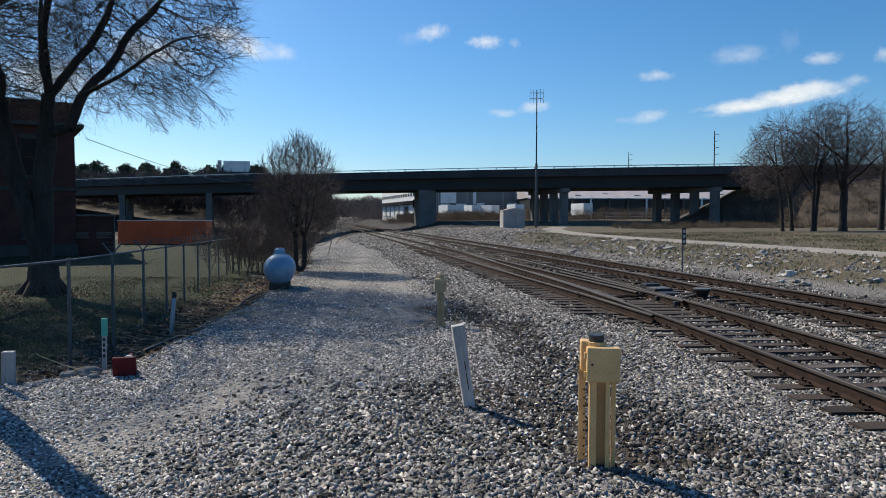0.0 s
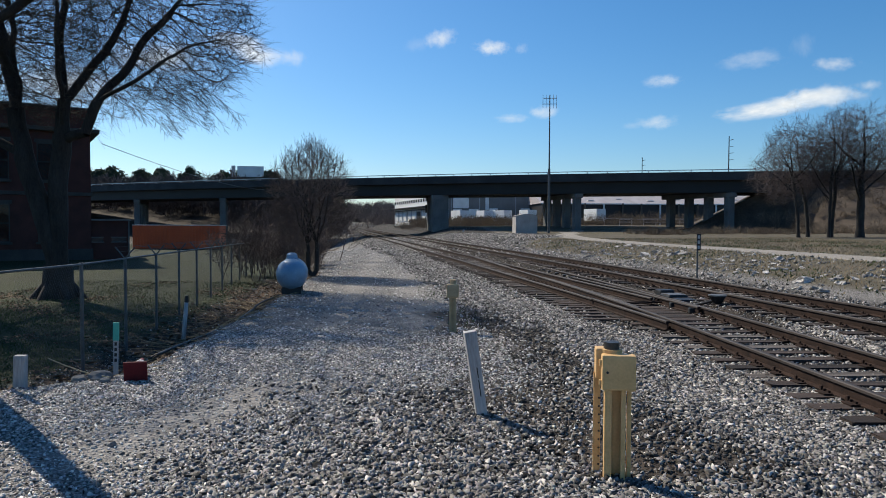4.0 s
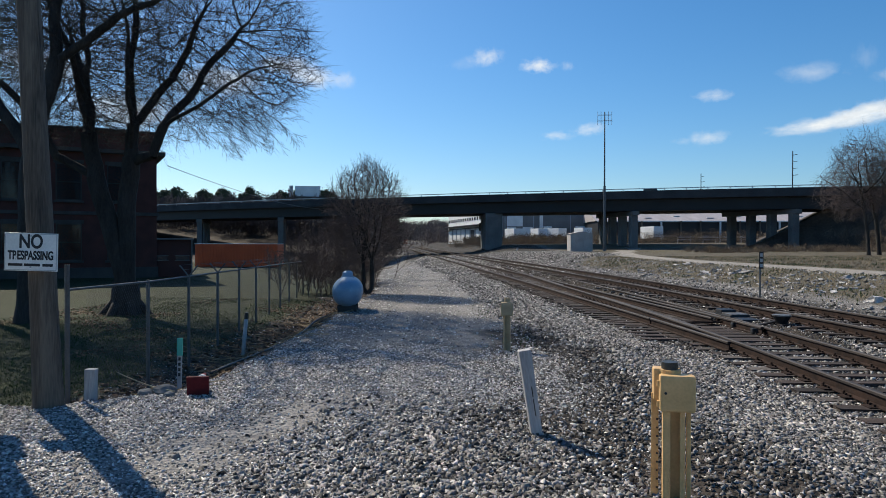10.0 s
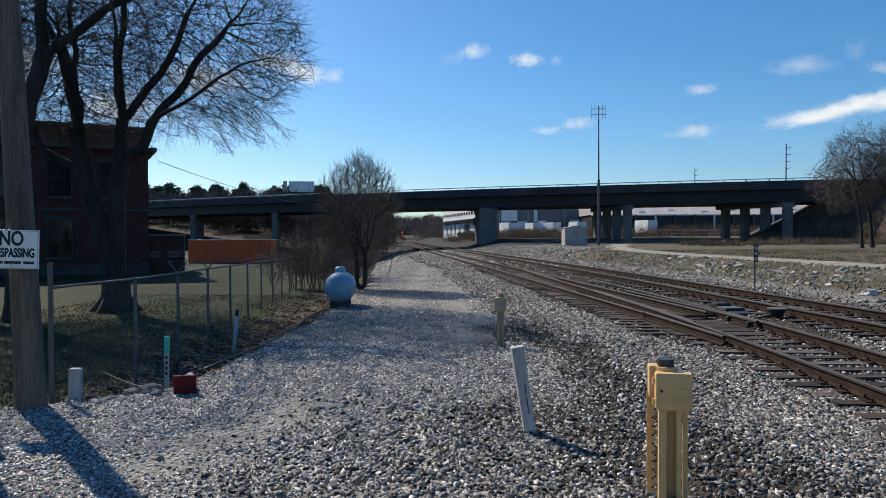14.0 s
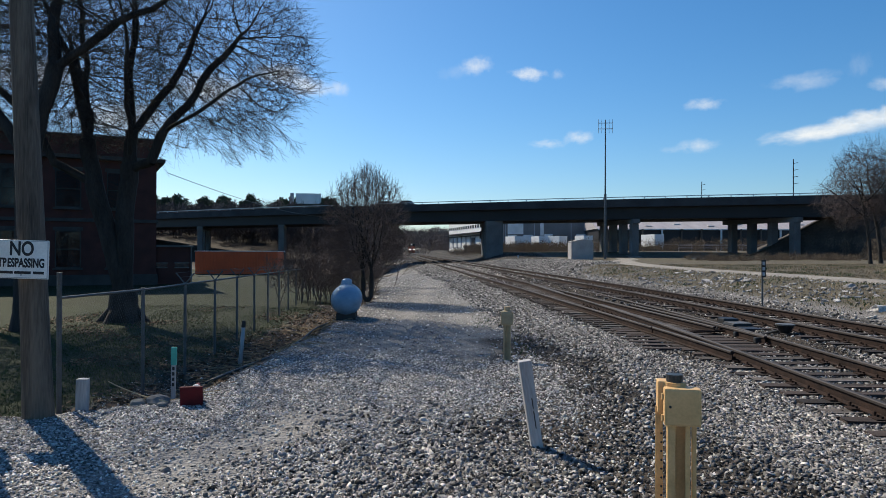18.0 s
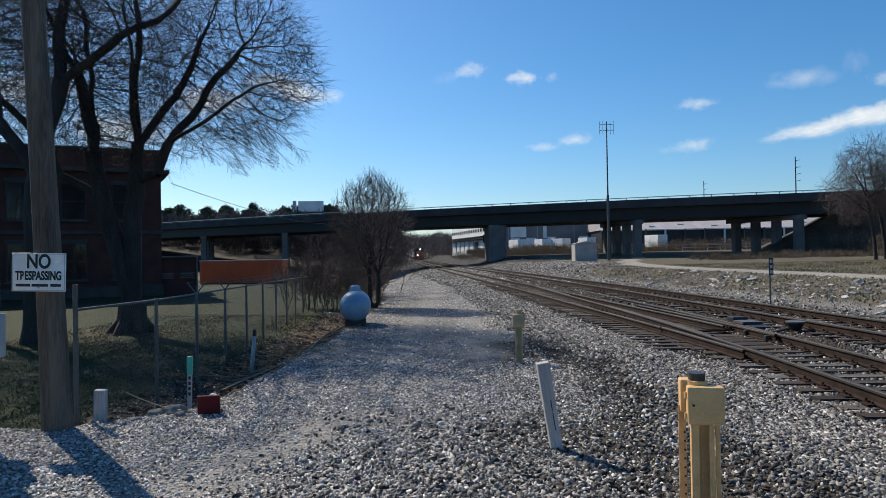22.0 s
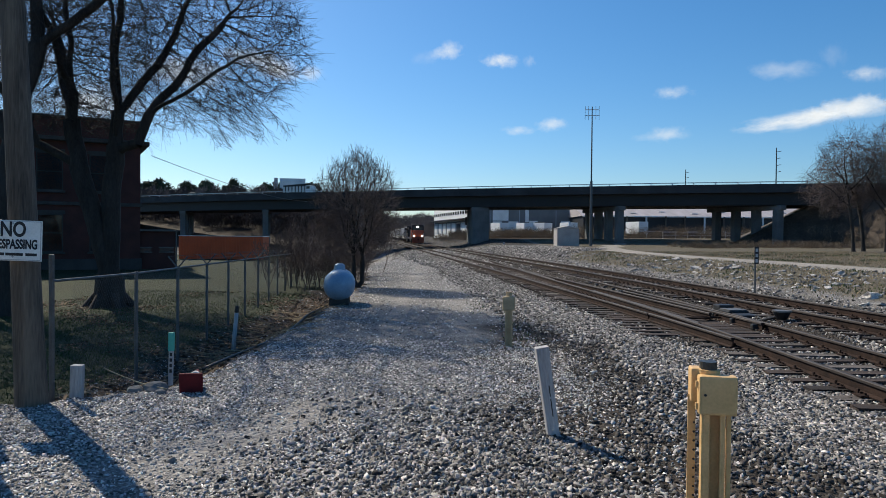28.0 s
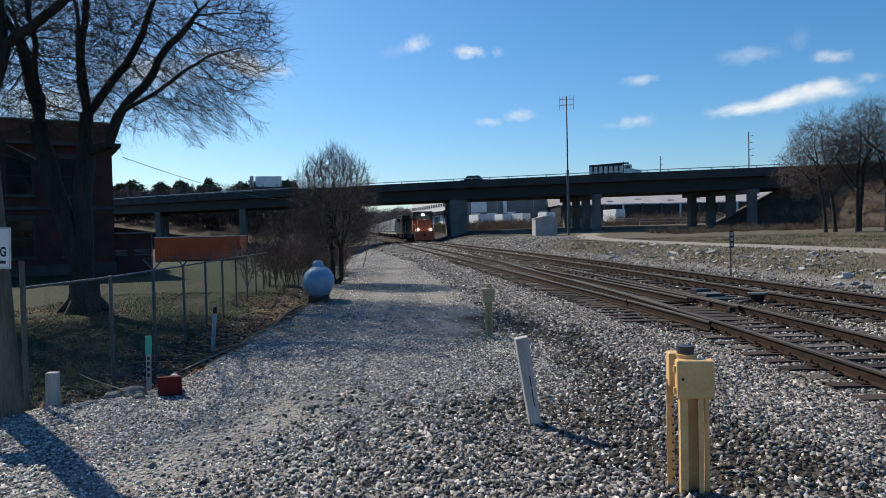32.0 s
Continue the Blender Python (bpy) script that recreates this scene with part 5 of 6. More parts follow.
def build_behind():
    wh = hall("white_warehouse", (-13.6, 209.6), -72.4, 41, 7, 9.9, "white", "white", "white two-storey warehouse with a row of windows", 0, 0.0, ((6.9, 0.9, 15),))
    for k in range(7):
        part("loading_door", one(box, -17 + k * 5.6, -0.06, 1.6, 3.6, 0.14, 2.6, 0.02), "dark" if k == 5 else "signwhite", wh)
        part("door_frame", one(box, -19.6 + k * 5.6, -0.1, 1.2, 0.25, 0.2, 3.4), "grey", wh)
    part("awning", one(box, 0, -0.7, 5.3, 40.6, 1.4, 0.3), "dark", wh)
    part("pipe_run", one(box, 0, -0.5, 4.6, 40.6, 0.25, 0.2), "dark", wh)
    gh = hall("grey_hall", (10.6, 186), -4, 24.4, 30, 9.4, "tin", "hallgrey", "grey metal hall with white loading doors", 0, 1.4)
    for x, z, w, h in ((-9.9, 1.2, 2.4, 3.4), (-9.0, 4.8, 4.2, 2.8), (-5.6, 1.6, 2.6, 3.0), (-0.3, 1.2, 2.2, 3.6), (8.2, 2.6, 2.6, 2.2)):
        part("loading_door", one(box, x, -0.07, z, w, 0.16, h, 0.02), "white", gh, "white roller door")
    part("corner_flashing", one(box, -2.0, -0.09, 4.4, 0.9, 0.2, 5.0), "white", gh)
    gate = part("yard_gate", one(box, 2.4, -0.1, 1.2, 4.6, 0.12, 3.2), "dark", gh, "dark barred gate")
    for k in range(4):
        part("gate_bar", one(box, 2.4, -0.18, 1.5 + k * 0.85, 4.6, 0.06, 0.12), "grey", gate)
    for x in (-11.6, -4.0, 5.6):
        part("wall_seam", one(box, x, -0.04, 0.3, 0.16, 0.1, 9.0), "grey", gh)
    gs = hall("gable_shed", (24.5, 182), 0, 6, 12, 6.6, "tin", "dark", "timber-framed shed with an open gable", 0)
    bm = bmesh.new()
    tri = [bm.verts.new(p) for p in ((-3.2, -0.2, 6.6), (3.2, -0.2, 6.6), (-0.6, -0.2, 9.6), (-3.2, 12.2, 6.6), (3.2, 12.2, 6.6), (-0.6, 12.2, 9.6))]
    for f in ((0, 1, 2), (5, 4, 3), (0, 2, 5, 3), (2, 1, 4, 5), (1, 0, 3, 4)):
        bm.faces.new([tri[i] for i in f])
    part("gable_roof", bm, "dark", gs)
    for x, a in ((-3.1, -0.7), (3.1, -0.5), (-1.5, -1.2), (0.4, 0.1), (1.7, 1.2)):
        part("gable_timber", one(tube, (x, -0.3, 6.5), (a, -0.3, 9.3 if abs(x) > 3 else 8.4), 0.16, sides=4), "tan", gs)
    for k in range(5):
        part("wall_post", one(box, -2.8 + k * 1.4, -0.15, 0, 0.22, 0.2, 6.6), "tan" if k % 2 else "whitewood", gs)
    part("tie_beam", one(box, 0, -0.3, 6.4, 6.6, 0.25, 0.3), "tan", gs)
    dp = hall("low_depot", (52, 170), 4, 62, 24, 5.4, "tin", "dark", "long low depot with a wide pale tin roof and open bays", 9, 2.6)
    for k in range(8):
        part("skylight", one(box, -26 + k * 7.4, 4.6 - 2.0 * (k % 2), 5.4 + (5.0 - 2.0 * (k % 2)) * 0.23 + 0.05, 1.5, 1.0, 0.12), "white", dp, "small white skylight")
    for k in range(14):
        part("bay_post", one(box, -30 + k * 4.6, -0.6, 0, 0.35, 0.35, 5.4), "polewood" if k % 3 else "white", dp)
    part("gutter", one(box, 0, -0.55, 5.15, 62.6, 0.2, 0.22), "white", dp)
    part("bay_rail", one(box, 0, -0.9, 1.7, 60, 0.12, 0.18), "whitewood", dp)
    for x, y, w in ((0.2, 172, 5.0), (6.4, 174, 4.0), (10.6, 172, 5.0), (16.6, 168, 4.0), (31, 160, 5.0)):
        tr = empty("white_trailer", pose(x, y, ground_z(x, y), 0, 0, -58 + random.Random(x).uniform(-8, 8)), "parked white box trailer", "trailer", "parked trailers")
        part("box", one(box, 0, 1.2, 1.0, w, 2.5, 2.7, 0.04), "white", tr)
        part("chassis", one(box, 0, 1.2, 0.75, w * 0.9, 1.0, 0.25), "dark", tr)
        for s in (-1, 1):
            for yy in (0.25, 2.15):
                part("wheel", one(tube, (s * w * 0.33, yy - 0.15, 0.48), (s * w * 0.33, yy + 0.15, 0.48), 0.48, sides=14), "dark", tr)
    for k, (x0, y0, n) in enumerate(((-6, 150, 12), (33, 140, 14))):
        f = empty("rail_fence", pose(x0, y0, ground_z(x0, y0)), "pale weathered rail fence behind the bridge", "fence")
        for i in range(n):
            part("post", one(box, i * 2.4, 0, -0.2, 0.14, 0.14, 1.6), "whitewood", f)
        for z in (0.6, 1.1):
            part("rail", one(box, (n - 1) * 1.2, -0.09, z, (n - 1) * 2.4, 0.05, 0.14), "whitewood", f)
    bb = empty("billboard", pose(-60.0, 201, 0, 0, 0, 14), "pale billboard on a dark frame behind the overpass", "billboard")
    part("panel", one(box, 0.8, 0, 15.6, 7.4, 0.3, 3.1, 0.03), "white", bb)
    part("end_panel", one(box, -4.0, 0.6, 15.4, 1.1, 0.4, 3.4, 0.03), "grey", bb)
    part("catwalk", one(box, 0, -0.4, 15.2, 9.4, 1.0, 0.2), "dark", bb)
    part("mast", one(tube, (0, 0.6, -0.5), (0, 0.6, 15.4), 0.5, sides=12), "dark", bb)


build_behind()


# ---- embankment at the bridge's end ----
def build_embankment():
    """An earth bank that carries the road on from the bridge's end; its end slopes down to the columns."""
    verts, faces = [], []
    rows = [(31.0, 0.0), (34.5, 0.05), (46.5, 1.0), (53, 1.0), (60, 1.0), (80, 1.0), (110, 1.0), (150, 0.95), (210, 0.9), (300, 0.8), (420, 0.7)]
    for x, f in rows:
        y = bridge_y(x)
        out = 0.1 + 2.5 * step01(x, 42, 58) + 0.9 * min(1.0, max(0.0, (x - 58) / 40.0))
        for bk, q in ((-6.5 * out, 0.0), (-4.4 * out, 0.3), (-2.0 * out, 0.72), (-0.5, 1.0), (13.5, 1.0), (18, 0.7), (23, 0.3), (27, 0.0)):
            bk += 3.4 * (1 - step01(x, 44, 58))
            px, py = x + 0.3 * bk, y + 0.954 * bk
            g = ground_z(px, py) - 0.2
            verts.append((px, py, g + (8.1 - g) * q * f + 0.12 * math.sin(px * 1.7 + py)))
    n = 8
    for i in range(len(rows) - 1):
        for k in range(n - 1):
            a = i * n + k
            faces.append((a, a + n, a + n + 1, a + 1))
    bm = bmesh.new()
    vs = [bm.verts.new(v) for v in verts]
    for f in faces:
        bm.faces.new([vs[i] for i in f])
    bmesh.ops.subdivide_edges(bm, edges=bm.edges[:], cuts=3, use_grid_fill=True)
    for v in bm.verts:
        v.co.z += 0.25 * noise.noise(v.co * 0.35)
    ob = finish("embankment", bm, mat("bank_grass", (0.085, 0.064, 0.048), (0.034, 0.026, 0.02), 0.95, 0, 0.35, 4, 0.7), smooth=True)
    tagged(ob, "dry brown grassy road embankment", "embankment", kind="structure")


build_embankment()


# ---- woods and brush ----
def blob_leaves(rnd, centres, per, size, thin=0.0):
    """Small tilted leaf clumps about many centres: vertices and triangles."""
    c = np.array([p[:3] for p in centres])
    r = np.array([p[3] for p in centres])
    idx = np.repeat(np.arange(len(c)), per)
    g = np.random.RandomState(rnd)
    d = g.normal(size=(len(idx), 3))
    d /= np.linalg.norm(d, axis=1)[:, None]
    p = c[idx] + d * (r[idx] * g.uniform(0.35, 1.0, len(idx)) ** 0.6)[:, None]
    if thin:                                      # bare shoots: long, narrow and mostly upright
        w = g.normal(size=(len(idx), 3)) * (0.55, 0.55, 0.35) + (0, 0, 0.75)
        w *= (size * g.uniform(1.6, 4.5, len(idx)) / np.linalg.norm(w, axis=1))[:, None]
        side = np.cross(w, g.normal(size=w.shape))
        side *= (size * thin / np.linalg.norm(side, axis=1))[:, None]
        tri = np.stack([side, -side, w], axis=1)
    else:
        tri = g.normal(size=(len(idx), 3, 3)) * size
    v = (p[:, None] + tri).reshape(-1, 3)
    return v, np.arange(len(v)).reshape(-1, 3)


def tri_mesh(name, v, f, material, parent=None, label=""):
    me = bpy.data.meshes.new(name)
    k = f.shape[1]
    me.vertices.add(len(v))
    me.vertices.foreach_set("co", np.ascontiguousarray(v, dtype=np.float32).ravel())
    me.loops.add(f.size)
    me.loops.foreach_set("vertex_index", np.ascontiguousarray(f, dtype=np.int32).ravel())
    me.polygons.add(len(f))
    me.polygons.foreach_set("loop_start", np.arange(0, f.size, k, dtype=np.int32))
    me.update(calc_edges=True)
    return link(name, me, material, parent, label)


M["pine"] = mat("pine_needles", (0.05, 0.07, 0.035), (0.025, 0.035, 0.02), 0.9, 0, 0.5, 3, 0.0)
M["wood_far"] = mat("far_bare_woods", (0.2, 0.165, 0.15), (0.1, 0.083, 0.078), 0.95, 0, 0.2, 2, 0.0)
# the bare woods again, with shade behind the overpass mixed into the colour
M["thicket"] = mat("shaded_bare_thicket", (0.085, 0.068, 0.064), (0.045, 0.037, 0.036), 0.95, 0, 0.2, 2, 0.0)
M["brush"] = mat("dry_brush", (0.2, 0.15, 0.1), (0.09, 0.066, 0.048), 0.95, 0, 0.5, 4, 0.0)
M["straw"] = mat("dry_straw", (0.36, 0.28, 0.17), (0.19, 0.14, 0.085), 0.95, 0, 0.5, 6, 0.0)
M["blade"] = mat("grass_blades", (0.062, 0.095, 0.026), (0.03, 0.05, 0.014), 0.9, 0, 0.6, 6, 0.0)
M["leaf"] = mat("leaf_litter", (0.2, 0.13, 0.08), (0.075, 0.05, 0.036), 0.9, 0, 3, 20, 0.0)


def build_woods():
    rnd = random.Random(21)
    # dark pines over the overpass
    for k in range(46):
        x = -152 + k * 2.4 + rnd.uniform(-1.5, 1.5)
        y = 262 + rnd.uniform(-12, 12)
        top = rnd.uniform(11.2, 13.6)
        t = empty("pine_tree", pose(x, y, ground_z(x, y)), "dark green pine behind the overpass", "tree", "pines behind the overpass")
        part("trunk", one(tube, (0, 0, -0.5), (0, 0, top - 2), 0.35, 0.12, 8), "bark", t)
        cs = []
        for _ in range(44):
            h = rnd.uniform(0.2, 1.0)
            w = 5.6 * math.sin(min(1.0, (1.08 - h) * 1.7) * 1.5)
            a = rnd.uniform(0, 6.28)
            q = rnd.uniform(0.1, 0.95) * w
            cs.append((q * math.cos(a), q * math.sin(a), top * h * 0.96, rnd.uniform(1.0, 2.0)))
        v, f = blob_leaves(k + 1, cs, 40, 0.42)
        tri_mesh("crown", v, f, "pine", t)
    # bare woods beyond, under and past the bridge
    segs = []
    for k in range(150):
        x, y = rnd.uniform(-190, -8), rnd.uniform(165, 330)
        if abs(x - lerp(B_LINE, y)) < 13 or (-30 < x < 8 and y < 240):
            continue
        h = rnd.uniform(4, 8.5) + (2 if x < -40 else 0)
        segs += [(a + Vector((x, y, ground_z(x, y))), b + Vector((x, y, ground_z(x, y))), max(r, 0.05), max(q, 0.04), l)
                 for a, b, r, q, l in grow(rnd, (0, 0, 0), (0, 0, 1), h * 0.6, 0.16, 3, (36, 34), (2, 2), 0.15, 10, 0.25, 0.04, (0.6, 0.6))]
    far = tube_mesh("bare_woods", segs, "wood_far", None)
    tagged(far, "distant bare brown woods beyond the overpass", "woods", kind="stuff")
    cs = []
    for k in range(420):
        y = rnd.uniform(230, 760)
        x = lerp(B_LINE, y) + rnd.choice((-1, 1)) * rnd.uniform(14, 130)
        if y < 300 and x > -35:
            continue
        cs.append((x, y, ground_z(x, y) + rnd.uniform(1, 7), rnd.uniform(2.0, 4.5)))
    for k in range(260):
        x, y = rnd.uniform(-30, 190), rnd.uniform(215, 330)
        cs.append((x, y, ground_z(x, y) + rnd.uniform(1, 6), rnd.uniform(2, 4)))
    for k in range(900):                         # the wooded rise on both sides of the far track
        y = rnd.uniform(270, 400)
        x = lerp(B_LINE, y) + rnd.choice((-1, 1, 1)) * rnd.uniform(8, 62)
        cs.append((x, y, ground_z(x, y) + rnd.uniform(0.5, 8.5) * rnd.uniform(0.7, 1.0), rnd.uniform(1.6, 3.4)))
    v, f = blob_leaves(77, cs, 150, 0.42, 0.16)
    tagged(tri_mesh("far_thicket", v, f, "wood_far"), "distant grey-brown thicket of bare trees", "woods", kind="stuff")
    cs = []
    for k in range(1500):
        x, y = rnd.uniform(-150, -22), rnd.uniform(128, 200)
        if y < bridge_y(x) + 17 or abs(x - lerp(B_LINE, y)) < 9:
            continue
        cs.append((x, y, ground_z(x, y) + rnd.uniform(0.3, 4.5), rnd.uniform(1.4, 3)))
    v, f = blob_leaves(76, cs, 170, 0.42, 0.16)
    tagged(tri_mesh("near_thicket", v, f, "thicket"), "bare thicket close behind the overpass, coloured dark for shade", "woods", kind="stuff")
    # the wooded hill that closes the line of the track
    cs = []
    for k in range(700):
        x, y = rnd.uniform(-330, -60), rnd.uniform(985, 1080)
        cs.append((x, y, ground_z(x, y) + rnd.uniform(0, 24) * rnd.uniform(0.75, 1.0), rnd.uniform(4, 9)))
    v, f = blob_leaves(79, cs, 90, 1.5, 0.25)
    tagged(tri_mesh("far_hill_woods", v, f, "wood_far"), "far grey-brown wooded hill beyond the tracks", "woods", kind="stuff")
    # dry brush under and behind the bridge, and at the foot of the bank
    cs = []
    for k in range(420):
        x, y = rnd.uniform(-6, 62), rnd.uniform(124, 152)
        cs.append((x, y, ground_z(x, y) + rnd.uniform(0.0, 1.5), rnd.uniform(0.6, 1.5)))
    for k in range(420):
        y = rnd.uniform(138, 186)
        x = rnd.uniform(lerp(B_LINE, y) + 5, 12)
        cs.append((x, y, ground_z(x, y) + rnd.uniform(0.0, 1.2), rnd.uniform(0.5, 1.1)))
    for k in range(330):                         # tufts along the foot of the bank, thinning out
        x, y = rnd.uniform(22, 60), 78 + 16 * rnd.random()
        if noise.noise(Vector((x * 0.22, y * 0.2, 1))) > -0.1:
            cs.append((x, y, ground_z(x, y) + rnd.uniform(-0.25, 0.25), rnd.uniform(0.25, 0.8)))
    for k in range(420):                         # and up its side slope
        x = rnd.uniform(44, 120)
        q = rnd.random()
        out = 6.5 * (0.1 + 2.5 * step01(x, 42, 58)) * (1 - q)
        px, py = x - 0.3 * out, bridge_y(x) - 0.954 * out
        cs.append((px, py, ground_z(px, py) * (1 - q) + 8.0 * q - 0.3, rnd.uniform(0.3, 1.0)))
    v, f = blob_leaves(78, cs, 120, 0.16, 0.1)
    tagged(tri_mesh("dry_brush", v, f, "brush"), "dry brown brush near the overpass", "brush", kind="stuff")
    # the brambles left of the small tree
    segs = []
    for k in range(46):
        x, y = rnd.uniform(-9.3, -5.6), rnd.uniform(25, 34)
        segs += [(a + Vector((x, y, ground_z(x, y))), b + Vector((x, y, ground_z(x, y))), r, q, l)
                 for a, b, r, q, l in grow(rnd, (0, 0, 0), (rnd.uniform(-0.3, 0.3), 0, 1), rnd.uniform(1.0, 2.1), 0.02, 3, (36, 40), (2, 3), 0.1, 14, 0.1, 0.006, (0.6, 0.6))]
    th = empty("bramble_thicket", pose(0, 0, 0), "reddish-brown bare bramble thicket behind the tank", "bush")
    tagged(tube_mesh("bramble", segs, "redtwig", th), kind="stuff")


build_woods()


# ---- loose stones, grass, litter ----
class Field:
    """Heights and ground covers over the near ground, kept on a grid and read off between its points."""

    def __init__(self, x0, x1, y0, y1, step):
        self.x0, self.y0, self.step = x0, y0, step
        self.xs, self.ys = np.arange(x0, x1 + step, step), np.arange(y0, y1 + step, step)
        rows = [[(ground_z(x, y), *covers(x, y), lerp(B_LINE, y), edge_x(y), noise.noise(Vector((x * 0.7, y * 0.5, 3))),
                  noise.noise(Vector((x * 0.35, y * 0.3, 9))), noise.noise(Vector((x * 1.1, y * 0.9, 4)))) for x in self.xs] for y in self.ys]
        self.data = np.array(rows)

    def at(self, x, y):
        u, v = (x - self.x0) / self.step, (y - self.y0) / self.step
        i, j = np.clip(u.astype(int), 0, len(self.xs) - 2), np.clip(v.astype(int), 0, len(self.ys) - 2)
        a, b = np.clip(u - i, 0, 1)[:, None], np.clip(v - j, 0, 1)[:, None]
        d = self.data
        return (d[j, i] * (1 - a) + d[j, i + 1] * a) * (1 - b) + (d[j + 1, i] * (1 - a) + d[j + 1, i + 1] * a) * b


FIELD = Field(-15.0, 31.0, -8.0, 106.0, 0.3)
Z, BALLAST, SOIL, DRY, LAWN, LANE, RUTS, B_X, EDGE_X, N1, N2, N3 = range(12)


def scatter(n, seed, xr, yr, accept, size, lift, shape, fade=1.0):
    """n tries of small pieces strewn over the ground: vertices and faces of all that are accepted."""
    g = np.random.RandomState(seed)
    x, y = g.uniform(*xr, n), yr[0] + (yr[1] - yr[0]) * g.uniform(0, 1, n) ** 1.25
    f = FIELD.at(x, y)
    border = np.minimum(np.minimum(x - xr[0], xr[1] - x), np.minimum(y - yr[0], yr[1] - y))
    keep = g.uniform(size=n) < accept(x, y, f) * np.clip(border / fade + 0.1, 0, 1)
    x, y, z = x[keep], y[keep], f[keep, Z]
    m = len(x)
    s = g.uniform(*size, m)
    base, faces = shape
    v = np.repeat(base[None], m, axis=0) * s[:, None, None]
    v *= g.uniform(0.65, 1.3, (m, 1, 3))
    v += g.normal(size=v.shape) * (s * 0.2)[:, None, None]
    a, t = g.uniform(0, 6.28, m), g.normal(size=m) * 0.45
    ct, st = np.cos(t)[:, None], np.sin(t)[:, None]
    yy, zz = v[..., 1] * ct - v[..., 2] * st, v[..., 1] * st + v[..., 2] * ct
    ca, sa = np.cos(a)[:, None], np.sin(a)[:, None]
    out = np.stack([v[..., 0] * ca - yy * sa + x[:, None], v[..., 0] * sa + yy * ca + y[:, None], zz + (z + s * lift)[:, None]], axis=2)
    f = faces[None] + (np.arange(m) * len(base))[:, None, None]
    return out.reshape(-1, 3), f.reshape(-1, faces.shape[1])


CHIP = (np.array([[-0.6, -0.42, -0.4], [0.62, -0.3, -0.4], [0.05, 0.62, -0.4], [-0.46, -0.3, 0.34], [0.48, -0.22, 0.28], [0.02, 0.46, 0.36]]) * np.array([1.2, 0.95, 0.85]),
        np.array([[3, 4, 5], [0, 1, 4], [0, 4, 3], [1, 2, 5], [1, 5, 4], [2, 0, 3], [2, 3, 5]]))
BLADE = (np.array([[-0.06, 0, 0], [0.06, 0, 0], [0.0, 0.25, 1.0]]), np.array([[0, 1, 2]]))
LEAF = (np.array([[-0.5, 0, 0.02], [0, -0.3, 0.0], [0.5, 0, 0.04], [0, 0.3, 0.0]]), np.array([[0, 1, 2, 3]]))


def build_strewn():
    def on_ballast(x, y, f):
        return f[:, BALLAST] * (1 - 0.9 * np.clip(f[:, SOIL] * 1.5, 0, 1)) * (1 - f[:, DRY]) * (1 - f[:, LAWN])

    def on_dirty(x, y, f):
        return np.clip(f[:, SOIL] * 1.5, 0, 1) * (0.65 + 0.8 * f[:, N3]) * (f[:, BALLAST] > 0.1)

    def on_drive(x, y, f):
        return (0.85 - 0.85 * f[:, BALLAST]) * (1 - f[:, LAWN]) * np.where(x < f[:, EDGE_X] - 0.1, 0.25, 1.0) * np.clip(0.72 + 0.7 * f[:, N1], 0.3, 1) * (1 - 0.85 * np.clip(f[:, RUTS], 0, 1))

    def on_bank(x, y, f):
        d = x - f[:, B_X]
        return np.where((d > 3.0) & (d < 7.2) & (f[:, N2] > 0.08), 0.75, np.where((d > 1.8) & (d < 8.2), 0.12, 0.0))

    for k, (n, xr, yr, size) in enumerate(((230000, (-3.0, 5.6), (1.6, 8.6), (0.014, 0.042)), (170000, (-2.6, 9.5), (7.0, 18.5), (0.02, 0.05)), (60000, (-3.5, 9.5), (16.0, 44.0), (0.03, 0.065)), (60000, (-13.0, 18.0), (42.0, 104.0), (0.05, 0.13)), (90000, (-4.0, 6.0), (-7.0, 2.6), (0.018, 0.048)))):
        v, f = scatter(n, 100 + k, xr, yr, on_ballast, size, 0.32, CHIP)
        tagged(tri_mesh("ballast_stones", v, f, STONE), "loose angular grey ballast stones", "gravel", kind="stuff")
    v, f = scatter(170000, 119, (-1.6, 9.8), (2.6, 46.0), on_dirty, (0.016, 0.045), 0.18, CHIP)
    tagged(tri_mesh("dirty_ballast", v, f, DIRTY), "dark oily ballast in the dip and between the rails", "gravel", kind="stuff")
    v, f = scatter(60000, 121, (-11.0, 1.5), (11.0, 60.0), on_drive, (0.016, 0.038), 0.16, CHIP)
    tagged(tri_mesh("drive_gravel", v, f, DUSTY), "pale gravel along the drive", "gravel", kind="stuff")
    v, f = scatter(270000, 120, (-6.5, 1.5), (1.6, 12.0), on_drive, (0.007, 0.026), 0.16, CHIP)
    tagged(tri_mesh("drive_gravel", v, f, DUSTY), "fine pale gravel of the drive", "gravel", kind="stuff")
    v, f = scatter(22000, 130, (0.0, 18.0), (8.0, 56.0), on_bank, (0.03, 0.11), 0.14, CHIP)
    tagged(tri_mesh("riprap", v, f, island_mat("riprap_stone", (0.06, 0.056, 0.053), (0.5, 0.47, 0.44))), "broken grey rubble on the bank", "rubble", kind="stuff")
    v, f = scatter(130000, 140, (-14.0, -4.4), (6.0, 26.0), lambda x, y, f: f[:, LAWN] * np.clip(0.7 + 1.2 * f[:, N1], 0.1, 1), (0.018, 0.045), 0.0, BLADE)
    tagged(tri_mesh("lawn_grass", v, f, "blade"), "short winter lawn grass", "grass", kind="stuff")
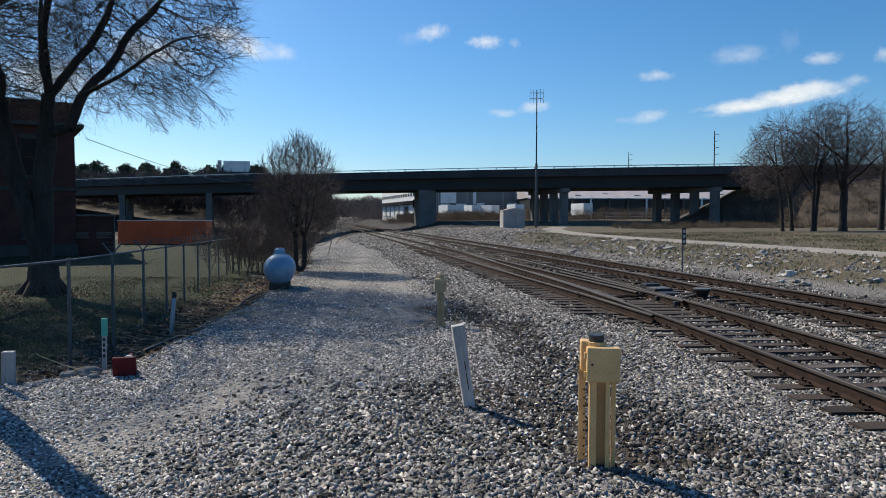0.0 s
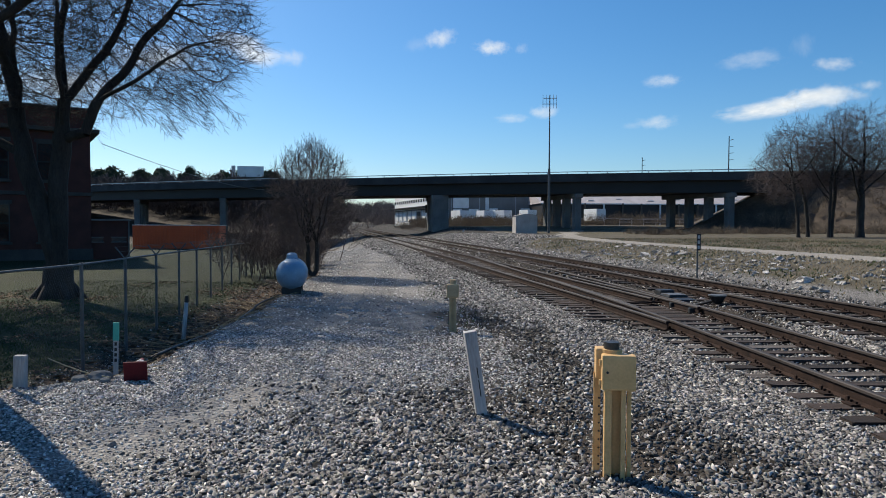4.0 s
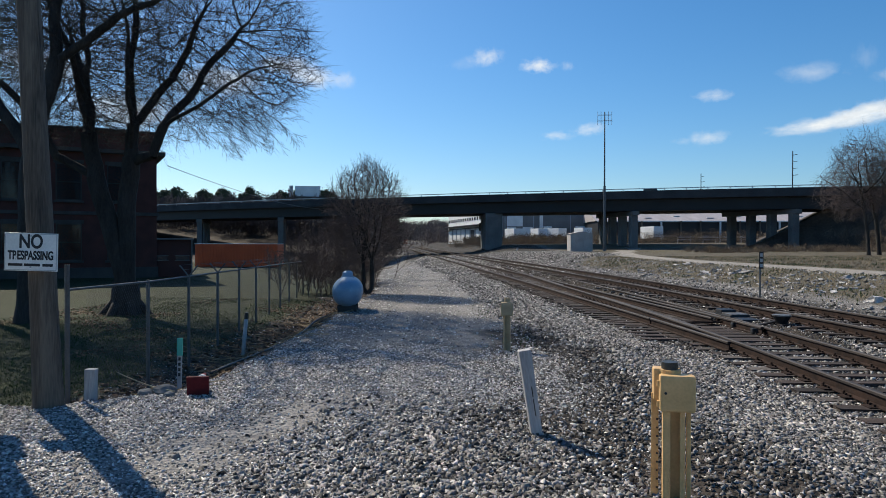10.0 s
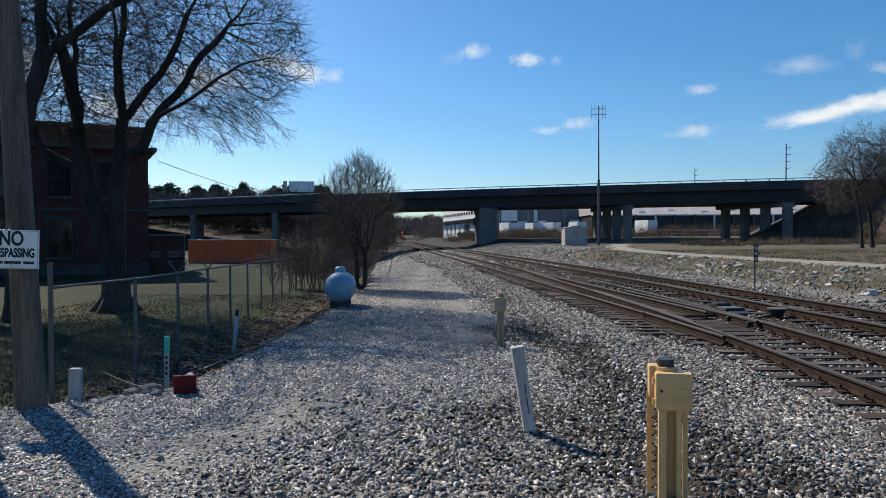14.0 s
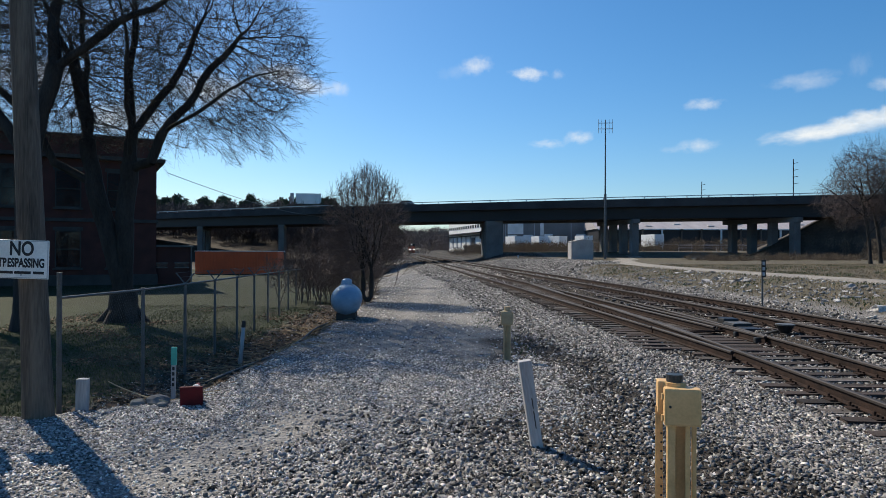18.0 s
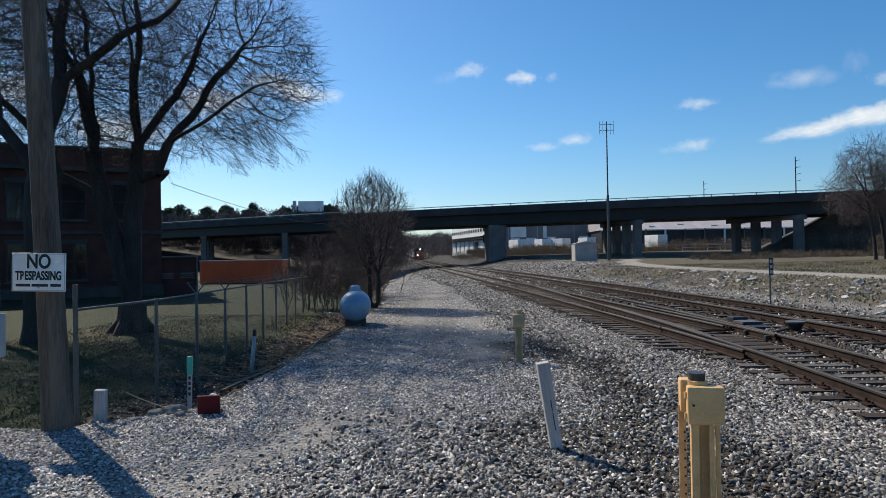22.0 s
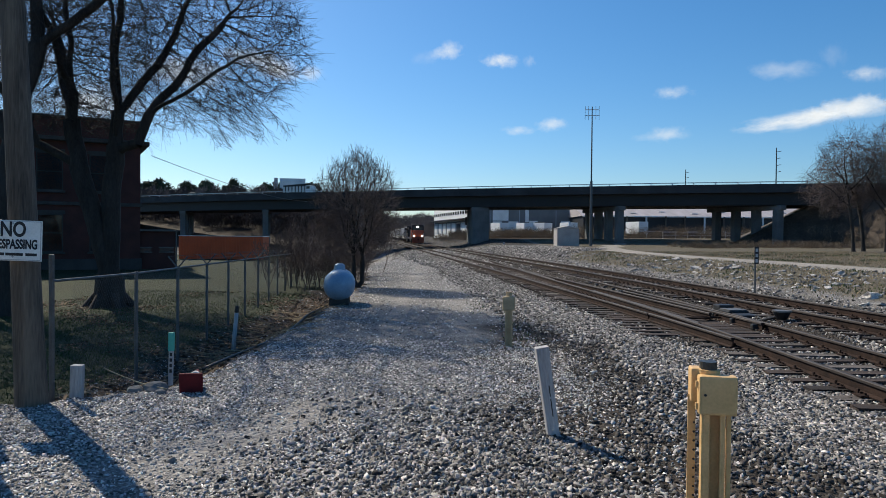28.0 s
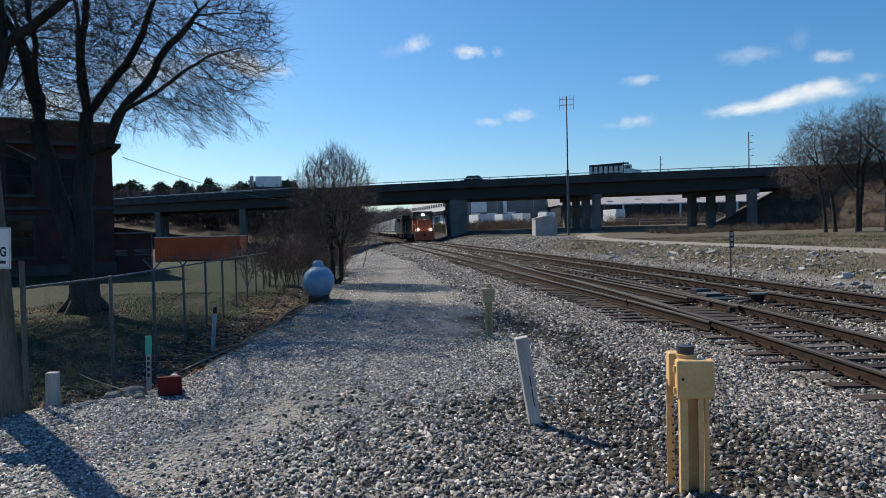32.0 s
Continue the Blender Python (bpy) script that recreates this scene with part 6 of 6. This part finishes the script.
    v, f = scatter(110000, 141, (2.0, 30.0), (9.0, 62.0), lambda x, y, f: f[:, DRY] * (1 - f[:, LANE]) * 0.8, (0.03, 0.1), 0.0, BLADE)
    tagged(tri_mesh("dry_grass", v, f, "straw"), "dormant straw-coloured grass on the bank", "grass", kind="stuff")
    v, f = scatter(80000, 142, (2.0, 26.0), (12.0, 60.0), lambda x, y, f: f[:, DRY] * (1 - f[:, LANE]) * ((f[:, N2] < -0.05) & (f[:, N1] > -0.1)), (0.03, 0.1), 0.0, BLADE)
    tagged(tri_mesh("green_grass", v, f, "blade"), "patches of green grass on the bank", "grass", kind="stuff")
    v, f = scatter(18000, 150, (-8.0, -3.4), (7.4, 26.0), lambda x, y, f: f[:, SOIL] * 0.9 * (x < f[:, EDGE_X]), (0.04, 0.11), 0.15, LEAF)
    tagged(tri_mesh("leaf_litter", v, f, "leaf"), "brown fallen leaves in the ditch", "leaves", kind="stuff")
    v, f = scatter(26000, 143, (-6.0, 1.0), (11.0, 42.0), lambda x, y, f: np.where(np.abs(x - (f[:, B_X] - 7.6 + 0.055 * (y - 12))) < 0.55, 0.5, 0.0) * (f[:, N1] > -0.05), (0.02, 0.06), 0.0, BLADE)
    tagged(tri_mesh("drive_weeds", v, f, "blade"), "thin green weeds between the drive and the ballast", "grass", kind="stuff")
    v, f = scatter(30000, 151, (-14.0, -5.0), (8.0, 26.0), lambda x, y, f: f[:, LAWN] * (f[:, N2] > 0.1) * (f[:, N3] > -0.1), (0.03, 0.08), 0.2, LEAF)
    tagged(tri_mesh("lawn_leaves", v, f, "leaf"), "patches of pale fallen leaves on the lawn", "leaves", kind="stuff")
    rnd = random.Random(8)
    slabs = []
    for k in range(7):
        bm = one(box, 0, 0, -0.5, 1, 0.75, 0.5, 0.1)
        for p in bm.verts:
            p.co += Vector((rnd.uniform(-0.16, 0.16), rnd.uniform(-0.16, 0.16), rnd.uniform(-0.1, 0.1)))
        me = bpy.data.meshes.new("rubble_slab")
        bm.to_mesh(me)
        bm.free()
        me.materials.append(M["slab"])
        slabs.append(me)
    bank = empty("rubble_bank", pose(0, 0, 0), "band of broken pale concrete and stone on the bank", "rubble", kind="structure")
    for k in range(260):
        y = 11 + 31 * rnd.random() ** 1.3
        d = rnd.gauss(4.3, 1.1) + 0.9 * math.sin(y * 0.8)
        if d < 2.5 or noise.noise(Vector((y * 0.35, d * 0.3, 2))) < -0.12:
            continue
        x = lerp(B_LINE, y) + d
        ob = new("rubble_slab", rnd.choice(slabs))
        q = rnd.uniform(0.08, 0.22) * (1.9 if rnd.random() < 0.18 else 1.0)
        ob.parent = bank
        ob.matrix_basis = pose(x, y, ground_z(x, y) + 0.22 * q, rnd.uniform(-22, 22), rnd.uniform(-22, 22), rnd.uniform(0, 360)) @ Matrix.Diagonal((q, q, q * rnd.uniform(0.5, 1.1), 1))
    segs = []
    for k in range(230):
        y = rnd.uniform(7.6, 20)
        x = lerp(EDGE, y) - rnd.uniform(0.2, 2.2)
        a, ln = rnd.uniform(-0.5, 0.5), rnd.uniform(0.2, 0.9)
        p = Vector((x, y, ground_z(x, y) + 0.03))
        q = p + Vector((math.cos(a) * ln, math.sin(a) * ln, 0))
        q.z = ground_z(q.x, q.y) + rnd.uniform(0.02, 0.1)
        segs.append((p, q, 0.009, 0.004, 0))
    tagged(tube_mesh("fallen_sticks", segs, "straw", None), "pale dead sticks lying in the ditch", "sticks", kind="stuff")


build_strewn()


# ---- clouds, far off ----
CLOUDS = []


def build_clouds():
    m = bpy.data.materials.new("cloud_card_glow")
    m.use_nodes = True
    n, l = m.node_tree.nodes, m.node_tree.links
    n.remove(n["Principled BSDF"])
    co, tex, grad = n.new("ShaderNodeTexCoord"), n.new("ShaderNodeTexNoise"), n.new("ShaderNodeTexGradient")
    info, off = n.new("ShaderNodeObjectInfo"), n.new("ShaderNodeVectorMath")
    grad.gradient_type = "SPHERICAL"
    tex.inputs["Scale"].default_value, tex.inputs["Detail"].default_value, tex.inputs["Roughness"].default_value = 1.25, 6, 0.57
    off.operation = "MULTIPLY_ADD"
    off.inputs[1].default_value = (2.2, 1.1, 1)
    l.new(co.outputs["Object"], off.inputs[0])
    l.new(info.outputs["Location"], off.inputs[2])
    l.new(off.outputs[0], tex.inputs["Vector"])
    l.new(co.outputs["Object"], grad.inputs["Vector"])
    mul, rg = n.new("ShaderNodeMath"), n.new("ShaderNodeMapRange")
    mul.operation = "MULTIPLY_ADD"
    l.new(grad.outputs["Fac"], mul.inputs[0])
    mul.inputs[1].default_value = 0.75
    l.new(tex.outputs["Fac"], mul.inputs[2])
    rg.inputs["From Min"].default_value, rg.inputs["From Max"].default_value = 0.66, 1.3
    l.new(mul.outputs[0], rg.inputs["Value"])
    edge = n.new("ShaderNodeMath")
    edge.operation = "MULTIPLY"
    soft = n.new("ShaderNodeMapRange")
    soft.inputs["From Max"].default_value = 0.55
    l.new(grad.outputs["Fac"], soft.inputs["Value"])
    l.new(rg.outputs[0], edge.inputs[0])
    l.new(soft.outputs[0], edge.inputs[1])
    # the flat cards glow by themselves, in place of sunlight on the cloud
    em, tr, mx = n.new("ShaderNodeEmission"), n.new("ShaderNodeBsdfTransparent"), n.new("ShaderNodeMixShader")
    em.inputs["Color"].default_value, em.inputs["Strength"].default_value = (1.0, 0.97, 0.95, 1), 0.82
    thick, tint = n.new("ShaderNodeMath"), n.new("ShaderNodeSeparateColor")      # how dense each cloud is
    thick.operation = "MULTIPLY"
    l.new(info.outputs["Color"], tint.inputs[0])
    l.new(edge.outputs[0], thick.inputs[0])
    l.new(tint.outputs[0], thick.inputs[1])
    l.new(thick.outputs[0], mx.inputs["Fac"])
    l.new(tr.outputs[0], mx.inputs[1])
    l.new(em.outputs[0], mx.inputs[2])
    l.new(mx.outputs[0], n["Material Output"].inputs["Surface"])
    me = bpy.data.meshes.new("cloud")
    me.from_pydata([(-1, -1, 0), (1, -1, 0), (1, 1, 0), (-1, 1, 0)], [], [(0, 1, 2, 3)])
    me.materials.append(m)
    # bearing and height as slopes from the eye, half width, half height, density, and how far it rises to the right
    for k, (u, w, hw, hh, dense, rise) in enumerate((
            (-0.275, 0.243, 0.055, 0.02, 0.95, -6), (-0.315, 0.262, 0.06, 0.018, 0.9, 0), (-0.225, 0.238, 0.022, 0.014, 0.6, 0),
            (-0.014, 0.267, 0.03, 0.015, 0.75, 10), (-0.045, 0.258, 0.03, 0.012, 0.25, 10), (0.06, 0.253, 0.032, 0.012, 0.9, -3), (0.102, 0.252, 0.012, 0.009, 0.4, 0),
            (0.133, 0.162, 0.03, 0.011, 0.7, 3), (0.088, 0.153, 0.03, 0.008, 0.6, 0), (0.302, 0.206, 0.032, 0.01, 0.65, 0), (0.295, 0.148, 0.035, 0.012, 0.65, 3), (0.26, 0.143, 0.02, 0.006, 0.3, 0),
            (0.425, 0.236, 0.055, 0.016, 0.5, 0), (0.495, 0.256, 0.02, 0.02, 0.25, 0), (0.54, 0.231, 0.035, 0.012, 0.65, -4), (0.635, 0.237, 0.022, 0.014, 0.7, 0), (0.59, 0.2, 0.022, 0.01, 0.55, 0),
            (0.43, 0.163, 0.075, 0.013, 1.0, 4), (0.49, 0.176, 0.085, 0.016, 1.0, 8), (0.535, 0.184, 0.055, 0.016, 0.9, 0), (0.47, 0.176, 0.024, 0.011, 0.8, 0), (0.5, 0.186, 0.028, 0.012, 0.9, 0), (0.535, 0.193, 0.026, 0.012, 0.8, 0), (-0.42, 0.24, 0.09, 0.03, 0.9, 0), (-0.56, 0.2, 0.1, 0.035, 0.9, 0), (-0.7, 0.27, 0.1, 0.035, 0.9, 0))):
        d = 3000.0
        ob = new("cloud", me)
        ob.color = [0.9 * dense ** 1.5] * 3 + [1]
        turn = pose(0, 0, 0, 0, 0, -rise)
        ob.matrix_world = look((u * d, d, 1.77 + w * d), (0, 0, 1.77)) @ turn @ Matrix.Diagonal((hw * d * 1.15, hh * d * 1.25, 1, 1))
        tagged(ob, "small white fair-weather cloud in a blue sky", "cloud", "clouds", "structure")
        drift = -0.033 if u > 0.4 else -0.06 if u > -0.1 else -0.045
        CLOUDS.append((ob, (u * d, d, 1.77 + w * d), drift * d, turn))


build_clouds()


# ---- the train ----
M["trainorange"] = mat("locomotive_orange", (0.42, 0.085, 0.03), (0.26, 0.055, 0.02), 0.45, 0, 0.8, 10, 0.05)
M["hopper"] = mat("hopper_grey", (0.6, 0.59, 0.57), (0.42, 0.41, 0.39), 0.6, 0, 0.6, 8, 0.1)
M["lamp"] = mat("headlight_glow", (1.0, 0.93, 0.8), (1.0, 0.93, 0.8), 0.3, 0, 1, 1, 0.0, glow=14.0)


def bogie(parent, x, y, axles, n_wheel_r=0.5):
    bm = bmesh.new()
    ln = (axles - 1) * 1.8
    for s in (-1, 1):
        box(bm, s * 0.95, y, 0.42, 0.18, ln + 1.2, 0.5, 0.05)
    box(bm, 0, y, 0.5, 1.8, 0.6, 0.3)
    t = part("bogie", bm, "dark", parent)
    for k in range(axles):
        yy = y - ln / 2 + k * 1.8
        for s in (-1, 1):
            part("wheel", one(tube, (s * 0.68, yy, n_wheel_r), (s * 0.8, yy, n_wheel_r), n_wheel_r, sides=18), "rust", t)


def locomotive(name, nose, label, lit):
    """A six-axle road engine with its front toward -y at the origin."""
    t = empty(name, pose(0, 0, 0), label, "locomotive")
    L = 22.0
    part("frame", one(box, 0, L / 2, 1.05, 2.95, L - 0.6, 0.45, 0.03), "dark", t)
    bm = one(box, 0, 1.25, 1.5, 2.0, 1.9, 1.75, 0.12)
    for v in bm.verts:
        if v.co.z > 3.0 and v.co.y < 1.0:
            v.co.y += 0.35
    part("nose", bm, nose, t)
    cabn = part("cab", one(box, 0, 3.35, 3.15, 3.05, 2.4, 1.1, 0.1), "dark", t)
    part("cab_lower", one(box, 0, 3.35, 1.5, 3.04, 2.38, 1.66, 0.06), nose, cabn)
    part("cab_roof", one(box, 0, 3.35, 4.25, 3.0, 2.5, 0.28, 0.12), "dark", cabn)
    for s in (-1, 1):
        part("windscreen", one(box, s * 0.62, 2.13, 3.3, 0.95, 0.08, 0.62, 0.02), "glass", cabn)
        part("side_window", one(box, s * 1.53, 3.4, 3.2, 0.06, 1.3, 0.65, 0.02), "glass", cabn)
    part("hood", one(box, 0, 12.4, 1.5, 1.9, 15.2, 2.75, 0.08), "dark", t)
    part("radiator_wing", one(box, 0, 18.0, 3.5, 3.0, 3.6, 0.7, 0.06), "dark", t)
    part("dynamic_brake", one(box, 0, 7.6, 3.6, 2.6, 3.0, 0.75, 0.08), "dark", t)
    for k in range(3):
        part("roof_fan", one(tube, (0, 11 + k * 1.5, 4.25), (0, 11 + k * 1.5, 4.4), 0.62, sides=18), "dark", t)
    part("exhaust_stack", one(box, 0, 9.9, 4.25, 0.6, 0.9, 0.3), "dark", t)
    part("fuel_tank", one(box, 0, 11, 0.35, 2.6, 5.5, 0.8, 0.15), "dark", t)
    bm = one(box, 0, 0.2, 0.15, 2.9, 0.35, 1.3, 0.05)
    for v in bm.verts:
        if v.co.z < 0.5:
            v.co.y -= 0.35 * (1 - abs(v.co.x) / 1.8)
    part("pilot", bm, nose if lit else "dark", t)
    part("coupler", one(box, 0, -0.25, 0.75, 0.3, 0.8, 0.35, 0.04), "rust", t)
    for s in (-1, 1):
        part("handrail", one(tube, (s * 1.35, 0.35, 2.45), (s * 1.4, 1.9, 2.55), 0.03, sides=6), "white", t)
        part("rail_stanchion", one(tube, (s * 1.35, 0.35, 1.5), (s * 1.35, 0.35, 2.5), 0.03, sides=6), "white", t)
        part("step_well", one(box, s * 1.25, 0.75, 0.4, 0.4, 0.7, 1.0, 0.03), "dark", t)
    if lit:
        for x, z, y in ((-0.95, 1.75, 0.14), (0.95, 1.75, 0.14), (-0.12, 4.02, 2.08), (0.12, 4.02, 2.08)):
            part("headlight", one(tube, (x, y, z), (x, y - 0.12, z), 0.16 if z < 3 else 0.13, sides=14), "lamp", t, "lit headlight")
    else:
        part("grille", one(box, 0, 21.2, 2.2, 1.4, 0.1, 1.4), "glass", t)
    bogie(t, 0, 4.2, 3)
    bogie(t, 0, 17.8, 3)
    return t


def hopper(name):
    t = empty(name, pose(0, 0, 0), "pale grey covered hopper wagon with sloped ends", "hopper wagon", "wagons of the train")
    bm = one(box, 0, 8.6, 1.5, 3.1, 15.4, 2.8, 0.25)
    for v in bm.verts:
        if v.co.z < 2.5:
            v.co.y = 8.6 + (v.co.y - 8.6) * 0.8
    part("body", bm, "hopper", t)
    part("roof_walk", one(box, 0, 8.6, 4.32, 0.9, 14.5, 0.12), "galv", t)
    part("sill", one(box, 0, 8.6, 1.0, 2.6, 17.0, 0.3), "hopper", t)
    for k in range(9):
        for s in (-1, 1):
            part("rib", one(box, s * 1.56, 2.2 + k * 1.6, 1.9, 0.09, 0.14, 2.3), "hopper", t)
    for k in range(3):
        bm = one(box, 0, 4.6 + k * 4.0, 0.4, 2.3, 3.0, 1.1)
        for v in bm.verts:
            if v.co.z < 0.6:
                v.co.x *= 0.35
                v.co.y = 4.6 + k * 4.0 + (v.co.y - 4.6 - k * 4.0) * 0.35
        part("outlet_gate", bm, "hopper", t)
    bogie(t, 0, 2.6, 2, 0.46)
    bogie(t, 0, 14.6, 2, 0.46)
    part("coupler", one(box, 0, -0.2, 0.75, 0.3, 0.9, 0.3), "rust", t)
    return t


train = [(locomotive("lead_locomotive", "trainorange", "orange and black diesel locomotive with lit headlights hauling a train", True), 0.0),
         (locomotive("second_locomotive", "dark", "dark diesel locomotive coupled behind the first", False), 22.8)]
first = hopper("hopper_wagon")
train.append((first, 46.0))
for k in range(1, 22):
    train.append((copy_thing(first, pose(0, 0, 0)), 46.0 + 17.9 * k))


# ---- road traffic on the overpass ----
def wheels(t, xs, half, r):
    for x in xs:
        for s in (-1, 1):
            w = part("wheel", one(tube, (x, s * half - 0.12, r), (x, s * half + 0.12, r), r, sides=16), "dark", t)
            part("rim", one(tube, (x, s * (half + 0.125) - 0.005, r), (x, s * (half + 0.125) + 0.005, r), r * 0.6, sides=12), "galv", w)


def car(name, paint, label, truck=False):
    """A car or pickup that faces +x."""
    t = empty(name, pose(0, 0, 0), label, "pickup" if truck else "car")
    part("body", one(box, 0, 0, 0.4, 5.2 if truck else 4.7, 1.85, 0.65, 0.14), paint, t)
    x, ln = (0.35, 2.3) if truck else (-0.25, 2.9)
    bm = one(box, x, 0, 1.05, ln, 1.65, 0.68, 0.1)
    for v in bm.verts:
        if v.co.z > 1.4:
            v.co.x = x + (v.co.x - x) * 0.68
            v.co.y *= 0.85
    part("cabin", bm, paint, t)
    for s in (-1, 1):
        part("side_window", one(box, x, s * 0.76, 1.2, ln * 0.62, 0.06, 0.36, 0.02), "glass", t)
        part("headlight", one(box, 2.3, s * 0.65, 0.72, 0.12, 0.36, 0.16, 0.03), "white", t)
    if truck:
        for s in (-1, 1):
            part("bed_side", one(box, -1.65, s * 0.85, 1.0, 1.9, 0.1, 0.35, 0.03), paint, t)
    wheels(t, (-1.45, 1.45), 0.8, 0.35)
    return t


def dump_truck():
    t = empty("dump_truck", pose(0, 0, 0), "dark ribbed dump truck with a pale bonnet", "truck")
    bm = one(box, -1.6, 0, 1.25, 6.2, 2.45, 1.75, 0.04)
    for v in bm.verts:
        if v.co.z > 2.5 and v.co.x > 0:
            v.co.z += 0.25
    part("bed", bm, "dark", t)
    for k in range(7):
        for s in (-1, 1):
            part("rib", one(box, -4.4 + k * 0.95, s * 1.26, 1.3, 0.6, 0.1, 1.35, 0.02), "galv", t)
    part("bed_canopy", one(box, 1.9, 0, 3.15, 1.6, 2.45, 0.1, 0.03), "dark", t)
    part("cab", one(box, 2.5, 0, 1.1, 1.5, 2.3, 1.75, 0.12), "white", t)
    for s in (-1, 1):
        part("side_window", one(box, 2.55, s * 1.15, 2.05, 0.95, 0.06, 0.6, 0.03), "glass", t)
    bm = one(box, 4.1, 0, 0.9, 1.8, 1.7, 1.15, 0.15)
    for v in bm.verts:
        if v.co.z > 1.7 and v.co.x > 4.3:
            v.co.z -= 0.25
    part("bonnet", bm, "white", t)
    part("bumper", one(box, 5.1, 0, 0.5, 0.25, 2.3, 0.4, 0.04), "galv", t)
    part("chassis", one(box, 0.2, 0, 0.75, 9.4, 0.9, 0.35), "dark", t)
    part("exhaust_stack", one(tube, (1.65, 1.0, 1.2), (1.65, 1.0, 3.6), 0.09, sides=10), "galv", t)
    wheels(t, (-3.4, -2.1, -0.7, 3.9), 1.02, 0.52)
    t.scale = (0.8, 0.8, 0.8)
    return t


# vehicle, metres behind the bridge's near edge, x on the bridge at a time, and metres a second (to the right is +)
traffic = [(car("dark_van", "dark", "dark van crossing the overpass"), 9.2, 28.0, 9.5, -16.5),
           (car("dark_pickup", "dark", "dark pickup crossing the overpass", True), 3.2, 0.6, 19.0, 20.0),
           (car("dark_car", "dark", "small dark car crossing the overpass"), 3.2, -3.0, 19.0, 20.0),
           (car("grey_pickup", "dark", "dark pickup on the overpass", True), 3.2, 39.5, 26.0, 21.0),
           (dump_truck(), 3.2, 20.9, 32.0, 14.5),
           (car("dark_sedan", "dark", "dark sedan following the truck"), 3.2, -0.6, 32.0, 15.5)]


def motions():
    """The train comes down the far track; the traffic crosses the overpass."""
    for car_, back in train:
        rows = []
        for t in (0.0, 8.0, 16.0, 24.0, 28.0, 32.0):
            y = 104.0 + 16.0 * (32.0 - t) + back
            x, x2 = lerp(B_LINE, y), lerp(B_LINE, y + 18)
            rows.append((t, pose(x, y, grade(y) - 0.0, math.degrees(math.atan2(grade(y + 18) - grade(y), 18)), 0, -math.degrees(math.atan2(x2 - x, 18.0)))))
        walk(car_, rows)
    for ob, at, drift, turn in CLOUDS:
        walk(ob, [(t, look((at[0] + drift * t / 32.0, at[1], at[2]), (0, 0, 1.77)) @ turn) for t in (0.0, 16.0, 32.0)])
    for thing, bk, x0, t0, v in traffic:
        rows = []
        for t in [2.0 * k for k in range(17)]:
            x = x0 + v * (t - t0)
            y, y2 = bridge_y(x), bridge_y(x + 1)
            rows.append((t, pose(x + 0.3 * bk, y + 0.954 * bk, bridge_z(x) + 2.15, 0, 0, math.degrees(math.atan2(y2 - y, 1.0)) + (180 if v < 0 else 0))))
        walk(thing, rows)


motions()
